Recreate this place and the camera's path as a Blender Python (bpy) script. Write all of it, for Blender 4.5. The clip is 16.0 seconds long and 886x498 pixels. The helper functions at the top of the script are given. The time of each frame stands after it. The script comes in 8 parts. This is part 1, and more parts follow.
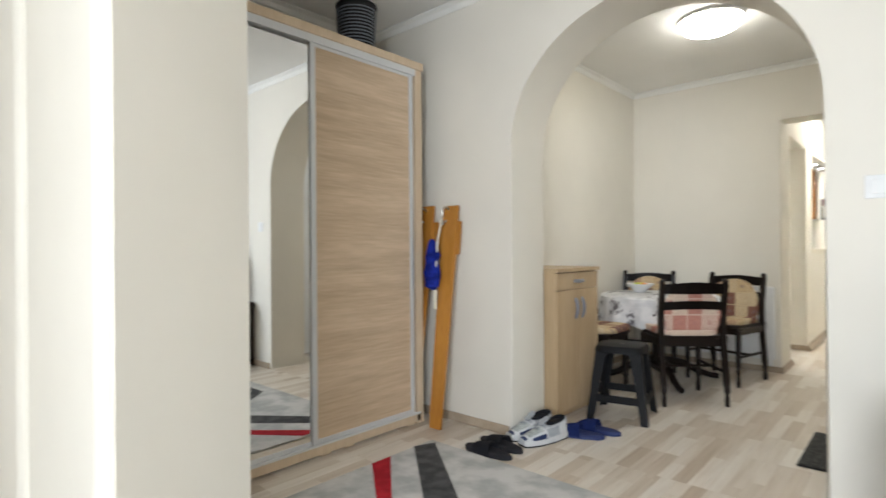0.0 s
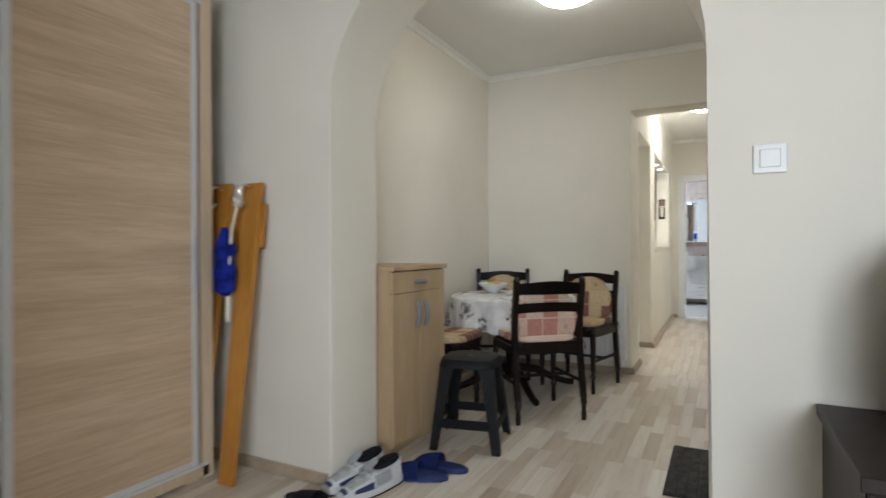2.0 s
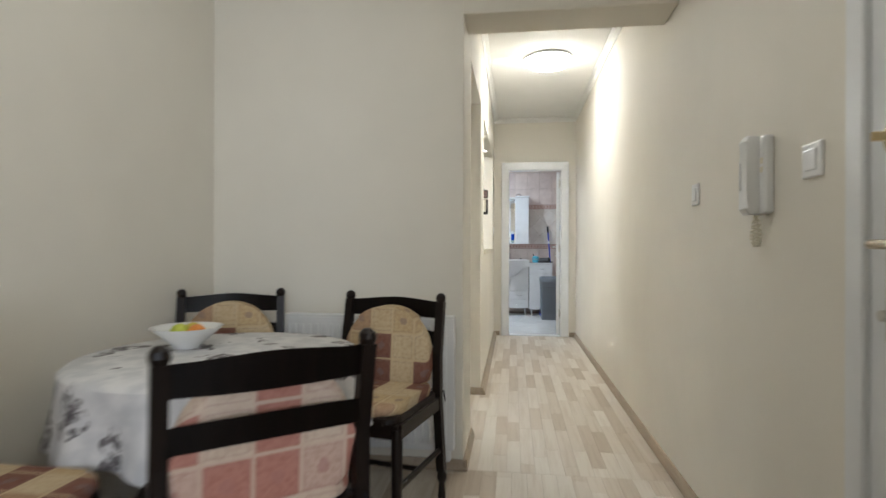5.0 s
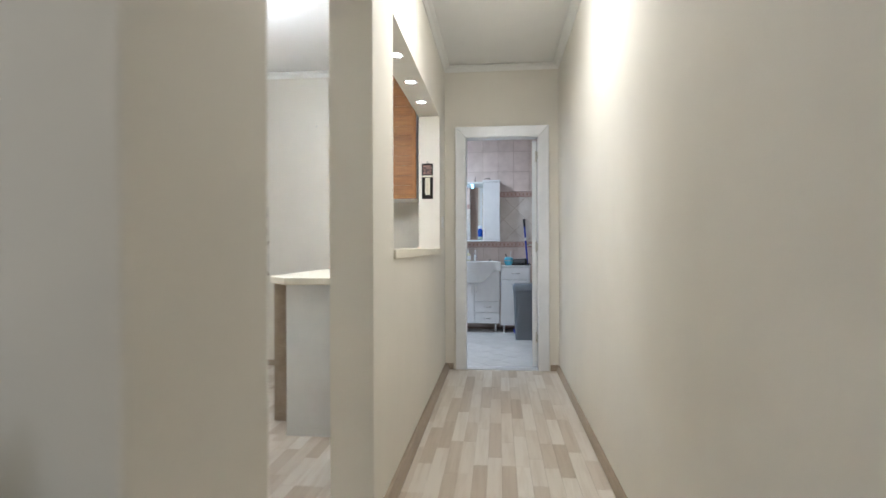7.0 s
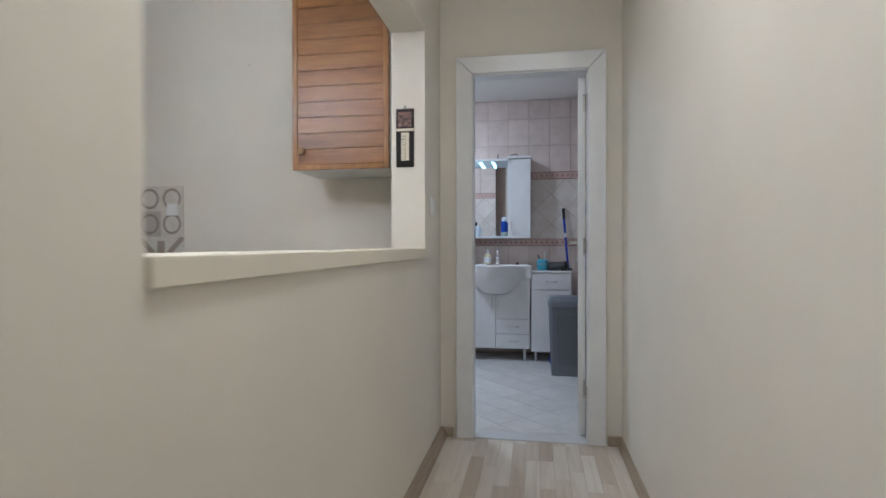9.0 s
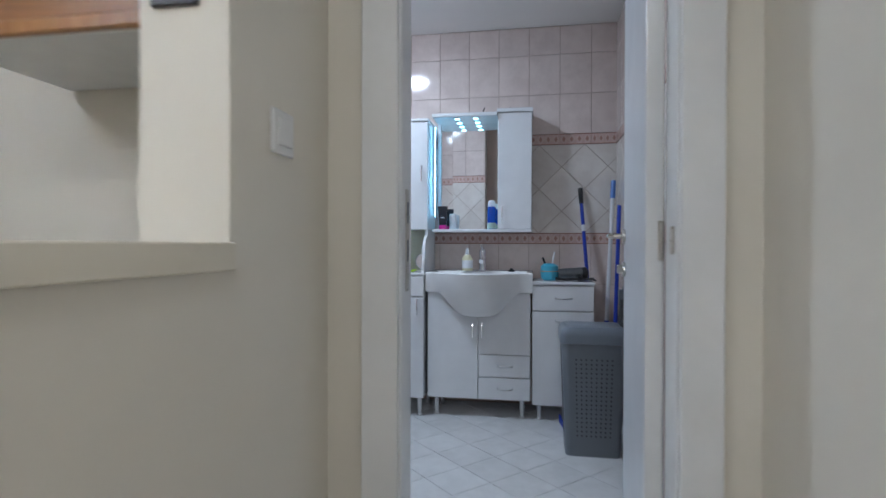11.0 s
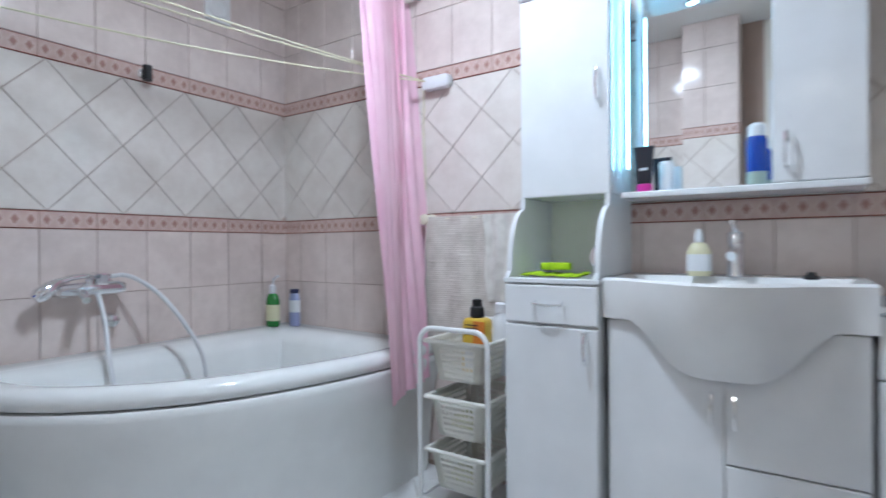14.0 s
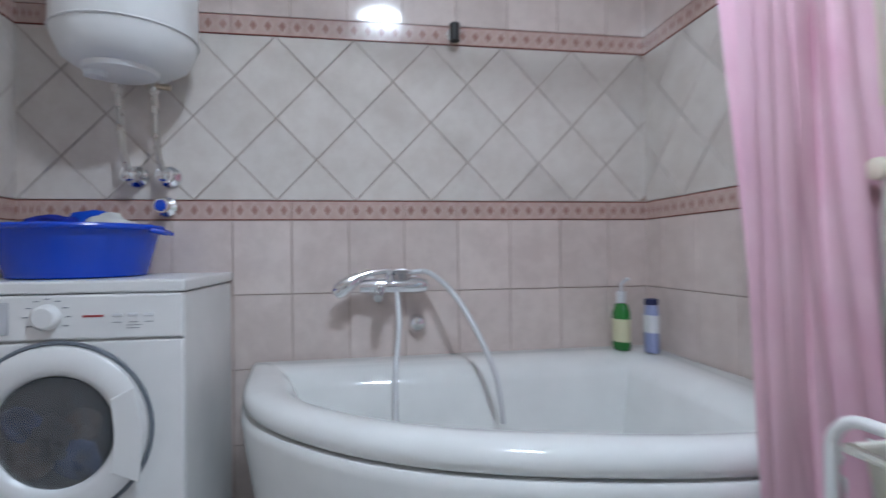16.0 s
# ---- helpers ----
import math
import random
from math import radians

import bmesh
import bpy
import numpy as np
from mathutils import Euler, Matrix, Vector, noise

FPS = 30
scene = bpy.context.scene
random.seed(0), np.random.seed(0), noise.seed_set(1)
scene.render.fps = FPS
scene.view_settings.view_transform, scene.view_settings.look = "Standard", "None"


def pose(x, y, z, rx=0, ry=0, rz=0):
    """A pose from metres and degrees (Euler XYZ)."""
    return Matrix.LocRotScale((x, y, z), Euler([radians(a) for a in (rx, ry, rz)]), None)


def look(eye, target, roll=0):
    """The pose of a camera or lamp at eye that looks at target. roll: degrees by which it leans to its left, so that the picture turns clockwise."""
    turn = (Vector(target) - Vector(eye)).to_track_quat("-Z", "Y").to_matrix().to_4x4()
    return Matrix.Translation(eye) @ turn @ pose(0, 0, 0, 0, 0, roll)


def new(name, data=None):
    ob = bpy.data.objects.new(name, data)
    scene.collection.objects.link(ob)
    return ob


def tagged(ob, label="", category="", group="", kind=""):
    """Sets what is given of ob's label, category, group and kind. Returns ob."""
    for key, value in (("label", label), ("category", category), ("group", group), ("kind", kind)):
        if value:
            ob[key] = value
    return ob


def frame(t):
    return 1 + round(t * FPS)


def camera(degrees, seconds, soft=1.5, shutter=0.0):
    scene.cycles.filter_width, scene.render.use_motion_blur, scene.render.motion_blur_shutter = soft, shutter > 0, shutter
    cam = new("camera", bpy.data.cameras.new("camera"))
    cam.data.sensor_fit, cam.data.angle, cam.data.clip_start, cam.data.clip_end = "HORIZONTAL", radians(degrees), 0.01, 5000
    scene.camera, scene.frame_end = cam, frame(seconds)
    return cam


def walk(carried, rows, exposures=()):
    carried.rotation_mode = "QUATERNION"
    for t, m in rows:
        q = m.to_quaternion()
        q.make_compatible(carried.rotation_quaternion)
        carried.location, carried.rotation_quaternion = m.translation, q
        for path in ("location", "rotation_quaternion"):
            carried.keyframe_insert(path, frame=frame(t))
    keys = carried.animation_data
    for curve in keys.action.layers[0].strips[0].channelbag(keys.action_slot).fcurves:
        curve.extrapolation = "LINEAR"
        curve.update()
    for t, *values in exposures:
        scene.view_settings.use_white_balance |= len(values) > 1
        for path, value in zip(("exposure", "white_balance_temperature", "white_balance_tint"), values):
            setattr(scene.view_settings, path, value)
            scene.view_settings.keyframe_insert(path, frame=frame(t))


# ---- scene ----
cam = camera(79.6, 16.0, 1.5, 0.6)
ROWS = [
    (0, (0.000, 0.000, 1.040), (-1.341, 1.484, 1.041), -0.44),
    (0.5, (0.003, 0.035, 1.032), (-1.177, 1.649, 1.031), -0.49),
    (1, (-0.041, 0.205, 1.014), (-1.167, 1.858, 1.012), -0.48),
    (1.5, (-0.101, 0.419, 1.000), (-1.160, 2.116, 0.998), -0.43),
    (2, (-0.238, 0.680, 1.001), (-1.166, 2.452, 1.000), -0.32),
    (2.5, (-0.332, 0.953, 0.995), (-1.086, 2.805, 0.990), -0.16),
    (3, (-0.472, 1.289, 1.002), (-1.204, 3.150, 0.997), -0.15),
    (3.5, (-0.606, 1.595, 0.998), (-1.329, 3.460, 0.994), -0.03),
    (4, (-0.675, 1.917, 1.008), (-1.123, 3.866, 1.007), 0.04),
    (4.5, (-0.669, 2.258, 1.009), (-1.004, 4.230, 1.008), 0.12),
    (5, (-0.646, 2.677, 1.009), (-0.907, 4.660, 1.009), 0.15),
    (7.5, (-0.388, 4.920, 1.027), (-0.595, 6.909, 1.019), -0.19),
    (8, (-0.371, 5.305, 1.043), (-0.596, 7.293, 1.032), -0.11),
    (8.5, (-0.354, 5.741, 1.044), (-0.618, 7.724, 1.033), -0.31),
    (9, (-0.367, 6.133, 1.025), (-0.708, 8.103, 1.012), -0.10),
    (9.5, (-0.349, 6.577, 1.020), (-0.678, 8.549, 1.003), 0.08),
    (12, (-0.425, 8.440, 0.988), (-0.783, 10.407, 0.977), 0.25),
    (12.5, (-0.428, 8.729, 0.977), (-0.890, 10.675, 0.963), -0.14),
    (13, (-0.449, 8.947, 0.973), (-1.206, 10.798, 0.957), -0.30),
    (13.5, (-0.501, 9.167, 0.964), (-1.457, 10.923, 0.957), -0.31),
    (14, (-0.537, 9.322, 0.942), (-1.664, 10.974, 0.936), -0.39),
    (14.5, (-0.605, 9.554, 0.933), (-2.083, 10.902, 0.930), -0.60),
    (15, (-0.679, 9.767, 0.917), (-2.379, 10.822, 0.923), -0.56),
    (15.5, (-0.817, 9.962, 0.913), (-2.672, 10.708, 0.926), -0.64),
    (16, (-0.968, 10.117, 0.904), (-2.942, 10.434, 0.918), -0.65),
]
EXPOSURES = [
    (0.0, 0.55, 6250, 9), (0.5, 0.36, 6300, 9), (1.0, 0.15, 6250, 9), (2.0, 0.05, 6200, 9), (3.0, -0.27, 6150, 9), (3.7, -0.06, 6050, 8), (5.0, 0.06, 6150, 9), (7.5, -0.18, 5850, 11), (8.0, -0.24, 5800, 11), (8.5, -0.54, 5820, 12), (9.0, -0.7, 5820, 13),
    (9.7, -0.77, 5780, 13), (12.0, -0.36, 5650, 11), (13.0, 0.13, 5780, 11), (14.0, -0.1, 5880, 11), (15.0, -0.57, 5950, 12), (16.0, -0.3, 6000, 13),
]
walk(cam, [(t, look(eye, target, roll)) for t, eye, target, roll in ROWS], EXPOSURES)

# ---- light ----
world = bpy.data.worlds.new("world")
scene.world = world
world.use_nodes = True
wn, wl = world.node_tree.nodes, world.node_tree.links
sky = wn.new("ShaderNodeTexSky")
sky.sky_type, sky.sun_disc, sky.sun_elevation, sky.sun_rotation = "NISHITA", False, radians(38), radians(200)
wn["Background"].inputs[1].default_value = 0.1
wl.new(sky.outputs[0], wn["Background"].inputs[0])

WINDOW_POWER, ROOM_FILL, DINING_LAMP, HALL_LAMP, BATH_LAMP, CHANDELIER, SPOT, MIRROR_LED = 110.0, 40.0, 19.5, 50.0, 225.0, 38.0, 40.0, 16.0
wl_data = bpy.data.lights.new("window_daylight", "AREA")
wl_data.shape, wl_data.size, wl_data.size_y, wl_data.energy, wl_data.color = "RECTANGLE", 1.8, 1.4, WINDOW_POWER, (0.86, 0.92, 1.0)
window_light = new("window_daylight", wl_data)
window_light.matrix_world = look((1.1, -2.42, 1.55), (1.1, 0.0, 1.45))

# ---- materials ----


def mat(name, color, rough=0.5, metal=0.0, spec=0.5):
    m = bpy.data.materials.new(name)
    m.use_nodes = True
    b = m.node_tree.nodes["Principled BSDF"]
    b.inputs["Base Color"].default_value = (*color, 1)
    b.inputs["Roughness"].default_value = rough
    b.inputs["Metallic"].default_value = metal
    b.inputs["Specular IOR Level"].default_value = spec
    return m


def node(m, kind, **values):
    n = m.node_tree.nodes.new(kind)
    for k, v in values.items():
        n.inputs[k.replace("_", " ")].default_value = v
    return n


def link(m, a, b):
    m.node_tree.links.new(a, b)


def bsdf(m):
    return m.node_tree.nodes["Principled BSDF"]


def ramp(m, fac, stops):
    n = m.node_tree.nodes.new("ShaderNodeValToRGB")
    e = n.color_ramp.elements
    e[0].position, e[0].color = stops[0][0], (*stops[0][1], 1)
    e[1].position, e[1].color = stops[-1][0], (*stops[-1][1], 1)
    for p, c in stops[1:-1]:
        x = e.new(p)
        x.color = (*c, 1)
    link(m, fac, n.inputs[0])
    return n.outputs[0]


def coords(m, scale=(1, 1, 1), space="Object", turn=(0, 0, 0)):
    if space == "World":
        out = m.node_tree.nodes.new("ShaderNodeNewGeometry").outputs["Position"]
    else:
        out = m.node_tree.nodes.new("ShaderNodeTexCoord").outputs[space]
    mp = m.node_tree.nodes.new("ShaderNodeMapping")
    mp.inputs["Scale"].default_value = scale
    mp.inputs["Rotation"].default_value = turn
    link(m, out, mp.inputs[0])
    return mp.outputs[0]


def noise_out(m, vec, scale, detail=4.0, rough=0.55):
    n = node(m, "ShaderNodeTexNoise", Scale=scale, Detail=detail, Roughness=rough)
    link(m, vec, n.inputs["Vector"])
    return n.outputs["Fac"]


def bump(m, height, strength=0.2, distance=0.002):
    b = node(m, "ShaderNodeBump", Strength=strength, Distance=distance)
    link(m, height, b.inputs["Height"])
    link(m, b.outputs[0], bsdf(m).inputs["Normal"])


def mixed(m, fac, a, b, how="MIX"):
    n = m.node_tree.nodes.new("ShaderNodeMix")
    n.data_type, n.blend_type = "RGBA", how
    for sock, v in ((n.inputs[0], fac), (n.inputs[6], a), (n.inputs[7], b)):
        if isinstance(v, (int, float)):
            sock.default_value = v
        elif isinstance(v, tuple):
            sock.default_value = (*v, 1)
        else:
            link(m, v, sock)
    return n.outputs[2]


def calc(m, op, a, b=0.0):
    n = m.node_tree.nodes.new("ShaderNodeMath")
    n.operation = op
    for sock, v in zip(n.inputs, (a, b)):
        if isinstance(v, (int, float)):
            sock.default_value = v
        else:
            link(m, v, sock)
    return n.outputs[0]


def split(m, vec):
    n = m.node_tree.nodes.new("ShaderNodeSeparateXYZ")
    link(m, vec, n.inputs[0])
    return n.outputs


def plaster(name, color):
    m = mat(name, color, 0.75, spec=0.3)
    v = coords(m, space="World")
    big = noise_out(m, v, 1.3, 3)
    fine = noise_out(m, v, 130, 3)
    dark = tuple(c * 0.94 for c in color)
    link(m, ramp(m, big, [(0.35, dark), (0.65, color)]), bsdf(m).inputs["Base Color"])
    both = mixed(m, 0.35, fine, noise_out(m, v, 9, 2))
    bump(m, both, 0.12, 0.002)
    return m


def wood(name, light, dark, axis="z", scale=1.0, rough=0.4, glossy=0.4):
    m = mat(name, light, rough, spec=glossy)
    s = {"x": (1.2, 16, 16), "y": (16, 1.2, 16), "z": (16, 16, 1.2)}[axis]
    v = coords(m, tuple(scale * q for q in s))
    n1 = noise_out(m, v, 1.0, 5, 0.6)
    n2 = noise_out(m, coords(m, tuple(5 * scale * q for q in s)), 1.6, 4)
    grain = mixed(m, 0.35, n1, n2)
    link(m, ramp(m, grain, [(0.36, dark), (0.5, tuple((a + b) / 2 for a, b in zip(light, dark))), (0.62, light)]), bsdf(m).inputs["Base Color"])
    bump(m, n2, 0.08, 0.001)
    return m


def plastic(name, color, rough=0.35):
    m = mat(name, color, rough)
    v = coords(m)
    link(m, ramp(m, noise_out(m, v, 7, 3), [(0.3, tuple(c * 0.93 for c in color)), (0.7, color)]), bsdf(m).inputs["Base Color"])
    bump(m, noise_out(m, v, 350, 2), 0.03, 0.0006)
    return m


def metal(name, color, rough=0.25):
    m = mat(name, color, rough, 1.0)
    link(m, ramp(m, noise_out(m, coords(m), 40, 3), [(0.3, (rough * 0.7,) * 3), (0.7, (rough * 1.3,) * 3)]), bsdf(m).inputs["Roughness"])
    return m


def fabric(name, color, second=None, scale=9.0, weave=600):
    m = mat(name, color, 0.9, spec=0.15)
    v = coords(m)
    b = second or tuple(c * 0.75 for c in color)
    link(m, ramp(m, noise_out(m, v, scale, 4), [(0.4, b), (0.6, color)]), bsdf(m).inputs["Base Color"])
    bump(m, noise_out(m, v, weave, 2), 0.25, 0.001)
    return m


def glow(name, color, strength):
    m = mat(name, color, 0.4)
    b = bsdf(m)
    b.inputs["Emission Color"].default_value = (*color, 1)
    b.inputs["Emission Strength"].default_value = strength
    return m


CREAM = plaster("cream_wall_paint", (0.79, 0.75, 0.665))
CEILING = plaster("white_ceiling_paint", (0.87, 0.86, 0.83))
CORNICE = plaster("white_cornice", (0.85, 0.84, 0.80))
WHITE = plastic("white_lacquer", (0.80, 0.80, 0.79), 0.3)
WHITE_GLOSS = plastic("white_gloss_front", (0.80, 0.81, 0.82), 0.12)
CERAMIC = plastic("white_ceramic", (0.85, 0.85, 0.84), 0.06)
ACRYLIC = plastic("white_acrylic", (0.83, 0.84, 0.82), 0.1)
DOOR_WHITE = plastic("white_door_foil", (0.80, 0.81, 0.82), 0.3)
CHROME = metal("chrome", (0.85, 0.86, 0.88), 0.08)
STEEL = metal("brushed_steel", (0.62, 0.60, 0.56), 0.32)
NICKEL = metal("satin_champagne_nickel", (0.52, 0.45, 0.35), 0.34)
BRASS = metal("worn_brass", (0.60, 0.47, 0.27), 0.3)
ALU = mat("satin_aluminium", (0.66, 0.67, 0.68), 0.4, 0.25)
MIRROR = mat("mirror_glass", (0.92, 0.93, 0.93), 0.01, 1.0)
SONOMA = wood("sonoma_oak_foil", (0.66, 0.51, 0.36), (0.50, 0.37, 0.245), "y", 0.55, 0.45)
SONOMA_EDGE = wood("sonoma_oak_edge", (0.66, 0.53, 0.38), (0.57, 0.44, 0.30), "z", 0.7, 0.45)
BEECH = wood("pale_beech_foil", (0.49, 0.36, 0.22), (0.41, 0.295, 0.17), "z", 0.6, 0.45)
HONEY = wood("honey_lacquered_pine", (0.50, 0.225, 0.040), (0.37, 0.145, 0.020), "z", 0.8, 0.3)
OAK_X = wood("orange_oak_front", (0.29, 0.125, 0.032), (0.17, 0.068, 0.014), "y", 1.0, 0.35)
OAK_FACE = wood("orange_oak_face", (0.29, 0.125, 0.032), (0.17, 0.068, 0.014), "x", 1.0, 0.35)
OAK_Z = wood("orange_oak_frame", (0.34, 0.155, 0.045), (0.22, 0.09, 0.02), "z", 1.0, 0.35)
DARKWOOD = wood("dark_stained_beech", (0.013, 0.007, 0.005), (0.006, 0.0035, 0.0025), "z", 1.5, 0.38, 0.25)
WENGE = wood("wenge_foil", (0.030, 0.019, 0.016), (0.015, 0.009, 0.0075), "z", 1.0, 0.42, 0.3)
SKIRT = wood("grey_oak_skirting", (0.42, 0.34, 0.25), (0.32, 0.25, 0.18), "y", 0.8, 0.45)
WORKTOP = plastic("white_worktop", (0.78, 0.77, 0.74), 0.3)
SILL = plaster("cream_sill_board", (0.77, 0.72, 0.61))
GREY_PLASTIC = plastic("blue_grey_plastic", (0.17, 0.19, 0.22), 0.4)
ANTHRACITE = plastic("anthracite_plastic", (0.007, 0.007, 0.008), 0.55)
bsdf(ANTHRACITE).inputs["Specular IOR Level"].default_value = 0.22
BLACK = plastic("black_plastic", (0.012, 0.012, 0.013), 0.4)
BLACK_FABRIC = fabric("black_nylon", (0.016, 0.016, 0.020))
BLUE_PLASTIC = plastic("bright_blue_plastic", (0.005, 0.06, 0.55), 0.25)
BLUE_CLOTH = fabric("royal_blue_cloth", (0.015, 0.03, 0.30), (0.006, 0.012, 0.14), 20)
NAVY = fabric("navy_rubber", (0.012, 0.022, 0.10))
PINK = mat("pink_curtain", (0.80, 0.42, 0.52), 0.45)
bsdf(PINK).inputs["Subsurface Weight"].default_value = 0.0
GREY_METAL = metal("grey_coated_tube", (0.16, 0.17, 0.18), 0.45)
BROOM_BLUE = plastic("blue_handle", (0.02, 0.05, 0.42), 0.35)
CREAM_PLASTIC = plastic("ivory_plastic", (0.75, 0.70, 0.56), 0.4)
GROUT = plastic("brownish_grout", (0.46, 0.35, 0.29), 0.85)
DARK_GLASS = mat("dark_glass", (0.015, 0.015, 0.018), 0.04)
PORTHOLE = mat("porthole_glass", (0.70, 0.74, 0.78), 0.03)
bsdf(PORTHOLE).inputs["Transmission Weight"].default_value = 0.95

# ---- builders ----


def mesh_ob(name, bm, material, smooth=False):
    me = bpy.data.meshes.new(name)
    bmesh.ops.recalc_face_normals(bm, faces=bm.faces)
    bm.to_mesh(me)
    bm.free()
    if smooth:
        for p in me.polygons:
            p.use_smooth = True
        me.set_sharp_from_angle(angle=radians(40))
    me.materials.append(material)
    return new(name, me)


def part(name, bm, material, parent, label="", smooth=False):
    ob = mesh_ob(name, bm, material, smooth)
    ob.parent = parent
    if label:
        ob["label"] = label
    return ob


def thing(name, x, y, z, label, category, group="", rz=0.0):
    ob = new(name)
    ob.empty_display_size = 0.05
    ob.matrix_basis = pose(x, y, z, 0, 0, rz)
    return tagged(ob, label, category, group)


def struct(name, bm, material, label, category, parent=None, smooth=False):
    ob = mesh_ob(name, bm, material, smooth)
    if parent:
        ob.parent = parent
        return ob
    return tagged(ob, label, category, kind="structure")


def single(name, bm, material, label, category, smooth=False, group=""):
    return tagged(mesh_ob(name, bm, material, smooth), label, category, group)


def add_box(bm, x0, x1, y0, y1, z0, z1, bevel=0.0, seg=1):
    r = bmesh.ops.create_cube(bm, size=1)
    vs = r["verts"]
    for v in vs:
        v.co = Vector((x0 + (v.co.x + 0.5) * (x1 - x0), y0 + (v.co.y + 0.5) * (y1 - y0), z0 + (v.co.z + 0.5) * (z1 - z0)))
    if bevel > 0:
        es = list({e for v in vs for e in v.link_edges})
        bmesh.ops.bevel(bm, geom=es, offset=bevel, segments=seg, affect="EDGES", profile=0.5)
    return bm


def box(x0, x1, y0, y1, z0, z1, bevel=0.0, seg=1):
    return add_box(bmesh.new(), min(x0, x1), max(x0, x1), min(y0, y1), max(y0, y1), min(z0, z1), max(z0, z1), bevel, seg)


def add_prism(bm, pts, depth, to3d, bevel=0.0, seg=1):
    """A closed outline (a, b) pushed through from 0 to depth; to3d(a, b, c) gives the place."""
    v0 = [bm.verts.new(to3d(a, b, 0.0)) for a, b in pts]
    v1 = [bm.verts.new(to3d(a, b, depth)) for a, b in pts]
    f0, f1 = bm.faces.new(v0), bm.faces.new(list(reversed(v1)))
    n = len(pts)
    for i in range(n):
        bm.faces.new((v0[(i + 1) % n], v0[i], v1[i], v1[(i + 1) % n]))
    if bevel > 0:
        es = list(f0.edges) + list(f1.edges)
        bmesh.ops.bevel(bm, geom=es, offset=bevel, segments=seg, affect="EDGES", profile=0.5)
    return bm


def prism(pts, depth, to3d, bevel=0.0, seg=1):
    return add_prism(bmesh.new(), pts, depth, to3d, bevel, seg)


def add_lathe(bm, prof, steps=24, at=(0, 0, 0), axis="z", squash=(1, 1)):
    rings = []
    for r, h in prof:
        ring = []
        for k in range(steps):
            a = 2 * math.pi * k / steps
            u, v = max(r, 1e-4) * math.cos(a) * squash[0], max(r, 1e-4) * math.sin(a) * squash[1]
            p = {"z": (u, v, h), "x": (h, u, v), "y": (u, h, v)}[axis]
            ring.append(bm.verts.new((at[0] + p[0], at[1] + p[1], at[2] + p[2])))
        rings.append(ring)
    for a, b in zip(rings, rings[1:]):
        for k in range(steps):
            bm.faces.new((a[k], a[(k + 1) % steps], b[(k + 1) % steps], b[k]))
    bm.faces.new(rings[0])
    bm.faces.new(list(reversed(rings[-1])))
    return bm


def lathe(prof, steps=24, at=(0, 0, 0), axis="z", squash=(1, 1)):
    return add_lathe(bmesh.new(), prof, steps, at, axis, squash)


def add_tube(bm, pts, r, steps=8, closed=False):
    pts = [Vector(p) for p in pts]
    n = len(pts)
    rings, up = [], None
    for i, p in enumerate(pts):
        a = pts[(i - 1) % n] if (closed or i > 0) else p
        b = pts[(i + 1) % n] if (closed or i < n - 1) else p
        d = (b - a).normalized()
        if up is None:
            up = d.orthogonal().normalized()
        up = (up - d * up.dot(d))
        up = up.normalized() if up.length > 1e-6 else d.orthogonal().normalized()
        side = d.cross(up)
        rad = r[i] if isinstance(r, (list, tuple)) else r
        rings.append([bm.verts.new(p + rad * (math.cos(2 * math.pi * k / steps) * up + math.sin(2 * math.pi * k / steps) * side)) for k in range(steps)])
    for i in range(n if closed else n - 1):
        a, b = rings[i], rings[(i + 1) % n]
        for k in range(steps):
            bm.faces.new((a[k], a[(k + 1) % steps], b[(k + 1) % steps], b[k]))
    if not closed:
        bm.faces.new(rings[0])
        bm.faces.new(list(reversed(rings[-1])))
    return bm


def tube(pts, r, steps=8, closed=False):
    return add_tube(bmesh.new(), pts, r, steps, closed)


def arc(p, q, bulge, n=8):
    """Points from p to q, pushed out along bulge (a vector) like a bow."""
    p, q, b = Vector(p), Vector(q), Vector(bulge)
    return [p.lerp(q, i / n) + b * (4 * (i / n) * (1 - i / n)) for i in range(n + 1)]


def rounded(x0, x1, y0, y1, r, n=5):
    out = []
    for cx, cy, a0 in ((x1 - r, y1 - r, 0), (x0 + r, y1 - r, 90), (x0 + r, y0 + r, 180), (x1 - r, y0 + r, 270)):
        for k in range(n + 1):
            a = radians(a0 + 90 * k / n)
            out.append((cx + r * math.cos(a), cy + r * math.sin(a)))
    return out


def XY(a, b, c):
    return (a, b, c)


def YZ(a, b, c):
    return (c, a, b)


def XZ(a, b, c):
    return (a, c, b)

# ---- structure ----
H, HB = 2.53, 2.39
XR, XL = 0.07, -0.87          # hallway walls
YA0, YA1 = 2.45, 2.79         # wall with the arch
YH0, YH1 = 5.10, 5.51         # wall between dining room and hallway
YD0, YD1 = 8.96, 9.04         # wall with the bathroom door
BX0, BX1, BY1 = -2.88, 0.07, 11.20

floor = struct("floor", box(-3.05, 3.45, -2.5, YD1, -0.06, -0.008), SKIRT, "pale strip-laminate floor through living room, dining room, kitchen and hallway", "floor")
bath_floor = struct("bathroom_floor", box(BX0 - 0.1, 0.2, YD1, BY1 + 0.1, -0.06, -0.008), GROUT, "white tiled bathroom floor with diagonal joints", "floor")

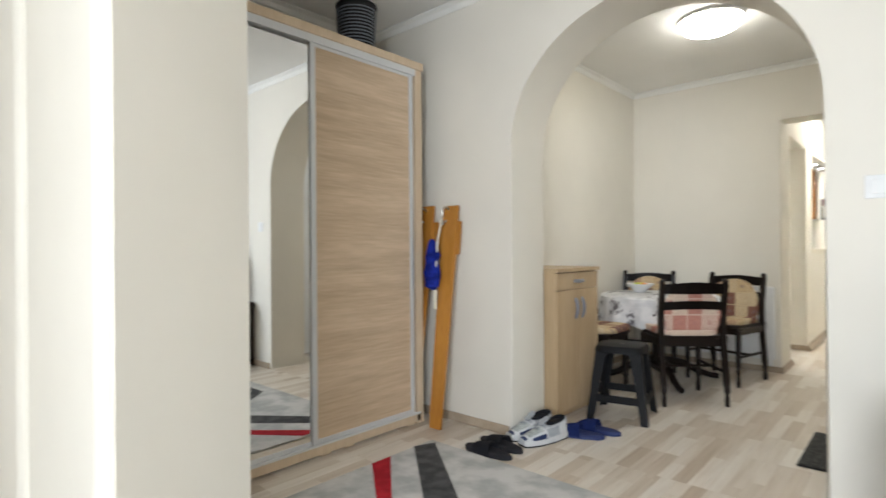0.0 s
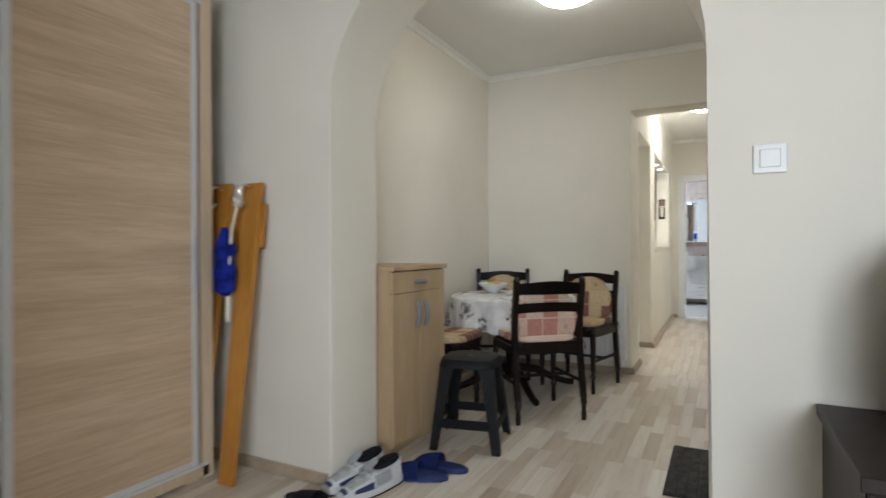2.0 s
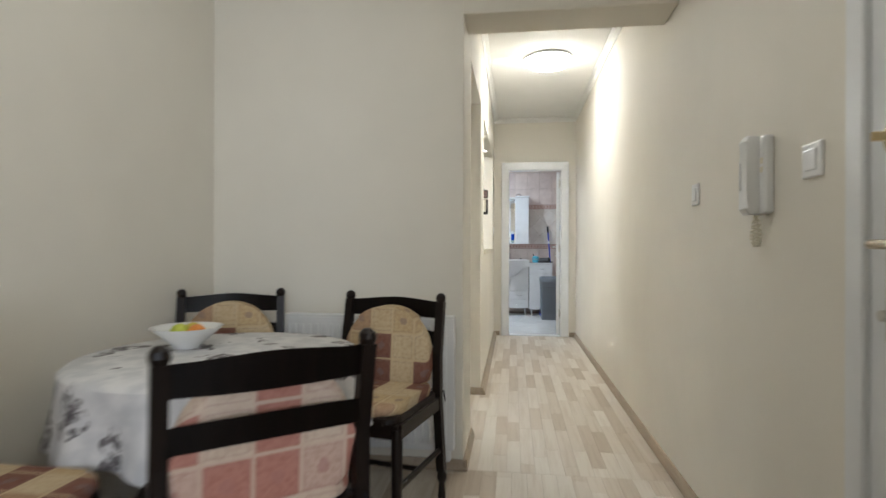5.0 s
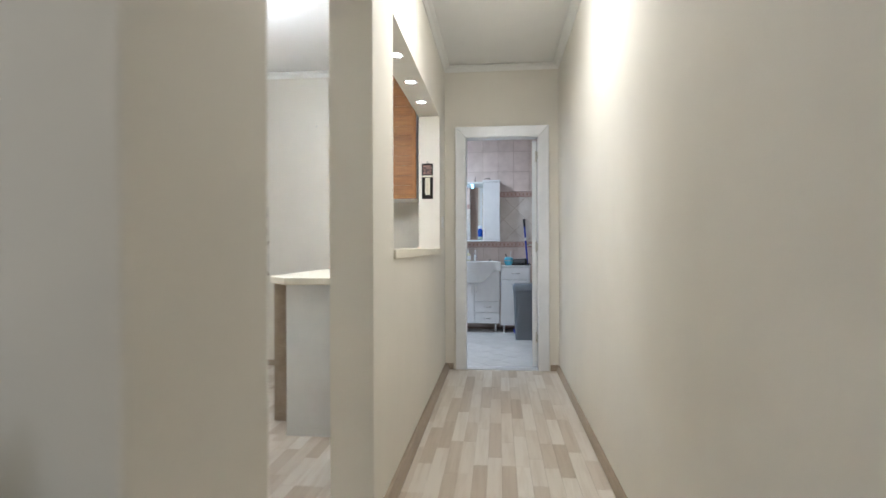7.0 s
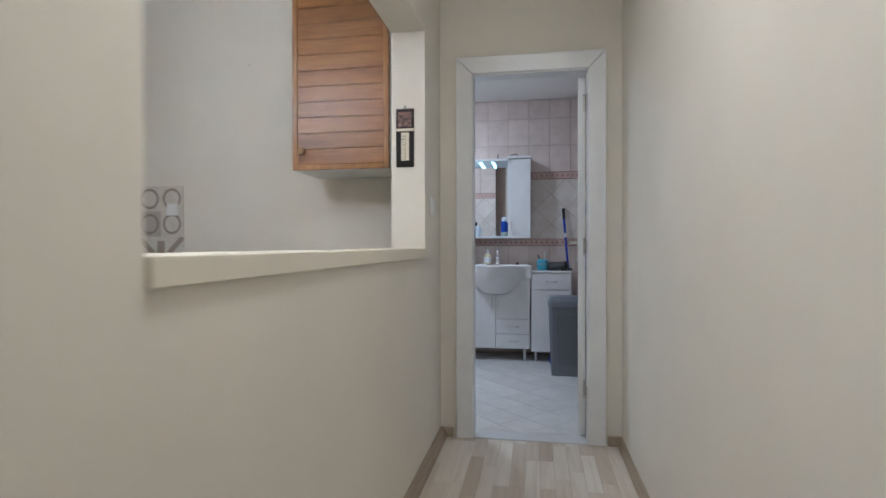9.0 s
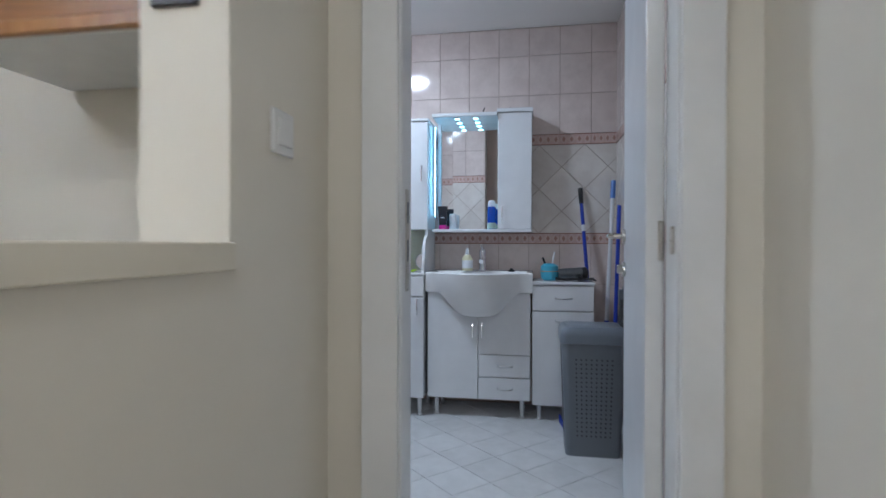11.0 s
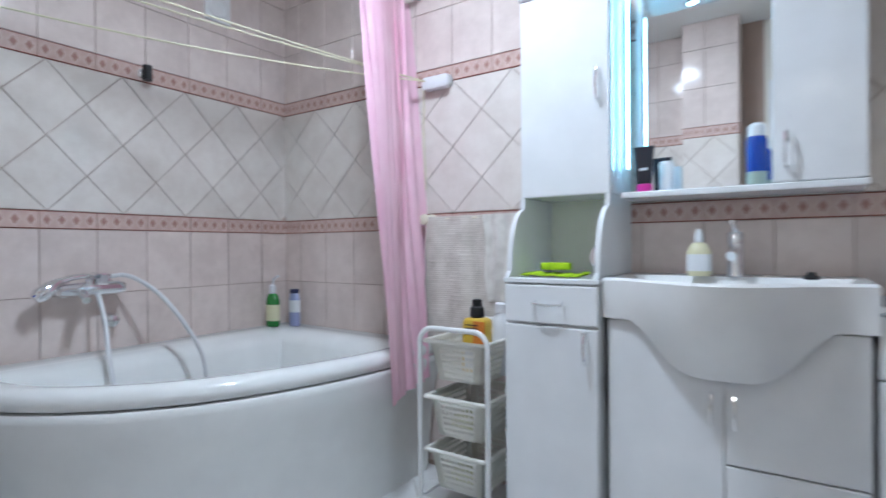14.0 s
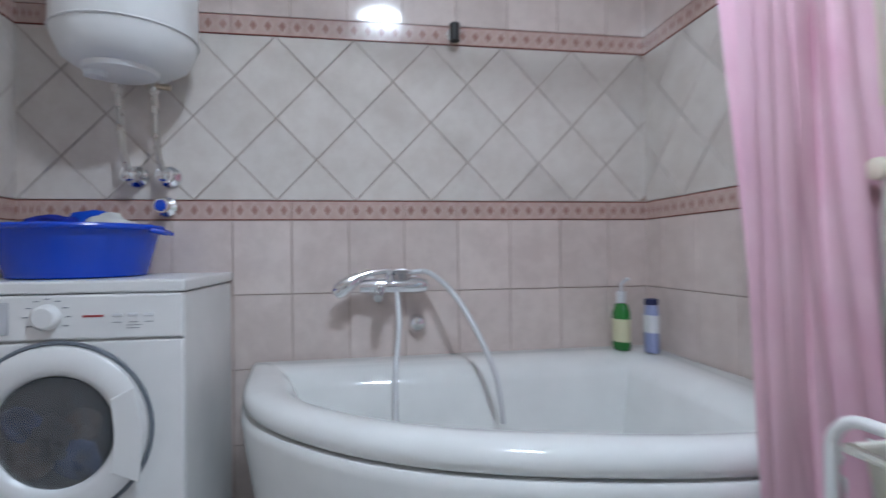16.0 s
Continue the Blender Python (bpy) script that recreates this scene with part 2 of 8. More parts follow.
# wall with the arch: outline in x, z
arch_pts = [(-3.05, 0.0), (-1.70, 0.0), (-1.70, 1.60)]
arch_pts += [(-0.9875 - 0.7125 * math.cos(radians(a)), 1.60 + 0.66 * math.sin(radians(a))) for a in range(6, 175, 6)]
arch_pts += [(-0.275, 1.60), (-0.275, 0.0), (3.45, 0.0), (3.45, H), (-3.05, H)]
struct("wall_arch", prism(arch_pts, YA1 - YA0, lambda a, b, c: (a, YA0 + c, b), 0.012, 3), CREAM, "cream painted wall with a wide plastered arch", "wall", smooth=True)
struct("wall_dining_west", box(-2.21, -2.09, YA1, YH1, 0, H), CREAM, "cream painted wall beside the dining table", "wall")
bm = box(-2.21, XL, YH0, YH1, 0, H, 0.006, 2)
add_box(bm, XL - 0.01, XR, YH0 + 0.001, YH0 + 0.24, 2.083, H, 0.006, 2)
struct("wall_dining_north", bm, CREAM, "cream painted wall with an open passage to the hallway", "wall")
bm = box(XR, XR + 0.2, YA1, 2.94, 0, H)
add_box(bm, XR, XR + 0.2, 2.94, 3.90, 2.06, H)
add_box(bm, XR, XR + 0.2, 3.90, YD1, 0, H)
struct("wall_east", bm, CREAM, "long cream painted wall with the entrance door", "wall")
bm = box(-1.03, XL, 6.38, YD0, 0, 0.97)
add_box(bm, -1.03, XL, 6.38, 6.75, 0.97, 2.02)
add_box(bm, -1.03, XL, 8.55, YD0, 0.97, 2.02)
add_box(bm, -1.03, XL, YH1, YD0, 2.02, H)
struct("wall_kitchen", bm, CREAM, "cream painted wall with doorway and serving hatch to the kitchen", "wall")
bm = box(-3.12, -0.73, YD0, YD1, 0, H)
add_box(bm, -0.06, XR + 0.2, YD0, YD1, 0, H)
add_box(bm, -0.73, -0.06, YD0, YD1, 2.0, H)
struct("wall_bathroom_door", bm, CREAM, "cream painted end wall with the bathroom door", "wall")
struct("wall_kitchen_west", box(-3.12, -3.0, YH1, YD0, 0, H), CREAM, "pale kitchen wall behind the cabinets", "wall")
struct("wall_kitchen_south", box(-3.12, -2.21, YH0, YH1, 0, H), CREAM, "pale kitchen wall", "wall")
struct("wall_living_west", box(-3.05, -2.87, 0.70, YA0, 0, H), CREAM, "cream wall behind the wardrobe", "wall")
struct("wall_living_stub", prism([(-3.05, 0.33), (-1.14, 0.33), (-1.325, 0.70), (-3.05, 0.70)], H, XY, 0.008, 2), CREAM, "thick cream painted wall end", "wall")
CASING = [(0.0, 0.0), (0.0, -0.012), (0.012, -0.022), (0.055, -0.020), (0.066, -0.010), (0.066, 0.0)]
for x in (-1.212, -1.96):
    struct("trim", prism([(x + a, 0.33 + b) for a, b in CASING], H - 0.14, XY, 0.002), CREAM, "cream moulded door casing on the wall end", "trim", smooth=True)
struct("wall_living_lintel", box(-1.14, 3.45, 0.335, 0.695, 2.40, H), CREAM, "cream painted beam", "wall")
bm = box(-3.05, 0.1, -2.65, -2.5, 0, H)
add_box(bm, 2.1, 3.45, -2.65, -2.5, 0, H)
add_box(bm, 0.1, 2.1, -2.65, -2.5, 0, 0.8)
add_box(bm, 0.1, 2.1, -2.65, -2.5, 2.3, H)
struct("wall_living_south", bm, CREAM, "cream living room wall with a window", "wall")
struct("wall_living_far_west", box(-3.17, -3.05, -2.5, 0.70, 0, H), CREAM, "cream living room wall", "wall")
struct("wall_living_east", box(3.45, 3.6, -2.65, YA1, 0, H), CREAM, "cream living room wall", "wall")
win = struct("window_1", box(0.1, 0.16, -2.60, -2.55, 0.8, 2.3), WHITE, "white framed living room window", "window")
for a, b, c, d in ((2.04, 2.1, 0.8, 2.3), (0.16, 2.04, 0.8, 0.86), (0.16, 2.04, 2.24, 2.3), (1.07, 1.13, 0.86, 2.24)):
    part("window_frame", box(a, b, -2.60, -2.55, c, d, 0.003), WHITE, win)

# bathroom shell: backing behind the tiles
struct("wall_bath_north", box(BX0 - 0.12, BX1 + 0.12, BY1, BY1 + 0.1, 0, HB), GROUT, "bathroom wall of pale pink tiles with patterned borders", "wall")
struct("wall_bath_west", box(BX0 - 0.12, BX0, YD1, BY1, 0, HB), GROUT, "bathroom wall of pale pink tiles above the bathtub", "wall")
struct("wall_bath_east", box(BX1, BX1 + 0.12, YD1, BY1, 0, HB), GROUT, "bathroom wall of pale pink tiles beside the laundry basket", "wall")
bm = box(BX0, -0.80, YD1, YD1 + 0.012, 0, HB)
add_box(bm, -1.25, -0.925, YD1 + 0.012, 9.25, 0, HB)
struct("wall_bath_south", bm, GROUT, "bathroom wall of pale pink tiles with a boxed pipe chase", "wall")

struct("ceiling", box(-3.05, 3.6, -2.6, YD1, H, H + 0.1), CEILING, "plain white ceiling", "ceiling")
struct("bathroom_ceiling", box(BX0 - 0.12, BX1 + 0.12, YD1, BY1 + 0.1, HB, HB + 0.05), CEILING, "plain white bathroom ceiling", "ceiling")


def cornice(x0, y0, x1, y1, inward):
    """A coved strip under the ceiling along a wall; inward: which way the room lies."""
    r = 0.045
    prof = [(0, 0), (r, 0), (r, -0.008), (0.022, -0.02), (0.008, -r), (0, -r)]
    d = Vector((x1 - x0, y1 - y0, 0))
    n = Vector((inward[0], inward[1], 0))
    length, d = d.length, d.normalized()
    bm = prism(prof, length, lambda a, b, c: Vector((x0, y0, H - 0.002)) + n * a + Vector((0, 0, b)) + d * c)
    struct("trim", bm, CORNICE, "white plaster cornice under the ceiling", "trim")


for c in ((-2.09, YH0, XR, YH0, (0, -1)), (-2.09, YA1, -2.09, YH0, (1, 0)), (-2.09, YA1, XR, YA1, (0, 1)), (XR, YA1, XR, YH0, (-1, 0)),
          (XL, YD0, XR, YD0, (0, -1)), (XL, YH1, XL, YD0, (1, 0)), (XR, YH1, XR, YD0, (-1, 0)),
          (-3.0, YD0, -1.03, YD0, (0, -1)), (-3.0, YH1, -3.0, YD0, (1, 0)),
          (-2.87, YA0, 3.45, YA0, (0, -1)), (-2.87, 0.70, -2.87, YA0, (1, 0))):
    cornice(*c)


def skirting(x0, y0, x1, y1, inward, deep=1.0):
    prof = [(a * deep, b) for a, b in ((0, 0.001), (0.022, 0.001), (0.022, 0.012), (0.014, 0.036), (0.008, 0.048), (0, 0.048))]
    d = Vector((x1 - x0, y1 - y0, 0))
    n = Vector((inward[0], inward[1], 0))
    length, d = d.length, d.normalized()
    bm = prism(prof, length, lambda a, b, c: Vector((x0, y0, 0)) + n * a + Vector((0, 0, b)) + d * c)
    struct("baseboard", bm, SKIRT, "grey-brown wood-effect skirting board", "baseboard")


for c in ((-2.87, YA0, -1.72, YA0, (0, -1)), (-0.25, YA0, 3.45, YA0, (0, -1)), (-2.09, YA1, -2.09, YH0, (1, 0)), (-2.09, YH0, XL + 0.02, YH0, (0, -1)),
          (XL, YH0 - 0.02, XL, YH1 + 0.02, (1, 0)), (XR, 3.97, XR, YD0, (-1, 0)), (XL, 6.36, XL, YD0, (1, 0), 1.7), (-1.05, 6.38, XL + 0.022, 6.38, (0, -1)),
          (XL, YD0, -0.80, YD0, (0, -1)), (0.0, YD0, XR, YD0, (0, -1)), (-3.0, YD0, -1.03, YD0, (0, -1)), (-1.03, 6.38, -1.03, YD0, (-1, 0))):
    skirting(*c)

# serving hatch: sill board and recessed spots
struct("hatch_sill", box(-1.07, XL + 0.012, 6.751, 8.549, 0.968, 1.012, 0.003, 2), SILL, "cream board as sill of the serving hatch", "sill")

# bathroom door: frame, trim, leaf standing open into the bathroom
JL, JR = -0.69, -0.10
door1 = struct("door_1", box(JL - 0.04, JL, YD0 - 0.012, YD1 + 0.005, 0, 2.0, 0.003), DOOR_WHITE, "white bathroom door standing open", "door")
part("jamb", box(JR, JR + 0.04, YD0 - 0.012, YD1 + 0.005, 0, 2.0, 0.003), DOOR_WHITE, door1)
part("head", box(JL, JR, YD0 - 0.012, YD1 + 0.005, 1.925, 2.0, 0.003), DOOR_WHITE, door1)


def trim_piece(pts, z_or):
    return prism(pts, 0.016, lambda a, b, c: (a, YD0 - 0.012 - c, b), 0.003, 2)


part("trim_piece", trim_piece([(JL - 0.09, 0), (JL - 0.005, 0), (JL - 0.005, 1.93), (JL - 0.09, 2.02)], 0), DOOR_WHITE, door1)
part("trim_piece", trim_piece([(JR + 0.005, 0), (JR + 0.09, 0), (JR + 0.09, 2.02), (JR + 0.005, 1.93)], 0), DOOR_WHITE, door1)
part("trim_piece", trim_piece([(JL - 0.0885, 2.021), (JL - 0.0035, 1.932), (JR + 0.0035, 1.932), (JR + 0.0885, 2.021)], 0), DOOR_WHITE, door1)
part("strike_plate", box(JL, JL + 0.003, 8.985, 9.01, 0.90, 1.14, 0.001), STEEL, door1, "steel strike plate")
for z in (0.97, 1.06):
    part("strike_slot", box(JL + 0.003, JL + 0.004, 8.99, 9.005, z, z + 0.05), GREY_PLASTIC, door1)
for z in (0.26, 1.02, 1.78):
    part("hinge", box(JR - 0.006, JR, 8.965, 8.985, z - 0.03, z + 0.03, 0.002), STEEL, door1, "steel hinge")
    part("hinge", lathe([(0.007, z - 0.045), (0.007, z + 0.045)], 10, (JR - 0.008, YD1 + 0.012, 0)), STEEL, door1, "steel hinge")
leaf = part("door_leaf", box(JR - 0.042, JR - 0.002, YD1 + 0.012, YD1 + 0.65, 0.012, 1.92, 0.003, 2), DOOR_WHITE, door1)
part("rosette", lathe([(0.025, 0), (0.025, 0.008), (0.02, 0.01)], 16, (JR - 0.052, YD1 + 0.59, 1.04), "x"), STEEL, leaf, "steel rosette")
part("door_handle", tube([(JR - 0.045, YD1 + 0.59, 1.04), (JR - 0.085, YD1 + 0.59, 1.04), (JR - 0.095, YD1 + 0.575, 1.04), (JR - 0.095, YD1 + 0.47, 1.04)], 0.009, 10), STEEL, leaf, "steel lever handle", True)
part("lock_rosette", lathe([(0.025, 0), (0.025, 0.008), (0.02, 0.01)], 16, (JR - 0.052, YD1 + 0.59, 0.93), "x"), STEEL, leaf, "steel lock rosette")
part("thumb_turn", box(JR - 0.07, JR - 0.05, YD1 + 0.585, YD1 + 0.595, 0.915, 0.945, 0.003), STEEL, leaf)
swing = Matrix.Translation((JR, YD1 + 0.012, 0)) @ Matrix.Rotation(radians(-5), 4, "Z") @ Matrix.Translation((-JR, -YD1 - 0.012, 0))
leaf.matrix_basis = swing
struct("threshold", box(JL, JR, YD0 - 0.02, YD1 + 0.02, -0.004, 0.006, 0.002), ALU, "narrow metal threshold strip", "threshold")

# entrance door in the east wall
door2 = struct("door_2", box(XR - 0.012, XR + 0.03, 2.94, 3.0, 0, 2.06, 0.004), DOOR_WHITE, "white panelled entrance door, closed", "door")
part("jamb", box(XR - 0.012, XR + 0.03, 3.86, 3.92, 0, 2.06, 0.004), DOOR_WHITE, door2)
part("head", box(XR - 0.012, XR + 0.03, 3.0, 3.86, 2.0, 2.06, 0.004), DOOR_WHITE, door2)
dl = part("door_leaf", box(XR + 0.004, XR + 0.05, 3.0, 3.86, 0.01, 2.0, 0.002), DOOR_WHITE, door2)
for pts in ([(3.70, 1.26), (3.05, 1.50)], [(3.70, 0.985), (3.05, 0.985)], [(3.70, 0.71), (3.05, 0.47)]):
    part("groove", tube([(XR + 0.004, a, b) for a, b in pts], 0.0018, 6), ALU, dl)
hp = part("handle_plate", box(XR - 0.006, XR + 0.004, 3.755, 3.80, 0.83, 1.11, 0.003, 2), NICKEL, dl, "satin champagne handle plate")
part("door_handle", tube([(XR - 0.004, 3.778, 1.02), (XR - 0.045, 3.778, 1.02), (XR - 0.052, 3.77, 1.02), (XR - 0.052, 3.67, 1.018)], 0.0095, 10), NICKEL, hp, "satin nickel lever", True)
part("keyhole", box(XR - 0.0075, XR - 0.006, 3.772, 3.784, 0.925, 0.955, 0.001), BLACK, hp)
part("thumb_turn", tube([(XR - 0.006, 3.778, 0.885), (XR - 0.03, 3.778, 0.885)], 0.011, 8), STEEL, hp)
ck = part("cylinder_lock", lathe([(0.036, 0), (0.036, -0.006), (0.028, -0.012), (0.014, -0.016)], 20, (XR + 0.004, 3.78, 1.225), "x"), BRASS, dl, "round brass lock", True)
part("key", box(XR - 0.045, XR - 0.012, 3.775, 3.783, 1.215, 1.233, 0.002), BRASS, ck, "brass key in the lock")

# ---- lamps ----


def dome_lamp(x, y, ztop, r, strength, name, label, color=(0.95, 0.99, 1.0), drop=0.085):
    lamp = thing(name, x, y, ztop, label, "ceiling lamp")
    part("base", lathe([(r * 0.97, 0), (r * 1.02, -0.01), (r * 1.02, -0.022), (r * 0.9, -0.024)], 40), WHITE, lamp, "white metal ring", True)
    prof = [(r * math.cos(radians(a)), -0.024 - drop * math.sin(radians(a))) for a in range(0, 90, 9)] + [(0.002, -0.024 - drop)]
    part("shade", lathe(prof, 40), glow("lamp_glass_" + name, color, strength), lamp, "glowing white glass dome", True)
    return lamp


dome_lamp(-1.02, 3.74, H, 0.19, DINING_LAMP, "ceiling_lamp", "round white glass ceiling lamp, switched on, over the dining room", (1.0, 0.965, 0.875))
dome_lamp(-0.37, 6.98, H, 0.19, HALL_LAMP, "ceiling_lamp", "round white glass ceiling lamp, switched on, in the hallway", (1.0, 0.97, 0.90), 0.055)
dome_lamp(-1.42, 10.27, HB, 0.115, BATH_LAMP, "ceiling_lamp", "round white glass ceiling lamp, switched on, in the bathroom", (0.80, 0.91, 1.0), 0.022)
# added fill, out of view: a dome lamp that brightens the living room side
dome_lamp(1.2, -0.9, H, 0.2, ROOM_FILL, "ceiling_lamp", "unseen round white ceiling lamp added as fill light for the living room")
for y in (7.24, 7.69, 8.14):
    s = thing("spotlight", -0.95, y, 2.02, "small recessed spotlight, switched on, above the serving hatch", "spotlight", "hatch spotlights")
    part("ring", lathe([(0.042, 0), (0.042, -0.004), (0.034, -0.006), (0.030, 0.0)], 24), CHROME, s, "chrome ring", True)
    part("bulb", lathe([(0.029, -0.001), (0.02, -0.003), (0.002, -0.004)], 20), glow("spot_glow", (0.97, 0.99, 1.0), SPOT), s, "glowing lamp face")

# ---- living room and entry ----
WX = -2.25
w = thing("wardrobe", WX, 0.72, 0, "sonoma oak sliding-door wardrobe with one mirrored and one wooden door", "wardrobe")
part("body", box(-0.60, -0.075, 0.0, 1.585, 0.06, 2.115), SONOMA_EDGE, w)
part("side_panel", box(-0.60, 0.0, 1.53, 1.585, 0.0, 2.115, 0.001), SONOMA_EDGE, w)
part("top_board", box(-0.60, 0.012, -0.005, 1.59, 2.115, 2.16, 0.002), SONOMA_EDGE, w)
part("top_rail", box(-0.075, 0.006, 0, 1.53, 2.075, 2.115, 0.002), ALU, w, "aluminium sliding rail")
part("plinth", box(-0.60, 0.0, 0.0, 1.56, 0.012, 0.055, 0.001), SONOMA_EDGE, w)
for y in (0.3, 0.85, 1.0, 1.45):
    part("foot", box(-0.05, -0.005, y, y + 0.06, 0.0, 0.014), SONOMA_EDGE, w)
part("bottom_rail", box(-0.07, 0.002, 0, 1.56, 0.055, 0.068, 0.001), ALU, w, "aluminium sliding rail")
wd = part("wood_door", box(-0.022, -0.008, 0.80, 1.50, 0.07, 2.075), SONOMA, w, "sonoma oak sliding door")
for a, b in ((0.80, 0.83), (1.485, 1.512)):
    part("door_profile", box(-0.024, 0.0, a, b, 0.068, 2.08, 0.004, 2), ALU, wd, "aluminium grip profile")
part("door_profile", box(-0.03, -0.006, 0.83, 1.485, 0.068, 0.092, 0.002), ALU, wd)
part("door_profile", box(-0.03, -0.006, 0.83, 1.485, 2.06, 2.08, 0.002), ALU, wd)
md = part("mirror_door", box(-0.026, -0.014, 0.0, 0.799, 0.07, 2.06), MIRROR, w, "full-height mirror sliding door")
part("door_profile", box(-0.03, -0.012, 0.0, 0.02, 0.068, 2.065, 0.002), ALU, md)
part("door_profile", box(-0.03, -0.012, 0.02, 0.799, 0.068, 0.09, 0.002), ALU, md)

b = thing("basket", WX - 0.16, 0.72 + 1.22, 2.16, "dark grey perforated plastic basket on top of the wardrobe", "basket")
bk = bmesh.new()
add_lathe(bk, [(0.095, 0.0), (0.10, 0.01), (0.112, 0.26), (0.118, 0.265), (0.118, 0.275), (0.106, 0.275), (0.095, 0.02), (0.01, 0.015)], 28)
part("body", bk, ANTHRACITE, b, smooth=True)
for k in range(12):
    z = 0.03 + k * 0.019
    part("rib", tube([((0.102 + 0.00048 * k * 1.9) * math.cos(a * math.pi / 12), (0.102 + 0.00048 * k * 1.9) * math.sin(a * math.pi / 12), z) for a in range(24)], 0.0035, 6, True), GREY_PLASTIC, b)

# leaning coat rack: two boards with a cross board and hooks
rk = thing("coat_rack", -2.11, 2.245, 0.0, "honey-coloured wooden coat rack leaning against the wall beside the wardrobe", "coat rack")
lean = math.atan2(0.165, 1.33)


def leaning(bm):
    bmesh.ops.rotate(bm, verts=bm.verts, cent=(0, 0, 0), matrix=Matrix.Rotation(-lean, 3, "X"))
    return bm


def plank(x0, x1, top, y0=0.0, taper=0.012):
    m = (x0 + x1) / 2
    pts = [(x0 + taper, 0.0), (x1 - taper, 0.0), (x1, top - 0.35), (x1, top), (x0, top), (x0, top - 0.35)]
    return leaning(prism(pts, 0.02, lambda a, b, c: (a, y0 + c, b), 0.003, 2))


part("board", plank(-0.055, 0.055, 1.312), HONEY, rk)
part("board", plank(-0.255, -0.145, 1.32), HONEY, rk)
part("cross_board", leaning(box(-0.30, 0.068, 0.0205, 0.0385, 1.02, 1.22, 0.003, 2)), HONEY, rk)
for x in (-0.2, -0.01):
    h = bmesh.new()
    add_tube(h, [(x, 0.0, 1.29), (x, -0.03, 1.30), (x, -0.055, 1.285), (x, -0.06, 1.26), (x, -0.05, 1.245)], 0.006, 8)
    add_tube(h, [(x, -0.02, 1.22), (x, -0.05, 1.19), (x, -0.075, 1.195), (x, -0.085, 1.225)], 0.006, 8)
    part("hook", leaning(h), STEEL, rk, "curved metal double hook", True)
u = thing("folding_umbrella", -2.165, 2.30, 0.80, "folded royal blue umbrella hanging from the coat rack", "umbrella")
random.seed(4)
um = lathe([(0.012, 0.0), (0.045, 0.02), (0.05, 0.10), (0.042, 0.16), (0.05, 0.20), (0.03, 0.27), (0.012, 0.30)], 20, (0, 0, 0), "z", (1, 0.75))
for v in um.verts:
    v.co += Vector((random.uniform(-0.006, 0.006), random.uniform(-0.006, 0.006), 0))
part("canopy", um, BLUE_CLOTH, u, "crumpled blue cloth", True)
part("handle", tube([(0.03, -0.01, 0.0), (0.035, -0.015, -0.11)], 0.011, 10), CREAM_PLASTIC, u, "pale handle", True)
part("strap", tube([(0.035, -0.01, 0.10), (0.042, 0.0, 0.28), (0.05, 0.03, 0.42)], 0.006, 6), CREAM_PLASTIC, u, "pale grey strap")
part("tip", tube([(0.0, 0.0, 0.295), (0.002, 0.004, 0.325)], 0.008, 8), HONEY, u, "short wooden tip")
lu = thing("long_umbrella", -2.345, 2.275, 0.30, "closed black umbrella hanging behind the wardrobe from the coat rack", "umbrella")
lub = lathe([(0.006, 0.0), (0.016, 0.03), (0.027, 0.30), (0.035, 0.62), (0.028, 0.70), (0.010, 0.72)], 14, (0, 0, 0), "z", (1, 0.7))
for v in lub.verts:
    v.co.y += 0.12 * v.co.z
part("canopy", lub, BLACK_FABRIC, lu, "furled black cloth", True)
part("handle", tube([(0.0, 0.086, 0.71), (0.0, 0.098, 0.82), (0.0, 0.075, 0.865), (0.0, 0.05, 0.86)], 0.009, 8), BLACK, lu, "curved black handle", True)

# rug
RUG = fabric("rug_pile_grey", (0.56, 0.55, 0.53), (0.38, 0.38, 0.37), 6.0, 420)
RUG_DARK = fabric("rug_pile_black", (0.05, 0.05, 0.052), (0.09, 0.09, 0.09), 14.0, 420)
RUG_MID = fabric("rug_pile_mottled", (0.34, 0.34, 0.34), (0.56, 0.55, 0.54), 13.0, 420)
RUG_RED = fabric("rug_pile_red", (0.42, 0.02, 0.03), (0.30, 0.012, 0.02), 14.0, 420)
r = thing("rug", -1.98, -0.15, 0.0, "grey short-pile rug with black wedges and red stripes", "rug")
part("base", box(0, 1.62, 0, 2.24, 0.001, 0.012, 0.004), RUG, r)


def rug_patch(name, material, pts):
    part(name, prism([(x + 1.98, y + 0.15) for x, y in pts], 0.0025, lambda a, b, c: (a, b, 0.0125 + c)), material, r)


rug_patch("black_band", RUG_DARK, [(-1.975, 1.95), (-1.93, 2.06), (-1.30, 1.56), (-1.40, 1.45)])
rug_patch("black_band", RUG_DARK, [(-1.36, 1.47), (-1.30, 1.56), (-0.72, 1.99), (-0.95, 1.99)])
rug_patch("mottled_field", RUG_MID, [(-1.28, 1.55), (-0.76, 1.98), (-0.48, 2.02), (-0.42, 1.35)])
rug_patch("mottled_field", RUG_MID, [(-1.96, 1.2), (-1.96, 0.8), (-1.2, 0.5), (-1.3, 1.3)])
rug_patch("red_stripe", RUG_RED, [(-1.97, 1.66), (-1.97, 1.78), (-1.52, 1.38), (-1.50, 1.30)])
rug_patch("red_stripe", RUG_RED, [(-1.50, 1.28), (-1.47, 1.36), (-0.40, 2.02), (-0.38, 1.90)])
rug_patch("red_stripe", RUG_RED, [(-1.95, 0.55), (-1.95, 0.66), (-0.7, 0.2), (-0.72, 0.12)])
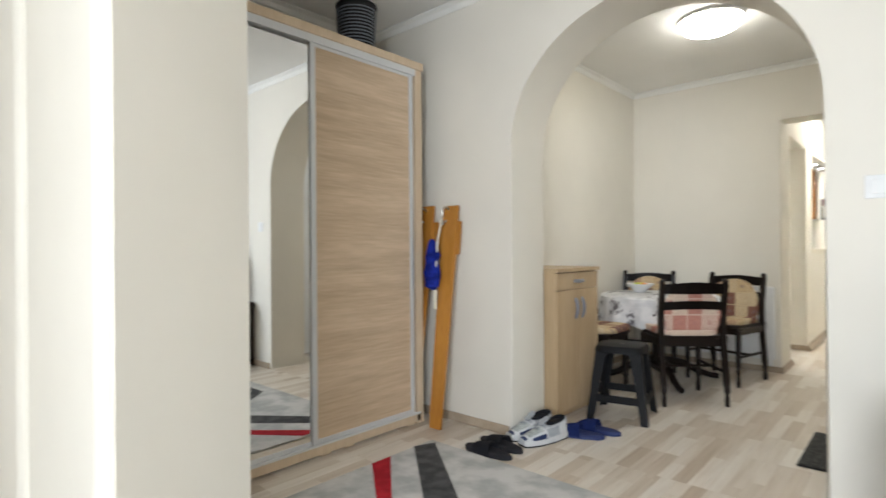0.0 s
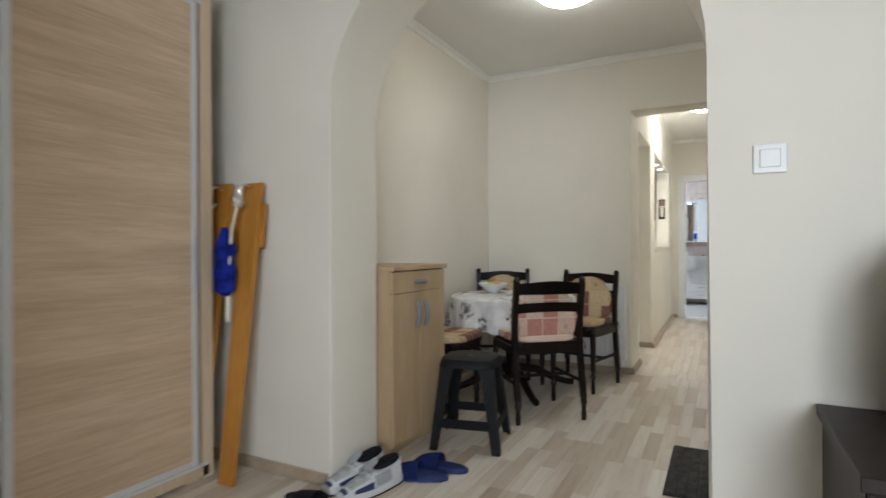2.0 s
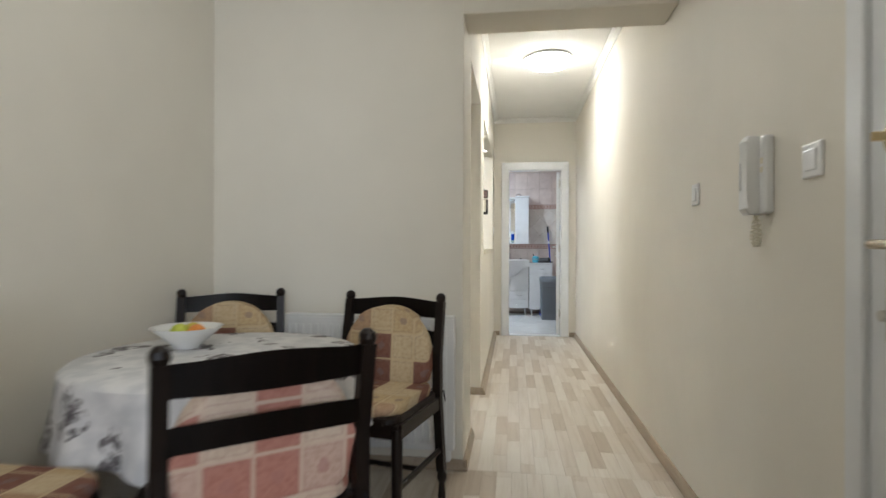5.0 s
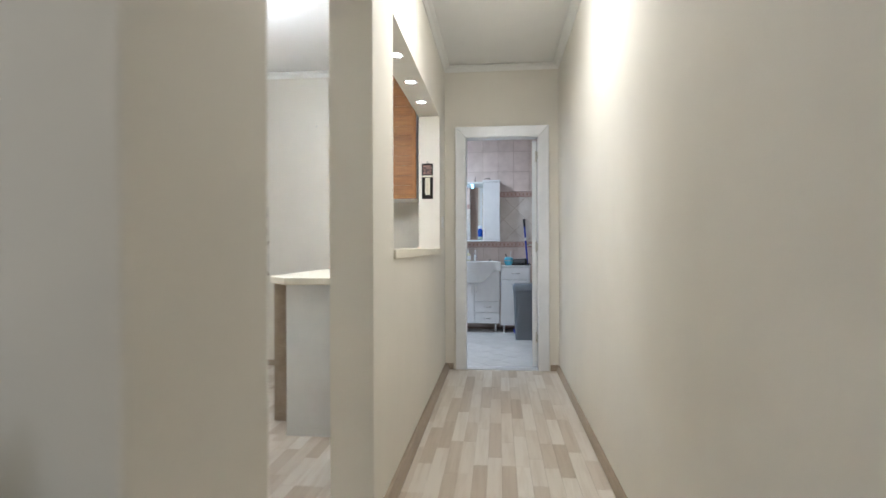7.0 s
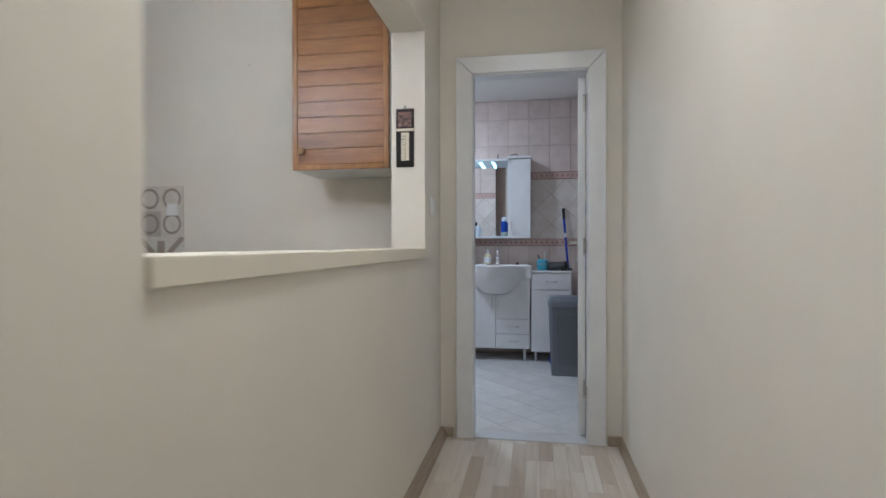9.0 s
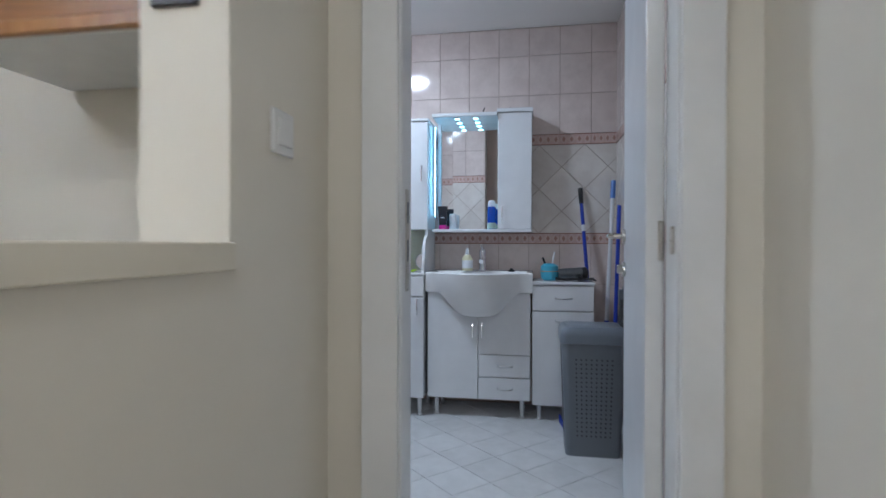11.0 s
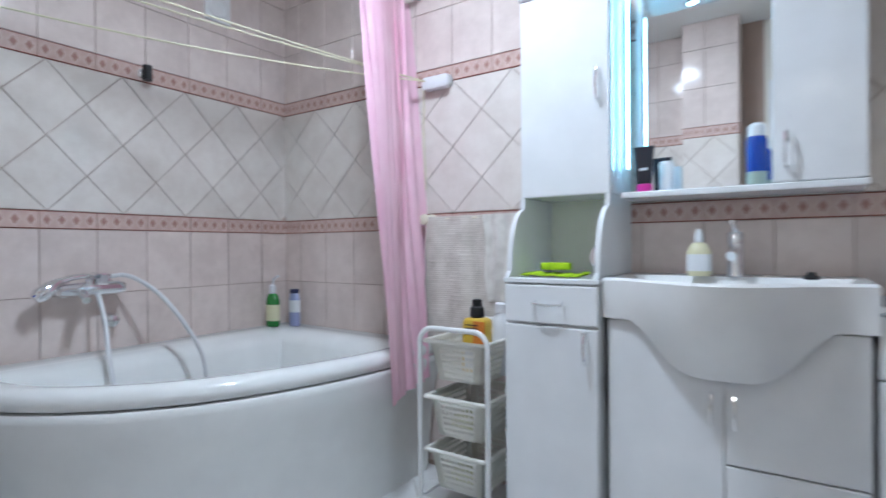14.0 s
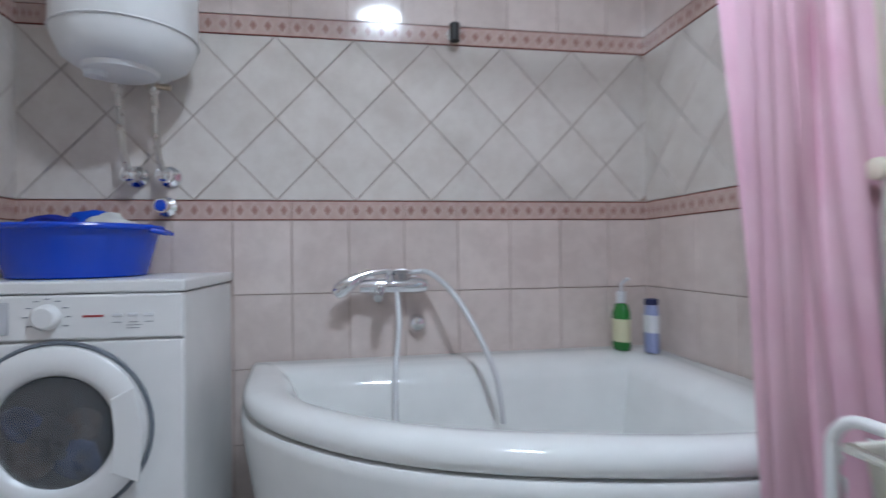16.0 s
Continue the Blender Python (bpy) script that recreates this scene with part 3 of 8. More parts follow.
rug_patch("black_band", RUG_DARK, [(-0.4, 1.2), (-0.4, 1.0), (-1.2, 0.35), (-1.25, 0.5)])

# drawer unit, backpack, tall cabinet
du = thing("drawer_unit", 0.0, 1.92, 0.0, "low wenge drawer unit with keys in the lock", "drawer unit")
part("top_board", box(-0.012, 0.44, -0.012, 0.51, 0.545, 0.575, 0.002), WENGE, du)
part("body", box(0.0, 0.43, 0.018, 0.50, 0.03, 0.545), WENGE, du)
for z0, z1 in ((0.035, 0.20), (0.205, 0.37), (0.375, 0.54)):
    d = part("drawer_front", box(0.003, 0.427, 0.0, 0.018, z0, z1, 0.002), WENGE, du)
    part("handle", tube([(0.16, 0.0, z0 + 0.085), (0.17, -0.02, z0 + 0.085), (0.26, -0.02, z0 + 0.085), (0.27, 0.0, z0 + 0.085)], 0.005, 8), STEEL, d, "thin metal handle")
for x in (0.03, 0.36):
    for y in (0.04, 0.44):
        part("foot", box(x, x + 0.04, y, y + 0.04, 0, 0.03), BLACK, du)
lk = part("lock", lathe([(0.009, 0), (0.009, -0.004), (0.006, -0.006)], 14, (0.065, 0.0, 0.51), "y"), STEEL, du, "round lock")
part("key_ring", tube([(0.065 + 0.010 * math.cos(k * math.pi / 8), -0.010, 0.492 + 0.010 * math.sin(k * math.pi / 8)) for k in range(16)], 0.0011, 6, True), NICKEL, lk)
part("key", box(0.062, 0.068, -0.012, -0.010, 0.443, 0.482, 0.0008), NICKEL, lk, "small key hanging from the ring")

bp = thing("backpack", 0.27, 2.22, 0.575, "black nylon backpack standing on the drawer unit", "backpack")
bb = bmesh.new()
prof = rounded(-0.16, 0.16, 0.0, 0.47, 0.12, 6)
add_prism(bb, prof, 0.20, lambda a, b, c: (a * (1 - 0.12 * b), c - 0.12, b), 0.035, 3)
part("body", bb, BLACK_FABRIC, bp, smooth=True)
part("front_pocket", prism(rounded(-0.12, 0.12, 0.03, 0.26, 0.06, 5), 0.05, lambda a, b, c: (a, -0.12 - c, b), 0.018, 3), BLACK_FABRIC, bp, smooth=True)
part("grab_loop", tube(arc((-0.04, 0.05, 0.46), (0.04, 0.05, 0.46), (0, 0, 0.04)), 0.008, 8), BLACK_FABRIC, bp, smooth=True)
part("tag", box(-0.10, -0.06, -0.173, -0.17, 0.07, 0.085), ALU, bp, "small pale label")

tc = thing("tall_cabinet", 0.50, 1.86, 0.0, "tall wenge cabinet with plain doors", "cabinet")
part("body", box(0, 0.9, 0.02, 0.56, 0, 2.36, 0.002), WENGE, tc)
for a, b2 in ((0.003, 0.448), (0.452, 0.897)):
    part("door", box(a, b2, 0.0, 0.019, 0.06, 2.35, 0.002), WENGE, tc)

sw = thing("light_switch", -0.115, YA0, 1.252, "white square light switch on the arch wall", "light switch", "light switches")
part("plate", box(-0.042, 0.042, -0.009, 0.0, -0.042, 0.042, 0.004, 2), WHITE, sw)
part("rocker", box(-0.026, 0.026, -0.013, -0.008, -0.026, 0.026, 0.003, 2), WHITE, sw)
for y, s2 in ((4.055, 1.0), (4.88, 0.85)):
    sw = thing("light_switch", XR, y, 1.225, "white light switch on the hallway wall", "light switch", "light switches")
    part("plate", box(-0.009, 0.0, -0.042 * s2, 0.042 * s2, -0.042, 0.042, 0.004, 2), WHITE, sw)
    part("rocker", box(-0.013, -0.008, -0.026 * s2, 0.026 * s2, -0.026, 0.026, 0.003, 2), WHITE, sw)
sw = thing("light_switch", XL, 8.72, 1.22, "white light switch beside the serving hatch", "light switch", "light switches")
part("plate", box(0.0, 0.009, -0.042, 0.042, -0.042, 0.042, 0.004, 2), WHITE, sw)
part("rocker", box(0.008, 0.013, -0.026, 0.026, -0.026, 0.026, 0.003, 2), WHITE, sw)

ip = thing("intercom_phone", XR, 4.295, 1.22, "white wall intercom handset with a coiled cord", "intercom")
part("base", box(-0.028, 0.0, -0.045, 0.045, -0.11, 0.11, 0.008, 2), WHITE, ip)
part("handset", prism([(-0.11, 0.0), (-0.112, 0.03), (-0.095, 0.042), (-0.04, 0.03), (0.04, 0.03), (0.095, 0.042), (0.112, 0.03), (0.11, 0.0)], 0.05, lambda a, b, c: (-0.026 - b, 0.0 + c - 0.04 + 0.02, a), 0.008, 2), WHITE, ip, smooth=True)
for z in (0.005, 0.03):
    part("button", box(-0.031, -0.027, -0.037, -0.025, z, z + 0.016, 0.001), CREAM_PLASTIC, ip)
cord = [(-0.03 + 0.007 * math.cos(k * 1.3), 0.0 + 0.032 * math.sin(math.pi * (k / 90 - 0.5)) * math.cos(math.pi * (k / 90 - 0.5)) * 1.0 + 0.007 * math.sin(k * 1.3), -0.115 - 0.085 * math.cos(math.pi * (k / 90 - 0.5))) for k in range(91)]
part("cord", tube(cord, 0.0028, 6), CREAM_PLASTIC, ip, "coiled cream cord", True)

# ---- shoes by the arch ----


def flat_slipper(name, x, y, rz, sole, strap, label, group, long=0.135, open_toe=False):
    s = thing(name, x, y, 0.0, label, "slipper", group, rz)
    out = [(0.047 * math.cos(a) * (1.06 if math.sin(a) > 0 else 0.85), long * math.sin(a)) for a in [k * math.pi / 14 for k in range(28)]]
    part("sole", prism(out, 0.024, XY, 0.007, 2), sole, s, smooth=True)
    part("footbed", prism([(p * 0.88, q * 0.94) for p, q in out], 0.003, lambda a, c, d: (a, c, 0.0235 + d), 0.001), sole, s, smooth=True)
    bm = bmesh.new()
    ringsv = []
    start, reach = (-0.035, 0.10) if open_toe else (-0.01, 0.125)
    for i in range(9):
        f = i / 8
        yy = start + reach * f
        wdt = 0.053 * max(0.35, math.cos(max(0.0, yy - 0.01) / long * 1.25))
        hgt = (0.058 - 0.022 * f) if open_toe else (0.062 - 0.018 * f - 0.026 * f ** 4)
        ringsv.append([(wdt * math.cos(math.pi * k / 12), yy + 0.008 * math.sin(math.pi * k / 12), 0.012 + hgt * math.sin(math.pi * k / 12) ** 0.8) for k in range(13)])
    vs = [[bm.verts.new(p) for p in ring] for ring in ringsv]
    for p, q in zip(vs, vs[1:]):
        for k in range(12):
            bm.faces.new((p[k], p[k + 1], q[k + 1], q[k]))
    bmesh.ops.recalc_face_normals(bm, faces=bm.faces)
    bmesh.ops.solidify(bm, geom=bm.faces[:], thickness=0.005)
    part("upper", bm, strap, s, smooth=True)
    return s


CHARCOAL = fabric("charcoal_foam", (0.030, 0.028, 0.032), (0.022, 0.021, 0.024), 20)
NAVY_SOLE = plastic("navy_rubber_sole", (0.012, 0.024, 0.11), 0.5)
flat_slipper("slipper", -1.645, 2.15, 92, CHARCOAL, BLACK_FABRIC, "flat black slipper on the floor beside the rug", "black slippers", 0.142, True)
flat_slipper("slipper", -1.65, 2.268, 86, CHARCOAL, BLACK_FABRIC, "flat black slipper on the floor beside the rug", "black slippers", 0.142, True)
flat_slipper("slipper", -1.415, 2.685, 105, NAVY_SOLE, NAVY, "navy blue slip-on slipper by the shoe cabinet", "blue slippers")
flat_slipper("slipper", -1.375, 2.81, 97, NAVY_SOLE, NAVY, "navy blue slip-on slipper by the shoe cabinet", "blue slippers")

SHOE_WHITE = plastic("white_shoe_leather", (0.60, 0.61, 0.62), 0.5)
SHOE_MESH = fabric("pale_grey_shoe_mesh", (0.46, 0.48, 0.47), (0.34, 0.36, 0.35), 60, 900)
SHOE_GREY = plastic("silver_shoe_trim", (0.34, 0.36, 0.39), 0.4)
SHOE_NAVY = plastic("navy_shoe_trim", (0.02, 0.035, 0.10), 0.4)


def sneaker(x, y, rz):
    """Toe along local +y; a loft of cross sections from heel to toe."""
    s = thing("sneaker", x, y, 0.0, "white and grey running shoe with navy trim and dark collar", "shoe", "pair of sneakers", rz)

    def half(v):
        """Half width at the length share v, 0 heel to 1 toe."""
        return 0.012 + (0.030 + 0.009 * math.sin(math.pi * (v - 0.25))) * math.sin(math.pi * min(1.0, max(0.0, 0.04 + 0.92 * v))) ** 0.45

    def crown(v):
        """Height of the upper at the length share v."""
        if v < 0.34:
            return 0.098 + 0.012 * math.cos(v / 0.34 * math.pi)
        return 0.086 - 0.046 * ((v - 0.34) / 0.66) ** 1.1 + 0.012 * math.sin(math.pi * (v - 0.34) / 0.66)

    def loft(bm, v0, v1, n, arc0, arc1, low, grow):
        rows2 = []
        for i in range(n + 1):
            v = v0 + (v1 - v0) * i / n
            row = []
            for k in range(13):
                a = radians(arc0 + (arc1 - arc0) * k / 12)
                row.append(bm.verts.new(((half(v) + grow) * math.cos(a), 0.29 * (v - 0.5), low + (crown(v) + grow - low) * max(0.0, math.sin(a)) ** 0.75)))
            rows2.append(row)
        for p, q in zip(rows2, rows2[1:]):
            for k in range(12):
                bm.faces.new((p[k], p[k + 1], q[k + 1], q[k]))
        return rows2

    outline = [(half(k / 16) + 0.004, 0.296 * (k / 16 - 0.5)) for k in range(17)]
    outline += [(-p, q) for p, q in reversed(outline)]
    part("outsole", prism(outline, 0.007, XY, 0.001), ANTHRACITE, s, "dark rubber outsole")
    part("midsole", prism(outline, 0.026, lambda a, c, d: (a, c, 0.007 + d + 0.004 * max(0.0, -c) / 0.1 * d / 0.026), 0.006, 2), SHOE_WHITE, s, "thick white midsole", True)
    bm = bmesh.new()
    ends = loft(bm, 0.0, 1.0, 20, 0, 180, 0.024, 0.0)
    bm.faces.new(ends[0])
    bm.faces.new(ends[-1])
    part("upper", bm, SHOE_WHITE, s, smooth=True)
    part("toe_mesh", (lambda m2: (loft(m2, 0.58, 0.90, 8, 45, 135, 0.024, 0.0015), m2)[1])(bmesh.new()), SHOE_MESH, s, "pale grey mesh over the toes", True)
    for a0, a1 in ((8, 50), (130, 172)):
        part("side_panel", (lambda m2: (loft(m2, 0.22, 0.52, 8, a0, a1, 0.024, 0.0018), m2)[1])(bmesh.new()), SHOE_GREY, s, "silver side panel", True)
        part("side_stripe", (lambda m2: (loft(m2, 0.56, 0.86, 8, a0 - (6 if a0 < 90 else -22), a1 - (24 if a0 < 90 else -6), 0.026, 0.0022), m2)[1])(bmesh.new()), SHOE_NAVY, s, "navy side stripe", True)
    part("toe_cap", (lambda m2: (loft(m2, 0.94, 1.0, 3, 0, 180, 0.012, 0.0025), m2)[1])(bmesh.new()), SHOE_NAVY, s, "dark toe guard", True)
    part("collar", tube([(0.027 * math.cos(k * math.pi / 12), -0.078 + 0.056 * math.sin(k * math.pi / 12), 0.104 + 0.010 * -math.sin(k * math.pi / 12)) for k in range(24)], 0.010, 8, True), BLACK_FABRIC, s, "dark padded collar", True)
    part("lining", lathe([(0.027, 0.0), (0.002, 0.002)], 24, (0, -0.078, 0.104), "z", (1.0, 2.0)), BLACK_FABRIC, s)
    part("tongue", prism(rounded(-0.02, 0.02, 0, 0.07, 0.014, 4), 0.008, lambda a, c, d: (a, 0.030 - c * 0.85, 0.088 + c * 0.52 + d), 0.002), SHOE_GREY, s, "grey tongue")
    for k in range(5):
        yy = 0.050 - 0.018 * k
        z = crown(yy / 0.29 + 0.5)
        part("lace", tube(arc((-0.024, yy - 0.003, z - 0.006), (0.024, yy + 0.005, z - 0.006), (0, 0, 0.013)), 0.0035, 6), SHOE_WHITE if k % 2 else SHOE_GREY, s, "pale lace")
    part("heel_tab", box(-0.013, 0.013, -0.150, -0.140, 0.06, 0.118, 0.003), SHOE_GREY, s)


sneaker(-1.525, 2.485, 161)
sneaker(-1.63, 2.515, 163)

mt = thing("door_mat", -0.455, 2.99, 0.0, "dark grey ribbed door mat in front of the entrance door", "door mat")
part("backing", box(0, 0.42, 0, 0.60, 0.001, 0.006, 0.002), ANTHRACITE, mt)
RIB = fabric("mat_rib_fibre", (0.075, 0.075, 0.07), (0.04, 0.04, 0.04), 30, 300)
for k in range(10):
    part("rib", box(0.012 + k * 0.040, 0.044 + k * 0.040, 0.012, 0.588, 0.006, 0.011, 0.002), RIB, mt)

# ---- dining room ----


def patchwork(name, cols, size, line):
    """Printed squares with pale frames, thin ruled lines and a small motif in some of them."""
    m = mat(name, cols[0], 0.9, spec=0.12)
    xyz = split(m, coords(m, (1 / size,) * 3))
    u = calc(m, "ADD", xyz[0], 0.35)
    v = calc(m, "ADD", xyz[1], xyz[2])
    grid = m.node_tree.nodes.new("ShaderNodeCombineXYZ")
    link(m, calc(m, "FLOOR", u), grid.inputs[0])
    link(m, calc(m, "FLOOR", v), grid.inputs[1])
    wnz = m.node_tree.nodes.new("ShaderNodeTexWhiteNoise")
    link(m, grid.outputs[0], wnz.inputs["Vector"])
    tone = ramp(m, wnz.outputs["Value"], [(i / len(cols), c) for i, c in enumerate(cols)])
    tone.node.color_ramp.interpolation = "CONSTANT"
    du = calc(m, "ABSOLUTE", calc(m, "SUBTRACT", calc(m, "FRACT", u), 0.5))
    dv = calc(m, "ABSOLUTE", calc(m, "SUBTRACT", calc(m, "FRACT", v), 0.5))
    edge = calc(m, "MAXIMUM", du, dv)
    rule = calc(m, "MULTIPLY", calc(m, "GREATER_THAN", edge, 0.40), calc(m, "LESS_THAN", edge, 0.425))
    frame_ = calc(m, "GREATER_THAN", edge, 0.462)
    wob = calc(m, "MULTIPLY", noise_out(m, coords(m), 60, 2), 0.22)
    near = calc(m, "ADD", calc(m, "POWER", calc(m, "ADD", calc(m, "MULTIPLY", du, du), calc(m, "MULTIPLY", dv, dv)), 0.5), wob)
    motif = calc(m, "MULTIPLY", calc(m, "LESS_THAN", near, 0.26), calc(m, "GREATER_THAN", wnz.outputs["Value"], 0.38))
    spots = ramp(m, noise_out(m, coords(m), 90, 3), [(0.42, (1, 1, 1)), (0.68, (0.84, 0.77, 0.74))])
    col = mixed(m, 1.0, tone, spots, "MULTIPLY")
    col = mixed(m, calc(m, "MULTIPLY", motif, 0.55), col, line)
    col = mixed(m, calc(m, "MULTIPLY", rule, 0.35), col, line)
    link(m, mixed(m, calc(m, "MULTIPLY", frame_, 0.8), col, cols[0]), bsdf(m).inputs["Base Color"])
    bump(m, noise_out(m, coords(m), 420, 2), 0.25, 0.001)
    return m


PLAID_PINK = patchwork("pink_patchwork_fabric", [(0.68, 0.54, 0.43), (0.70, 0.57, 0.46), (0.64, 0.46, 0.38), (0.52, 0.25, 0.20), (0.69, 0.55, 0.45)], 0.098, (0.45, 0.22, 0.19))
PLAID_TAN = patchwork("tan_patchwork_fabric", [(0.58, 0.46, 0.29), (0.60, 0.49, 0.32), (0.44, 0.30, 0.19), (0.24, 0.12, 0.09), (0.55, 0.42, 0.25)], 0.092, (0.23, 0.17, 0.16))


def post(bm, pts, w, d):
    """A square-section bar through a row of points."""
    rings = []
    for p in pts:
        rings.append([bm.verts.new((p[0] + sx * w / 2, p[1] + sy * d / 2, p[2])) for sx, sy in ((-1, -1), (1, -1), (1, 1), (-1, 1))])
    for a, b2 in zip(rings, rings[1:]):
        for k in range(4):
            bm.faces.new((a[k], a[(k + 1) % 4], b2[(k + 1) % 4], b2[k]))
    bm.faces.new(rings[0])
    bm.faces.new(list(reversed(rings[-1])))
    return bm


def turned(x, y, top, r=0.017):
    return lathe([(r * 0.75, 0.0), (r * 0.9, 0.03), (r * 0.7, 0.10), (r * 1.15, 0.115), (r * 0.8, 0.13), (r, 0.16), (r * 1.1, top - 0.05), (r * 1.1, top)], 14, (x, y, 0))


def dining_chair(x, y, rz, cover, label):
    """Origin on the floor under the middle of the back; the seat reaches along local +y."""
    c = thing("dining_chair", x, y, 0, label, "chair", "chairs round the table", rz)
    hw = 0.203
    for sx in (-1, 1):
        bm = post(bmesh.new(), [(sx * hw, -0.04, 0.13), (sx * hw, 0.005, 0.43), (sx * hw, 0.005, 0.6), (sx * hw, -0.03, 0.80)], 0.032, 0.03)
        add_lathe(bm, [(0.013, 0.0), (0.016, 0.03), (0.012, 0.08), (0.02, 0.10), (0.016, 0.135)], 12, (sx * hw, -0.045, 0))
        add_lathe(bm, [(0.014, 0.795), (0.020, 0.812), (0.018, 0.825), (0.008, 0.834)], 12, (sx * hw, -0.03, 0))
        part("leg", bm, DARKWOOD, c)
        part("leg", turned(sx * (hw - 0.005), 0.36, 0.42), DARKWOOD, c, smooth=True)
        part("stretcher", tube([(sx * hw, -0.025, 0.22), (sx * (hw - 0.005), 0.36, 0.22)], 0.011, 8), DARKWOOD, c, smooth=True)
        part("seat_rail", box(sx * hw - 0.011, sx * hw + 0.011, 0.01, 0.36, 0.385, 0.435, 0.003), DARKWOOD, c)
    part("stretcher", tube([(-hw, 0.18, 0.22), (hw, 0.18, 0.22)], 0.010, 8), DARKWOOD, c, smooth=True)
    part("seat_rail", box(-hw, hw, -0.005, 0.02, 0.385, 0.435, 0.003), DARKWOOD, c)
    part("seat_rail", box(-hw, hw, 0.35, 0.372, 0.385, 0.435, 0.003), DARKWOOD, c)
    part("seat", prism(rounded(-0.205, 0.205, -0.005, 0.39, 0.05), 0.022, lambda a, b, d: (a, b, 0.434 + d), 0.006, 2), DARKWOOD, c)
    for z0, z1, crest in ((0.735, 0.80, True), (0.625, 0.68, False)):
        n = 14
        lo, hi = [], []
        for i in range(n + 1):
            u = -1 + 2 * i / n
            yb = -0.012 - 0.028 * (1 - u * u) - 0.10 * (z0 - 0.62)
            up = 0.012 * (math.cos(u * math.pi * 1.0) * 0.5 + 0.5) if crest else 0.010 * (1 - u * u)
            lo.append((u * hw, yb, z0 + (0.0 if crest else 0.010 * (1 - u * u))))
            hi.append((u * hw, yb - 0.006, z1 + up))
        bm = bmesh.new()
        vlo, vhi = [bm.verts.new(p) for p in lo], [bm.verts.new(p) for p in hi]
        for i in range(n):
            bm.faces.new((vlo[i], vlo[i + 1], vhi[i + 1], vhi[i]))
        bmesh.ops.solidify(bm, geom=bm.faces[:], thickness=0.018)
        part("back_rail", bm, DARKWOOD, c, smooth=True)
    # tied-on cushions
    pts = [(0.186 * math.cos(math.pi * k / 18), 0.13 + 0.178 * math.sin(math.pi * k / 18)) for k in range(19)] + [(-0.190, 0.08), (-0.182, 0.03), (-0.15, 0.0), (0.15, 0.0), (0.182, 0.03), (0.190, 0.08)]
    part("back_cushion", prism(pts, 0.07, lambda a, b, d: (a, 0.002 + d - 0.075 * b, 0.475 + b), 0.030, 4), cover, c, "patchwork back cushion", True)
    part("seat_cushion", prism(rounded(-0.195, 0.195, 0.0, 0.385, 0.07, 5), 0.038, lambda a, b, d: (a, b, 0.456 + d), 0.016, 3), cover, c, "patchwork seat cushion", True)
    for sx in (-1, 1):
        part("tie", tube([(sx * 0.17, 0.03, 0.465), (sx * 0.205, -0.01, 0.462), (sx * 0.215, -0.03, 0.45), (sx * 0.22, -0.035, 0.41)], 0.003, 6), BLACK_FABRIC, c)
    return c


dining_chair(-1.137, 3.708, 40.5, PLAID_PINK, "dark-stained dining chair with pink patchwork cushion, pulled out from the table")
dining_chair(-1.132, 4.774, 167, PLAID_TAN, "dark-stained dining chair with tan patchwork cushion beside the radiator")
dining_chair(-1.848, 4.825, 200, PLAID_TAN, "dark-stained dining chair with tan patchwork cushion in the corner")

st2 = thing("padded_stool", -1.78, 3.62, 0, "dark wooden stool with a tan patchwork seat cushion under the table", "stool")
for sx in (-1, 1):
    for sy in (-1, 1):
        part("leg", turned(sx * 0.16, sy * 0.15, 0.42, 0.018), DARKWOOD, st2, smooth=True)
    part("seat_rail", box(sx * 0.16 - 0.011, sx * 0.16 + 0.011, -0.15, 0.15, 0.375, 0.43, 0.003), DARKWOOD, st2)
    part("seat_rail", box(-0.16, 0.16, sx * 0.15 - 0.011, sx * 0.15 + 0.011, 0.375, 0.43, 0.003), DARKWOOD, st2)
part("seat", prism(rounded(-0.2, 0.2, -0.19, 0.19, 0.05), 0.02, lambda a, b, d: (a, b, 0.43 + d), 0.005, 2), DARKWOOD, st2)
part("seat_cushion", prism(rounded(-0.205, 0.205, -0.195, 0.195, 0.07, 5), 0.036, lambda a, b, d: (a, b, 0.45 + d), 0.015, 3), PLAID_TAN, st2, "patchwork seat cushion", True)

TX, TY, TR = -1.57, 4.29, 0.43
tb = thing("round_table", TX, TY, 0, "round pedestal dining table of dark wood", "table")
part("tabletop", lathe([(0.05, 0.63), (TR - 0.02, 0.63), (TR, 0.64), (TR, 0.656), (TR - 0.01, 0.664), (0.05, 0.664)], 40), DARKWOOD, tb, smooth=True)
part("pedestal", lathe([(0.05, 0.08), (0.06, 0.12), (0.045, 0.2), (0.055, 0.35), (0.045, 0.45), (0.06, 0.57), (0.12, 0.63)], 20), DARKWOOD, tb, smooth=True)
for k in range(4):
    a = radians(39 + 90 * k)
    pts = [(r0 * math.cos(a), r0 * math.sin(a), z) for r0, z in ((0.04, 0.15), (0.18, 0.13), (0.31, 0.06), (0.41, 0.028), (0.46, 0.022))]
    part("foot", tube(pts, [0.03, 0.028, 0.024, 0.022, 0.022], 10), DARKWOOD, tb, smooth=True)

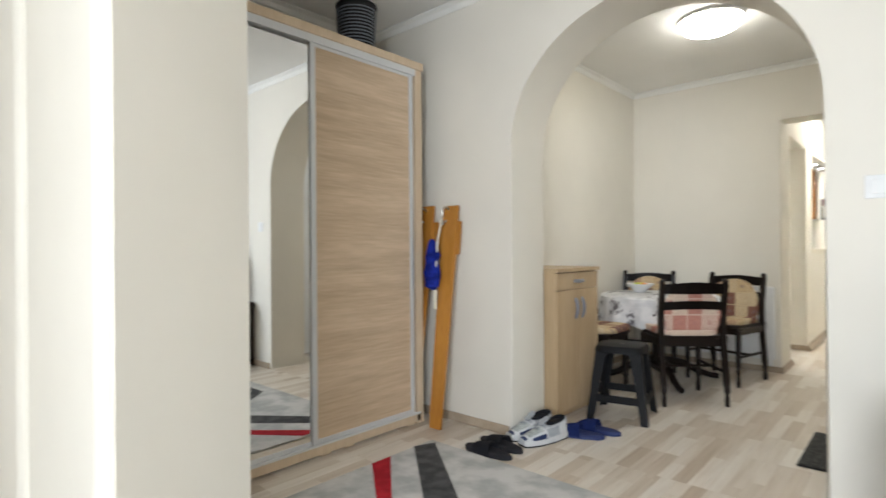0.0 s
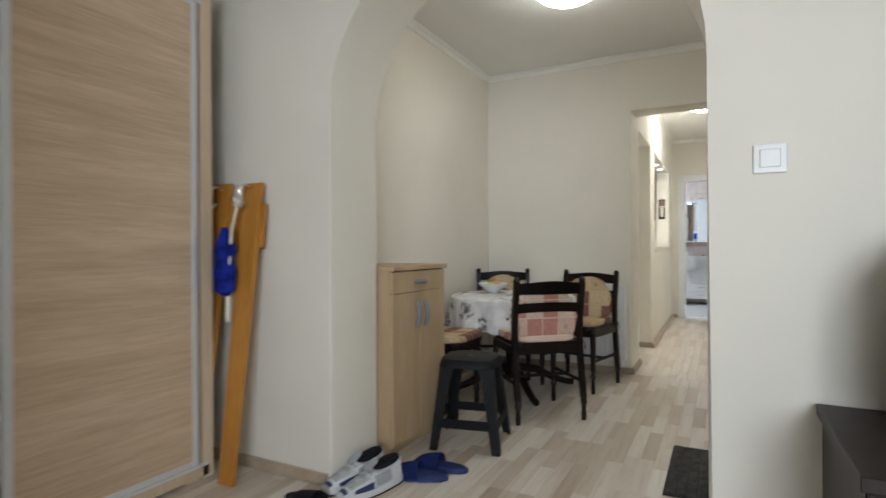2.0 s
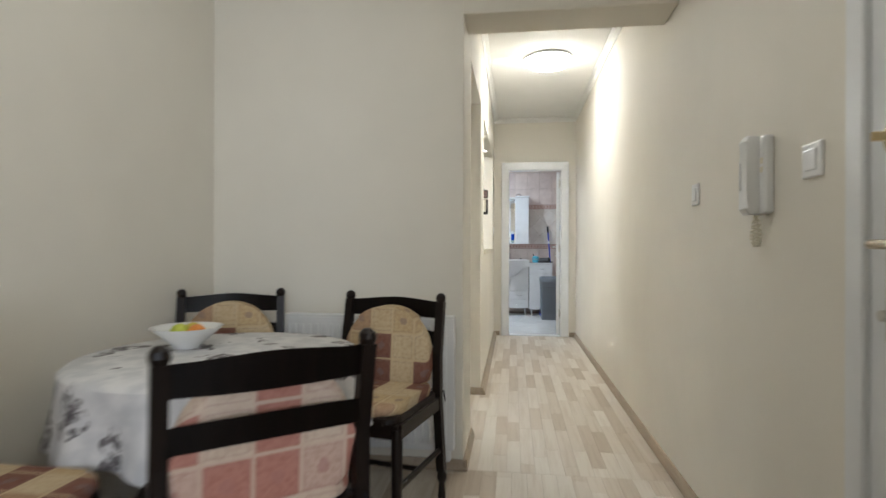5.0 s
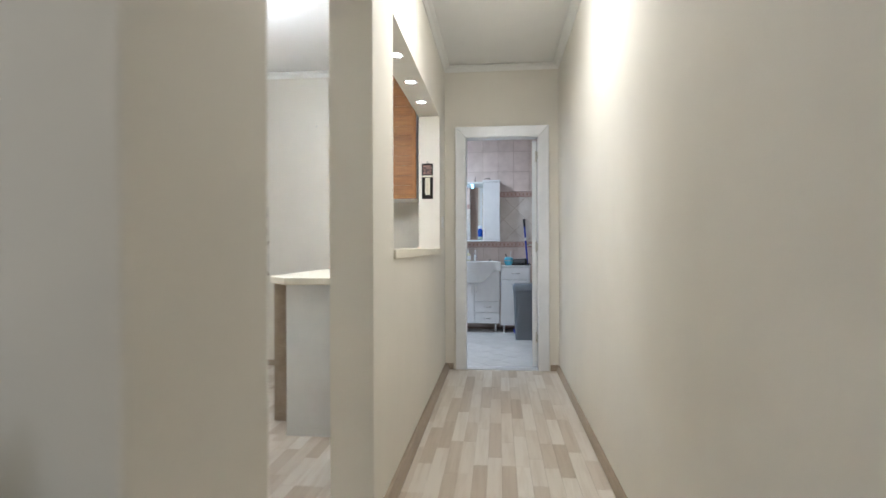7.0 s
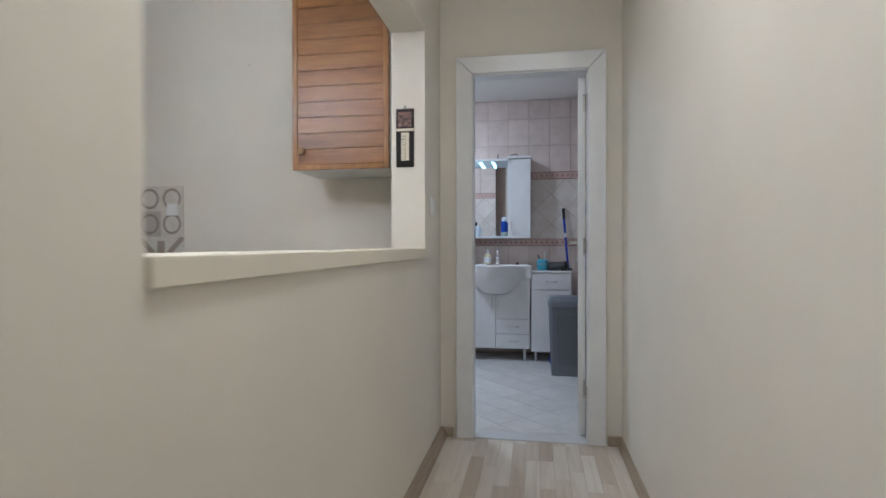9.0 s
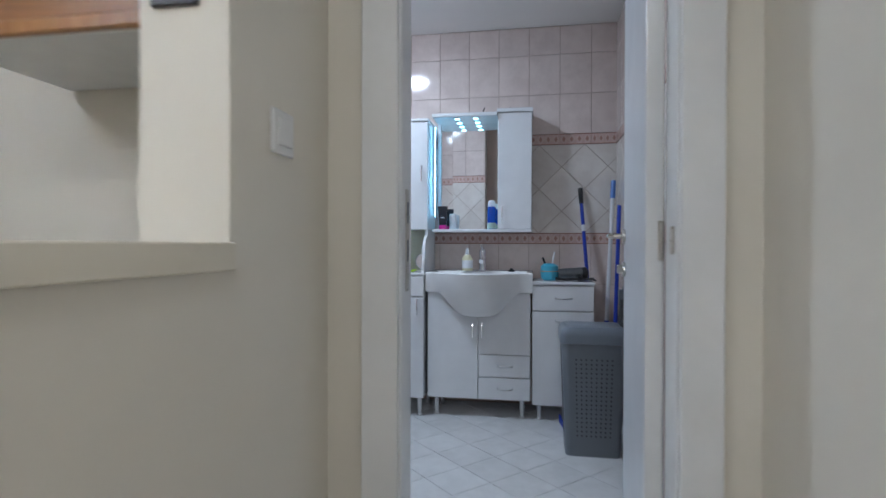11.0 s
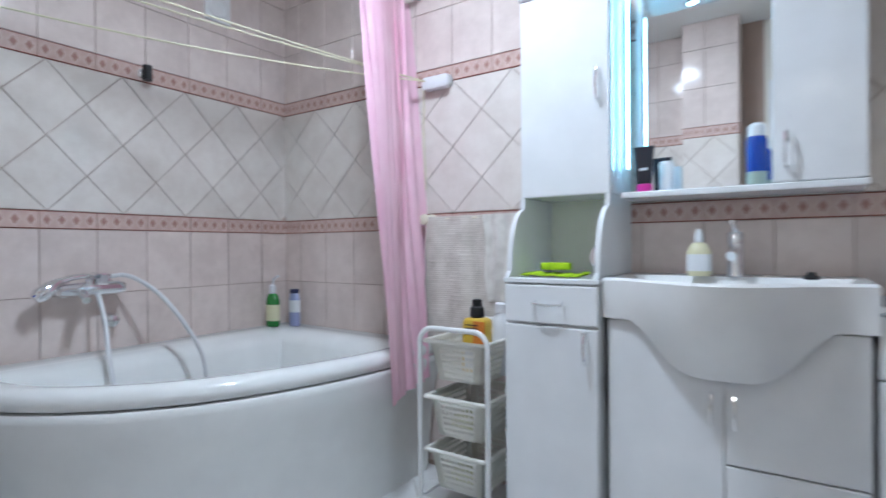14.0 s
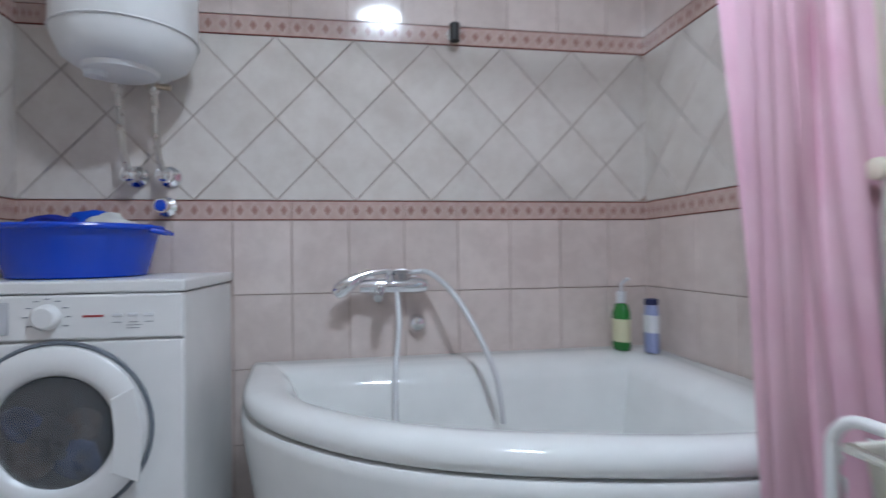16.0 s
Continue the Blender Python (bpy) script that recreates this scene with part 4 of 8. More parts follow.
TABLECLOTH = mat("printed_tablecloth", (0.62, 0.61, 0.62), 0.85, spec=0.2)
tv = coords(TABLECLOTH)
clump = noise_out(TABLECLOTH, tv, 6.5, 2)
petal = noise_out(TABLECLOTH, tv, 38, 4, 0.7)
mask = calc(TABLECLOTH, "MULTIPLY", calc(TABLECLOTH, "GREATER_THAN", clump, 0.57), calc(TABLECLOTH, "GREATER_THAN", petal, 0.47))
tone = ramp(TABLECLOTH, petal, [(0.47, (0.30, 0.28, 0.29)), (0.65, (0.10, 0.09, 0.095))])
base = ramp(TABLECLOTH, noise_out(TABLECLOTH, tv, 14, 3), [(0.4, (0.62, 0.62, 0.63)), (0.6, (0.76, 0.75, 0.75))])
link(TABLECLOTH, mixed(TABLECLOTH, mask, base, tone), bsdf(TABLECLOTH).inputs["Base Color"])
bump(TABLECLOTH, noise_out(TABLECLOTH, tv, 500, 2), 0.15, 0.0008)
tcl = thing("tablecloth", TX, TY, 0.666, "white and grey floral tablecloth hanging over the round table", "tablecloth")
bm = bmesh.new()
N = 96
rings = []
for j, (rr, zz) in enumerate(((0.02, 0.006), (0.2, 0.006), (TR - 0.005, 0.005), (TR + 0.012, -0.008), (TR + 0.018, -0.05), (TR + 0.022, -0.11), (TR + 0.03, -0.17), (TR + 0.035, -0.22))):
    ring = []
    for k in range(N):
        a = 2 * math.pi * k / N
        f = max(0.0, (j - 3) / 4)
        wob = f * (0.022 * math.sin(9 * a + 0.6) + 0.012 * math.sin(17 * a + 2.0))
        ring.append(bm.verts.new(((rr + wob) * math.cos(a), (rr + wob) * math.sin(a), zz + f * 0.02 * math.cos(4 * a + 0.9))))
    rings.append(ring)
for a, b2 in zip(rings, rings[1:]):
    for k in range(N):
        bm.faces.new((a[k], a[(k + 1) % N], b2[(k + 1) % N], b2[k]))
bm.faces.new(rings[0])
part("cloth", bm, TABLECLOTH, tcl, smooth=True)

bw = thing("bowl", -1.74, 4.35, 0.673, "white china bowl with fruit on the table", "bowl")
part("dish", lathe([(0.04, 0.0), (0.045, 0.008), (0.085, 0.045), (0.112, 0.068), (0.115, 0.072), (0.108, 0.071), (0.08, 0.05), (0.03, 0.014)], 36), CERAMIC, bw, smooth=True)
for i, (dx, dy, rr, col) in enumerate(((-0.02, -0.01, 0.032, (0.55, 0.60, 0.08)), (0.035, 0.0, 0.030, (0.72, 0.26, 0.05)), (0.0, 0.035, 0.031, (0.62, 0.50, 0.08)))):
    fm = plastic("fruit_skin_%d" % i, col, 0.4)
    part("fruit", lathe([(rr * math.cos(radians(q)), 0.05 + rr * math.sin(radians(q))) for q in range(-88, 89, 11)], 16, (dx, dy, 0)), fm, bw, "ripe fruit in the bowl", True)

sc = thing("shoe_cabinet", -1.62, 2.80, 0, "pale beech shoe cabinet with one drawer and two doors", "cabinet")
part("top_board", box(-0.40, 0.012, -0.002, 0.545, 0.895, 0.918, 0.002), BEECH, sc)
part("side_panel", box(-0.38, -0.018, 0.0, 0.018, 0.0, 0.895, 0.001), BEECH, sc)
part("side_panel", box(-0.38, -0.018, 0.515, 0.533, 0.0, 0.895, 0.001), BEECH, sc)
part("body", box(-0.38, -0.02, 0.018, 0.515, 0.05, 0.88), BEECH, sc)
part("plinth", box(-0.06, -0.04, 0.018, 0.515, 0.0, 0.05), BEECH, sc)
dr = part("drawer", box(-0.018, 0.0, 0.002, 0.531, 0.785, 0.889, 0.0015), BEECH, sc)
HANDLE = plastic("grey_bow_handle", (0.20, 0.205, 0.23), 0.35)


def bow_handle(p, q, out, parent, r0=0.006):
    pts = arc(p, q, out, 10)
    return part("handle", tube(pts, [r0 * 0.8] + [r0 * 1.3] * 9 + [r0 * 0.8], 8), HANDLE, parent, "grey bow handle", True)


bow_handle((0.0, 0.205, 0.835), (0.0, 0.325, 0.835), (0.02, 0, 0), dr, 0.009)
for a, b2, hy in ((0.002, 0.265, 0.225), (0.268, 0.531, 0.31)):
    d = part("door", box(-0.018, 0.0, a, b2, 0.052, 0.782, 0.0015), BEECH, sc)
    bow_handle((0.0, hy, 0.60), (0.0, hy, 0.73), (0.018, 0, 0), d, 0.009)

ps = thing("plastic_stool", -1.395, 3.20, 0, "stackable anthracite plastic stool in front of the shoe cabinet", "stool", rz=12)
part("seat", prism(rounded(-0.135, 0.135, -0.135, 0.135, 0.06, 6), 0.04, lambda a, b, d: (a * (1 + 0.12 * (0.04 - d) / 0.04), b * (1 + 0.12 * (0.04 - d) / 0.04), 0.405 + d), 0.012, 3), ANTHRACITE, ps, smooth=True)
part("centre_hole", lathe([(0.014, 0.4448), (0.014, 0.4456), (0.003, 0.4456)], 16), BLACK, ps)
for sx in (-1, 1):
    for sy in (-1, 1):
        bm = bmesh.new()
        rg = []
        for z, o, wd2 in ((0.0, 0.178, 0.042), (0.2, 0.155, 0.05), (0.36, 0.138, 0.062), (0.41, 0.132, 0.075)):
            rg.append([bm.verts.new((sx * (o - dx * wd2), sy * (o - dy * wd2), z)) for dx, dy in ((0, 0), (1, 0), (1, 0.25), (0.25, 0.25), (0.25, 1), (0, 1))])
        for a, b2 in zip(rg, rg[1:]):
            for k in range(6):
                bm.faces.new((a[k], a[(k + 1) % 6], b2[(k + 1) % 6], b2[k]))
        bm.faces.new(rg[0])
        bm.faces.new(list(reversed(rg[-1])))
        part("leg", bm, ANTHRACITE, ps)
for s2 in (-1, 1):
    part("stretcher", box(-0.13, 0.13, s2 * 0.158 - 0.007, s2 * 0.158 + 0.007, 0.11, 0.155, 0.003), ANTHRACITE, ps)
    part("stretcher", box(s2 * 0.158 - 0.007, s2 * 0.158 + 0.007, -0.13, 0.13, 0.11, 0.155, 0.003), ANTHRACITE, ps)

rd = thing("radiator", -0.905, 5.098, 0.12, "white steel panel radiator on the dining room wall", "radiator")
part("back_panel", box(-0.79, 0.0, -0.05, -0.03, 0.0, 0.58, 0.003), WHITE, rd)
part("top_grille", box(-0.79, 0.0, -0.10, -0.03, 0.58, 0.59, 0.002), WHITE, rd)
part("side_cover", box(-0.005, 0.003, -0.10, -0.03, 0.0, 0.58, 0.002), WHITE, rd)
fp = part("front_panel", box(-0.79, 0.0, -0.10, -0.09, 0.0, 0.58, 0.003), WHITE, rd)
for k in range(22):
    x = -0.77 + k * 0.0345
    part("fin", box(x, x + 0.018, -0.108, -0.099, 0.03, 0.55, 0.006, 2), WHITE, fp)
part("valve", lathe([(0.012, 0.0), (0.018, 0.01), (0.018, 0.05), (0.01, 0.06)], 14, (-0.03, -0.06, -0.06)), WHITE, rd)
for x in (-0.7, -0.1):
    part("bracket", box(x, x + 0.03, -0.03, 0.0, 0.08, 0.5, 0.002), WHITE, rd)

# ---- kitchen ----


def louvre_front(parent, name, plane, a0, a1, z0, z1, out, frame_mat, slat_mat, glass=False, knob_at=None, border=0.05):
    """A framed front. plane 'x': lies across y at x=out; plane 'y': lies across x at y=out."""
    def bx(u0, u1, v0, v1, d0, d1, bev=0.002):
        if plane == "x":
            return box(out + d0, out + d1, u0, u1, v0, v1, bev)
        return box(u0, u1, out - d1, out - d0, v0, v1, bev)
    d = part(name, bx(a0 + 0.0015, a0 + border, z0 + 0.0015, z1 - 0.0015, -0.018, 0.0), frame_mat, parent)
    part("frame_piece", bx(a1 - border, a1 - 0.0015, z0 + 0.0015, z1 - 0.0015, -0.018, 0.0), frame_mat, d)
    part("frame_piece", bx(a0 + border, a1 - border, z1 - border, z1 - 0.0015, -0.018, -0.0005), frame_mat, d)
    part("frame_piece", bx(a0 + border, a1 - border, z0 + 0.0015, z0 + border, -0.018, -0.0005), frame_mat, d)
    if not glass:
        n = max(4, round((z1 - z0 - 2 * border) / 0.075))
        h = (z1 - z0 - 2 * border) / n
        for k in range(n):
            part("slat", bx(a0 + border - 0.004, a1 - border + 0.004, z0 + border + k * h + 0.0006, z0 + border + (k + 1) * h - 0.0006, -0.016, -0.004, 0.0014), slat_mat, d)
    if knob_at:
        at = (out, knob_at[0], knob_at[1]) if plane == "x" else (knob_at[0], out, knob_at[1])
        sg = 1 if plane == "x" else -1
        part("knob", lathe([(0.008, 0.0), (0.009, sg * 0.012), (0.018, sg * 0.02), (0.017, sg * 0.028), (0.006, sg * 0.032)], 16, at, plane), OAK_Z, d, "turned wooden knob", True)
    return d


KITCHEN_WHITE = plastic("white_chipboard", (0.76, 0.76, 0.74), 0.4)
for i, (a, b2) in enumerate(((7.13, 7.71), (7.71, 8.31))):
    kc = thing("base_cabinet", -2.46, a, 0, "orange oak kitchen base cabinet with a slatted door", "kitchen cabinet", "kitchen base cabinets")
    part("body", box(-0.53, -0.019, 0.001, b2 - a - 0.001, 0.09, 0.795), KITCHEN_WHITE, kc)
    part("plinth", box(-0.08, -0.06, 0.0, b2 - a, 0.0, 0.09), WENGE, kc, "dark recessed plinth")
    louvre_front(kc, "door", "x", 0.0, b2 - a, 0.095, 0.79, 0.0, OAK_Z, OAK_X, False, ((b2 - a - 0.06, 0.70) if i == 0 else (0.08, 0.70)))
ov = thing("oven", -2.46, 6.53, 0, "built-in oven with black glass door below the worktop", "oven")
part("body", box(-0.53, -0.02, 0.002, 0.598, 0.09, 0.795), KITCHEN_WHITE, ov)
part("plinth", box(-0.08, -0.06, 0.0, 0.6, 0.0, 0.09), WENGE, ov)
part("door", box(-0.02, 0.0, 0.004, 0.596, 0.12, 0.66, 0.003), DARK_GLASS, ov, "black glass oven door")
part("control_panel", box(-0.02, 0.0, 0.004, 0.596, 0.67, 0.79, 0.003), STEEL, ov)
part("handle", tube([(0.0, 0.06, 0.62), (0.035, 0.06, 0.62), (0.035, 0.54, 0.62), (0.0, 0.54, 0.62)], 0.008, 8), STEEL, ov)
for k in range(4):
    part("dial", lathe([(0.018, 0.0), (0.016, 0.018), (0.005, 0.02)], 14, (0.0, 0.12 + k * 0.12, 0.73), "x"), BLACK, ov)
kc = thing("base_cabinet", -2.46, 5.75, 0, "orange oak kitchen base cabinet with a slatted door", "kitchen cabinet", "kitchen base cabinets")
part("body", box(-0.53, -0.019, 0.001, 0.779, 0.09, 0.795), KITCHEN_WHITE, kc)
part("plinth", box(-0.08, -0.06, 0.0, 0.78, 0.0, 0.09), WENGE, kc)
louvre_front(kc, "door", "x", 0.0, 0.78, 0.095, 0.79, 0.0, OAK_Z, OAK_X, False, (0.7, 0.70))
wt = thing("worktop", -2.99, 5.70, 0.797, "white laminate kitchen worktop over the base cabinets", "worktop")
part("board", box(0.0, 0.55, 0.0, 2.62, 0.0, 0.038, 0.008, 3), WORKTOP, wt)
wp = thing("white_appliance", -2.99, 8.335, 0, "narrow white freestanding appliance beside the worktop", "appliance")
part("body", box(0.0, 0.45, 0.0, 0.36, 0.02, 0.80, 0.006, 2), KITCHEN_WHITE, wp)
part("lid", box(0.0, 0.455, -0.002, 0.362, 0.804, 0.835, 0.006, 2), KITCHEN_WHITE, wp)
for y in (0.03, 0.30):
    for x in (0.03, 0.40):
        part("foot", lathe([(0.015, 0.0), (0.015, 0.022)], 10, (x, y, 0)), BLACK, wp)
sk = thing("kitchen_sink", -2.72, 7.72, 0.8355, "oval stainless steel sink set into the worktop", "sink")
part("bowl_rim", lathe([(0.20, 0.0), (0.215, 0.004), (0.20, 0.007), (0.18, 0.004), (0.165, 0.001), (0.02, 0.0008)], 40, (0, 0, 0), "z", (0.9, 1.9)), STEEL, sk, smooth=True)
tp = thing("kitchen_tap", -2.90, 7.84, 0.836, "chrome kitchen tap behind the sink", "tap")
part("body", lathe([(0.026, 0.0), (0.024, 0.04), (0.02, 0.05), (0.02, 0.14), (0.012, 0.155)], 16), CHROME, tp, smooth=True)
part("spout", tube([(0, 0, 0.11), (0.05, 0.01, 0.13), (0.2, 0.03, 0.135), (0.215, 0.03, 0.11)], 0.011, 10), CHROME, tp, smooth=True)
part("lever", tube([(0, 0, 0.15), (0.02, 0.0, 0.175), (0.09, 0.0, 0.19)], 0.008, 8), CHROME, tp, smooth=True)


def bottle(name, x, y, z, prof, body_mat, cap_mat, label, cap, group="", squash=(1, 1), band=None):
    t = thing(name, x, y, z, label, "bottle", group)
    part("body", lathe(prof, 20, (0, 0, 0), "z", squash), body_mat, t, smooth=True)
    part("cap", lathe(cap, 16), cap_mat, t, smooth=True)
    if band:
        z0, z1, r0, bm_ = band
        part("label", lathe([(r0, z0), (r0, z1)], 20, (0, 0, 0), "z", squash), bm_, t, "printed label")
    return t


GREEN_LIQ = plastic("bright_green_plastic", (0.20, 0.50, 0.02), 0.25)
PALE_GREEN = plastic("pale_green_plastic", (0.42, 0.62, 0.30), 0.3)
YELLOW = plastic("yellow_plastic", (0.75, 0.58, 0.03), 0.35)
TEALCAP = plastic("green_cap", (0.02, 0.30, 0.16), 0.35)
LABEL_PALE = plastic("pale_label", (0.70, 0.68, 0.45), 0.5)
bottle("dish_soap_bottle", -2.74, 8.04, 0.836, [(0.03, 0.0), (0.034, 0.01), (0.034, 0.11), (0.022, 0.17), (0.014, 0.215)], GREEN_LIQ, YELLOW, "bright green washing-up bottle with yellow cap on the worktop", [(0.014, 0.215), (0.013, 0.245), (0.006, 0.25)], squash=(0.7, 1.1), band=(0.05, 0.1, 0.0346, LABEL_PALE))
bottle("detergent_bottle", -2.74, 7.93, 0.836, [(0.025, 0.0), (0.027, 0.01), (0.027, 0.19), (0.018, 0.215), (0.013, 0.225)], PALE_GREEN, TEALCAP, "pale green bottle with dark green cap on the worktop", [(0.015, 0.225), (0.014, 0.25), (0.006, 0.255)])
cl = thing("kitchen_towel", -2.70, 8.42, 0.836, "crumpled white kitchen towel lying on the worktop", "towel")
random.seed(11)
bm = bmesh.new()
bmesh.ops.create_grid(bm, x_segments=14, y_segments=18, size=0.5)
for v in bm.verts:
    v.co = Vector((v.co.x * 0.30, v.co.y * 0.42, 0.012 + 0.025 * abs(noise.noise(Vector((v.co.x * 3, v.co.y * 4, 0.5))))))
bmesh.ops.solidify(bm, geom=bm.faces[:], thickness=0.006)
part("cloth", bm, fabric("white_towelling", (0.66, 0.66, 0.65), (0.55, 0.55, 0.54), 20), cl, smooth=True)
dk = thing("dish_rack", -2.80, 7.30, 0.836, "steel dish rack with white tub and utensils on the worktop", "dish rack")
part("tray", box(-0.1, 0.14, -0.15, 0.15, 0.0, 0.012, 0.004), STEEL, dk)
part("tub", box(-0.02, 0.12, 0.02, 0.15, 0.012, 0.075, 0.01, 2), KITCHEN_WHITE, dk, "white plastic tub")
for k in range(6):
    part("wire", tube([(-0.09, -0.13 + k * 0.05, 0.012), (-0.09, -0.13 + k * 0.05, 0.12), (0.12, -0.13 + k * 0.05, 0.10)], 0.003, 6), STEEL, dk)
part("utensil", tube([(0.03, 0.10, 0.05), (0.02, 0.19, 0.17)], 0.008, 8), BLACK, dk, "black handled utensil")
part("utensil", tube([(0.06, 0.06, 0.05), (0.05, 0.02, 0.2)], 0.008, 8), plastic("red_handle", (0.5, 0.03, 0.02), 0.4), dk, "red handled utensil")

for i, (a, b2, gl) in enumerate(((7.20, 7.56, False), (7.56, 7.92, True), (7.92, 8.26, False))):
    uc = thing("wall_cabinet", -2.66, a, 1.39, "orange oak wall cabinet with a glazed door and white shelves" if gl else "orange oak kitchen wall cabinet with a slatted door", "kitchen cabinet", "kitchen wall cabinets")
    wd3 = b2 - a
    part("side_panel", box(-0.32, -0.019, 0.0, 0.016, 0.0, 0.99), KITCHEN_WHITE, uc)
    part("side_panel", box(-0.32, -0.019, wd3 - 0.016, wd3, 0.0, 0.99), OAK_Z if i == 2 else KITCHEN_WHITE, uc)
    part("back_panel", box(-0.32, -0.312, 0.016, wd3 - 0.016, 0.0, 0.99), KITCHEN_WHITE, uc)
    for z in (0.0, 0.25, 0.48, 0.74, 0.974):
        part("shelf", box(-0.312, -0.03, 0.016, wd3 - 0.016, z, z + 0.016), KITCHEN_WHITE, uc)
    louvre_front(uc, "door", "x", 0.0, wd3, 0.0, 0.99, 0.0, OAK_Z, OAK_X, gl, (0.035, 0.07) if not gl and i == 2 else (wd3 - 0.035, 0.07) if i == 0 else (0.03, 0.07), 0.055)
    if gl:
        for j, (yy, zz, hh) in enumerate(((0.1, 0.266, 0.07), (0.16, 0.266, 0.05), (0.12, 0.016, 0.04), (0.22, 0.496, 0.1))):
            gm = [CERAMIC, LABEL_PALE, CERAMIC, PALE_GREEN][j]
            part("jar", lathe([(0.028, 0), (0.03, 0.01), (0.03, hh), (0.022, hh + 0.012)], 14, (-0.18, yy, zz)), gm, uc, "small jar on the shelf", True)
uc = thing("wall_cabinet", -1.56, 8.958, 1.40, "orange oak wall cabinet with a slatted door seen through the hatch", "kitchen cabinet", "kitchen wall cabinets")
part("body", box(0.0, 0.50, -0.32, 0.0, 0.0, 0.98, 0.002), KITCHEN_WHITE, uc)
louvre_front(uc, "door", "y", 0.0, 0.50, 0.0, 0.985, -0.338, OAK_Z, OAK_FACE, False, (0.06, 0.09), 0.028)

pn = thing("kitchen_counter", -1.04, 7.29, 0, "white kitchen counter with pale top under the serving hatch", "counter")
part("body", box(-0.53, 0.0, 0.0, 1.1, 0.0, 0.82, 0.002), KITCHEN_WHITE, pn)
part("top_board", prism([(-0.53, -0.03), (0.005, -0.03), (0.005, 1.12), (-0.69, 1.12), (-0.69, 0.16)], 0.038, lambda a, b, c: (a, b, 0.82 + c), 0.004, 2), SILL, pn)
part("support_panel", box(-0.70, -0.53, 0.235, 0.253, 0.0, 0.82, 0.001), SKIRT, pn, "brown-edged support panel")

ch = thing("chandelier", -1.95, 7.17, 2.53, "chrome five-arm chandelier with white glass flower shades, switched on", "chandelier")
part("canopy", lathe([(0.06, 0.0), (0.055, -0.03), (0.02, -0.04)], 24), CHROME, ch, smooth=True)
part("stem", tube([(0, 0, -0.03), (0, 0, -0.34)], 0.009, 10), CHROME, ch)
part("hub", lathe([(0.01, -0.33), (0.035, -0.35), (0.04, -0.38), (0.02, -0.41), (0.004, -0.42)], 20), CHROME, ch, smooth=True)
SHADE_GLOW = glow("shade_glass_glow", (0.97, 0.99, 1.0), CHANDELIER)
for k in range(5):
    a = radians(20 + 72 * k)
    ca, sa = math.cos(a), math.sin(a)
    arm = part("arm", tube([(r0 * ca, r0 * sa, z) for r0, z in ((0.02, -0.37), (0.09, -0.31), (0.15, -0.31), (0.19, -0.35), (0.20, -0.40))], 0.006, 8), CHROME, ch, smooth=True)
    bm = bmesh.new()
    rg = []
    for r0, z in ((0.016, -0.405), (0.036, -0.43), (0.046, -0.475), (0.053, -0.525), (0.060, -0.56)):
        rg.append([bm.verts.new(((0.20 + 0.02 * (z + 0.4) * -5) * ca + r0 * math.cos(q * math.pi / 10) * (1 + 0.06 * (q % 4 == 0)), (0.20 + 0.02 * (z + 0.4) * -5) * sa + r0 * math.sin(q * math.pi / 10) * (1 + 0.06 * (q % 4 == 0)), z - (0.012 if q % 4 == 2 and r0 > 0.055 else 0))) for q in range(20)])
    for u1, u2 in zip(rg, rg[1:]):
        for q in range(20):
            bm.faces.new((u1[q], u1[(q + 1) % 20], u2[(q + 1) % 20], u2[q]))
    bm.faces.new(rg[0])
    bmesh.ops.solidify(bm, geom=bm.faces[:], thickness=0.003)
    part("shade", bm, SHADE_GLOW, ch, "glowing white glass shade", True)

th = thing("thermometer", -0.96, 8.548, 1.39, "dark wooden wall thermometer with a hanging loop on the hatch jamb", "thermometer")
tbm = part("board", box(-0.045, 0.04, -0.008, 0.0, 0.0, 0.27, 0.003), DARKWOOD, th)
part("picture", box(-0.035, 0.03, -0.010, -0.008, 0.185, 0.255, 0.001), fabric("faded_print", (0.30, 0.18, 0.15), (0.08, 0.06, 0.06), 60), th)
part("ledge", box(-0.048, 0.043, -0.016, -0.008, 0.165, 0.178, 0.002), CREAM_PLASTIC, th)
part("scale", box(-0.02, 0.018, -0.0105, -0.008, 0.03, 0.16, 0.001), CREAM_PLASTIC, th, "pale scale")
for k in range(9):
    part("mark", box(-0.018, -0.004, -0.0112, -0.0104, 0.036 + k * 0.013, 0.038 + k * 0.013), BLACK, th)
part("glass_tube", tube([(0.002, -0.013, 0.035), (0.002, -0.013, 0.15)], 0.0025, 8), CHROME, th)
part("loop", tube([(-0.008, -0.004, 0.27), (-0.002, -0.004, 0.288), (0.004, -0.004, 0.27)], 0.002, 6), BLACK, th)
so = thing("wall_socket", -2.47, 8.957, 1.24, "white wall socket on the patterned splashback", "socket")
part("plate", box(-0.035, 0.035, -0.016, -0.004, -0.035, 0.035, 0.003, 2), WHITE, so)
part("insert", lathe([(0.02, 0), (0.02, -0.003), (0.014, -0.003)], 16, (0, -0.016, 0), "y"), WHITE, so)
nl = thing("wall_nail", -1.98, 8.958, 2.06, "small steel nail in the kitchen wall", "nail")
part("head", lathe([(0.006, 0), (0.006, -0.004), (0.002, -0.005)], 10, (0, 0, 0), "y"), STEEL, nl)

# ---- bathroom ----
TUBX, TUBY = BX0, BY1
TILE_FACE = 0.007


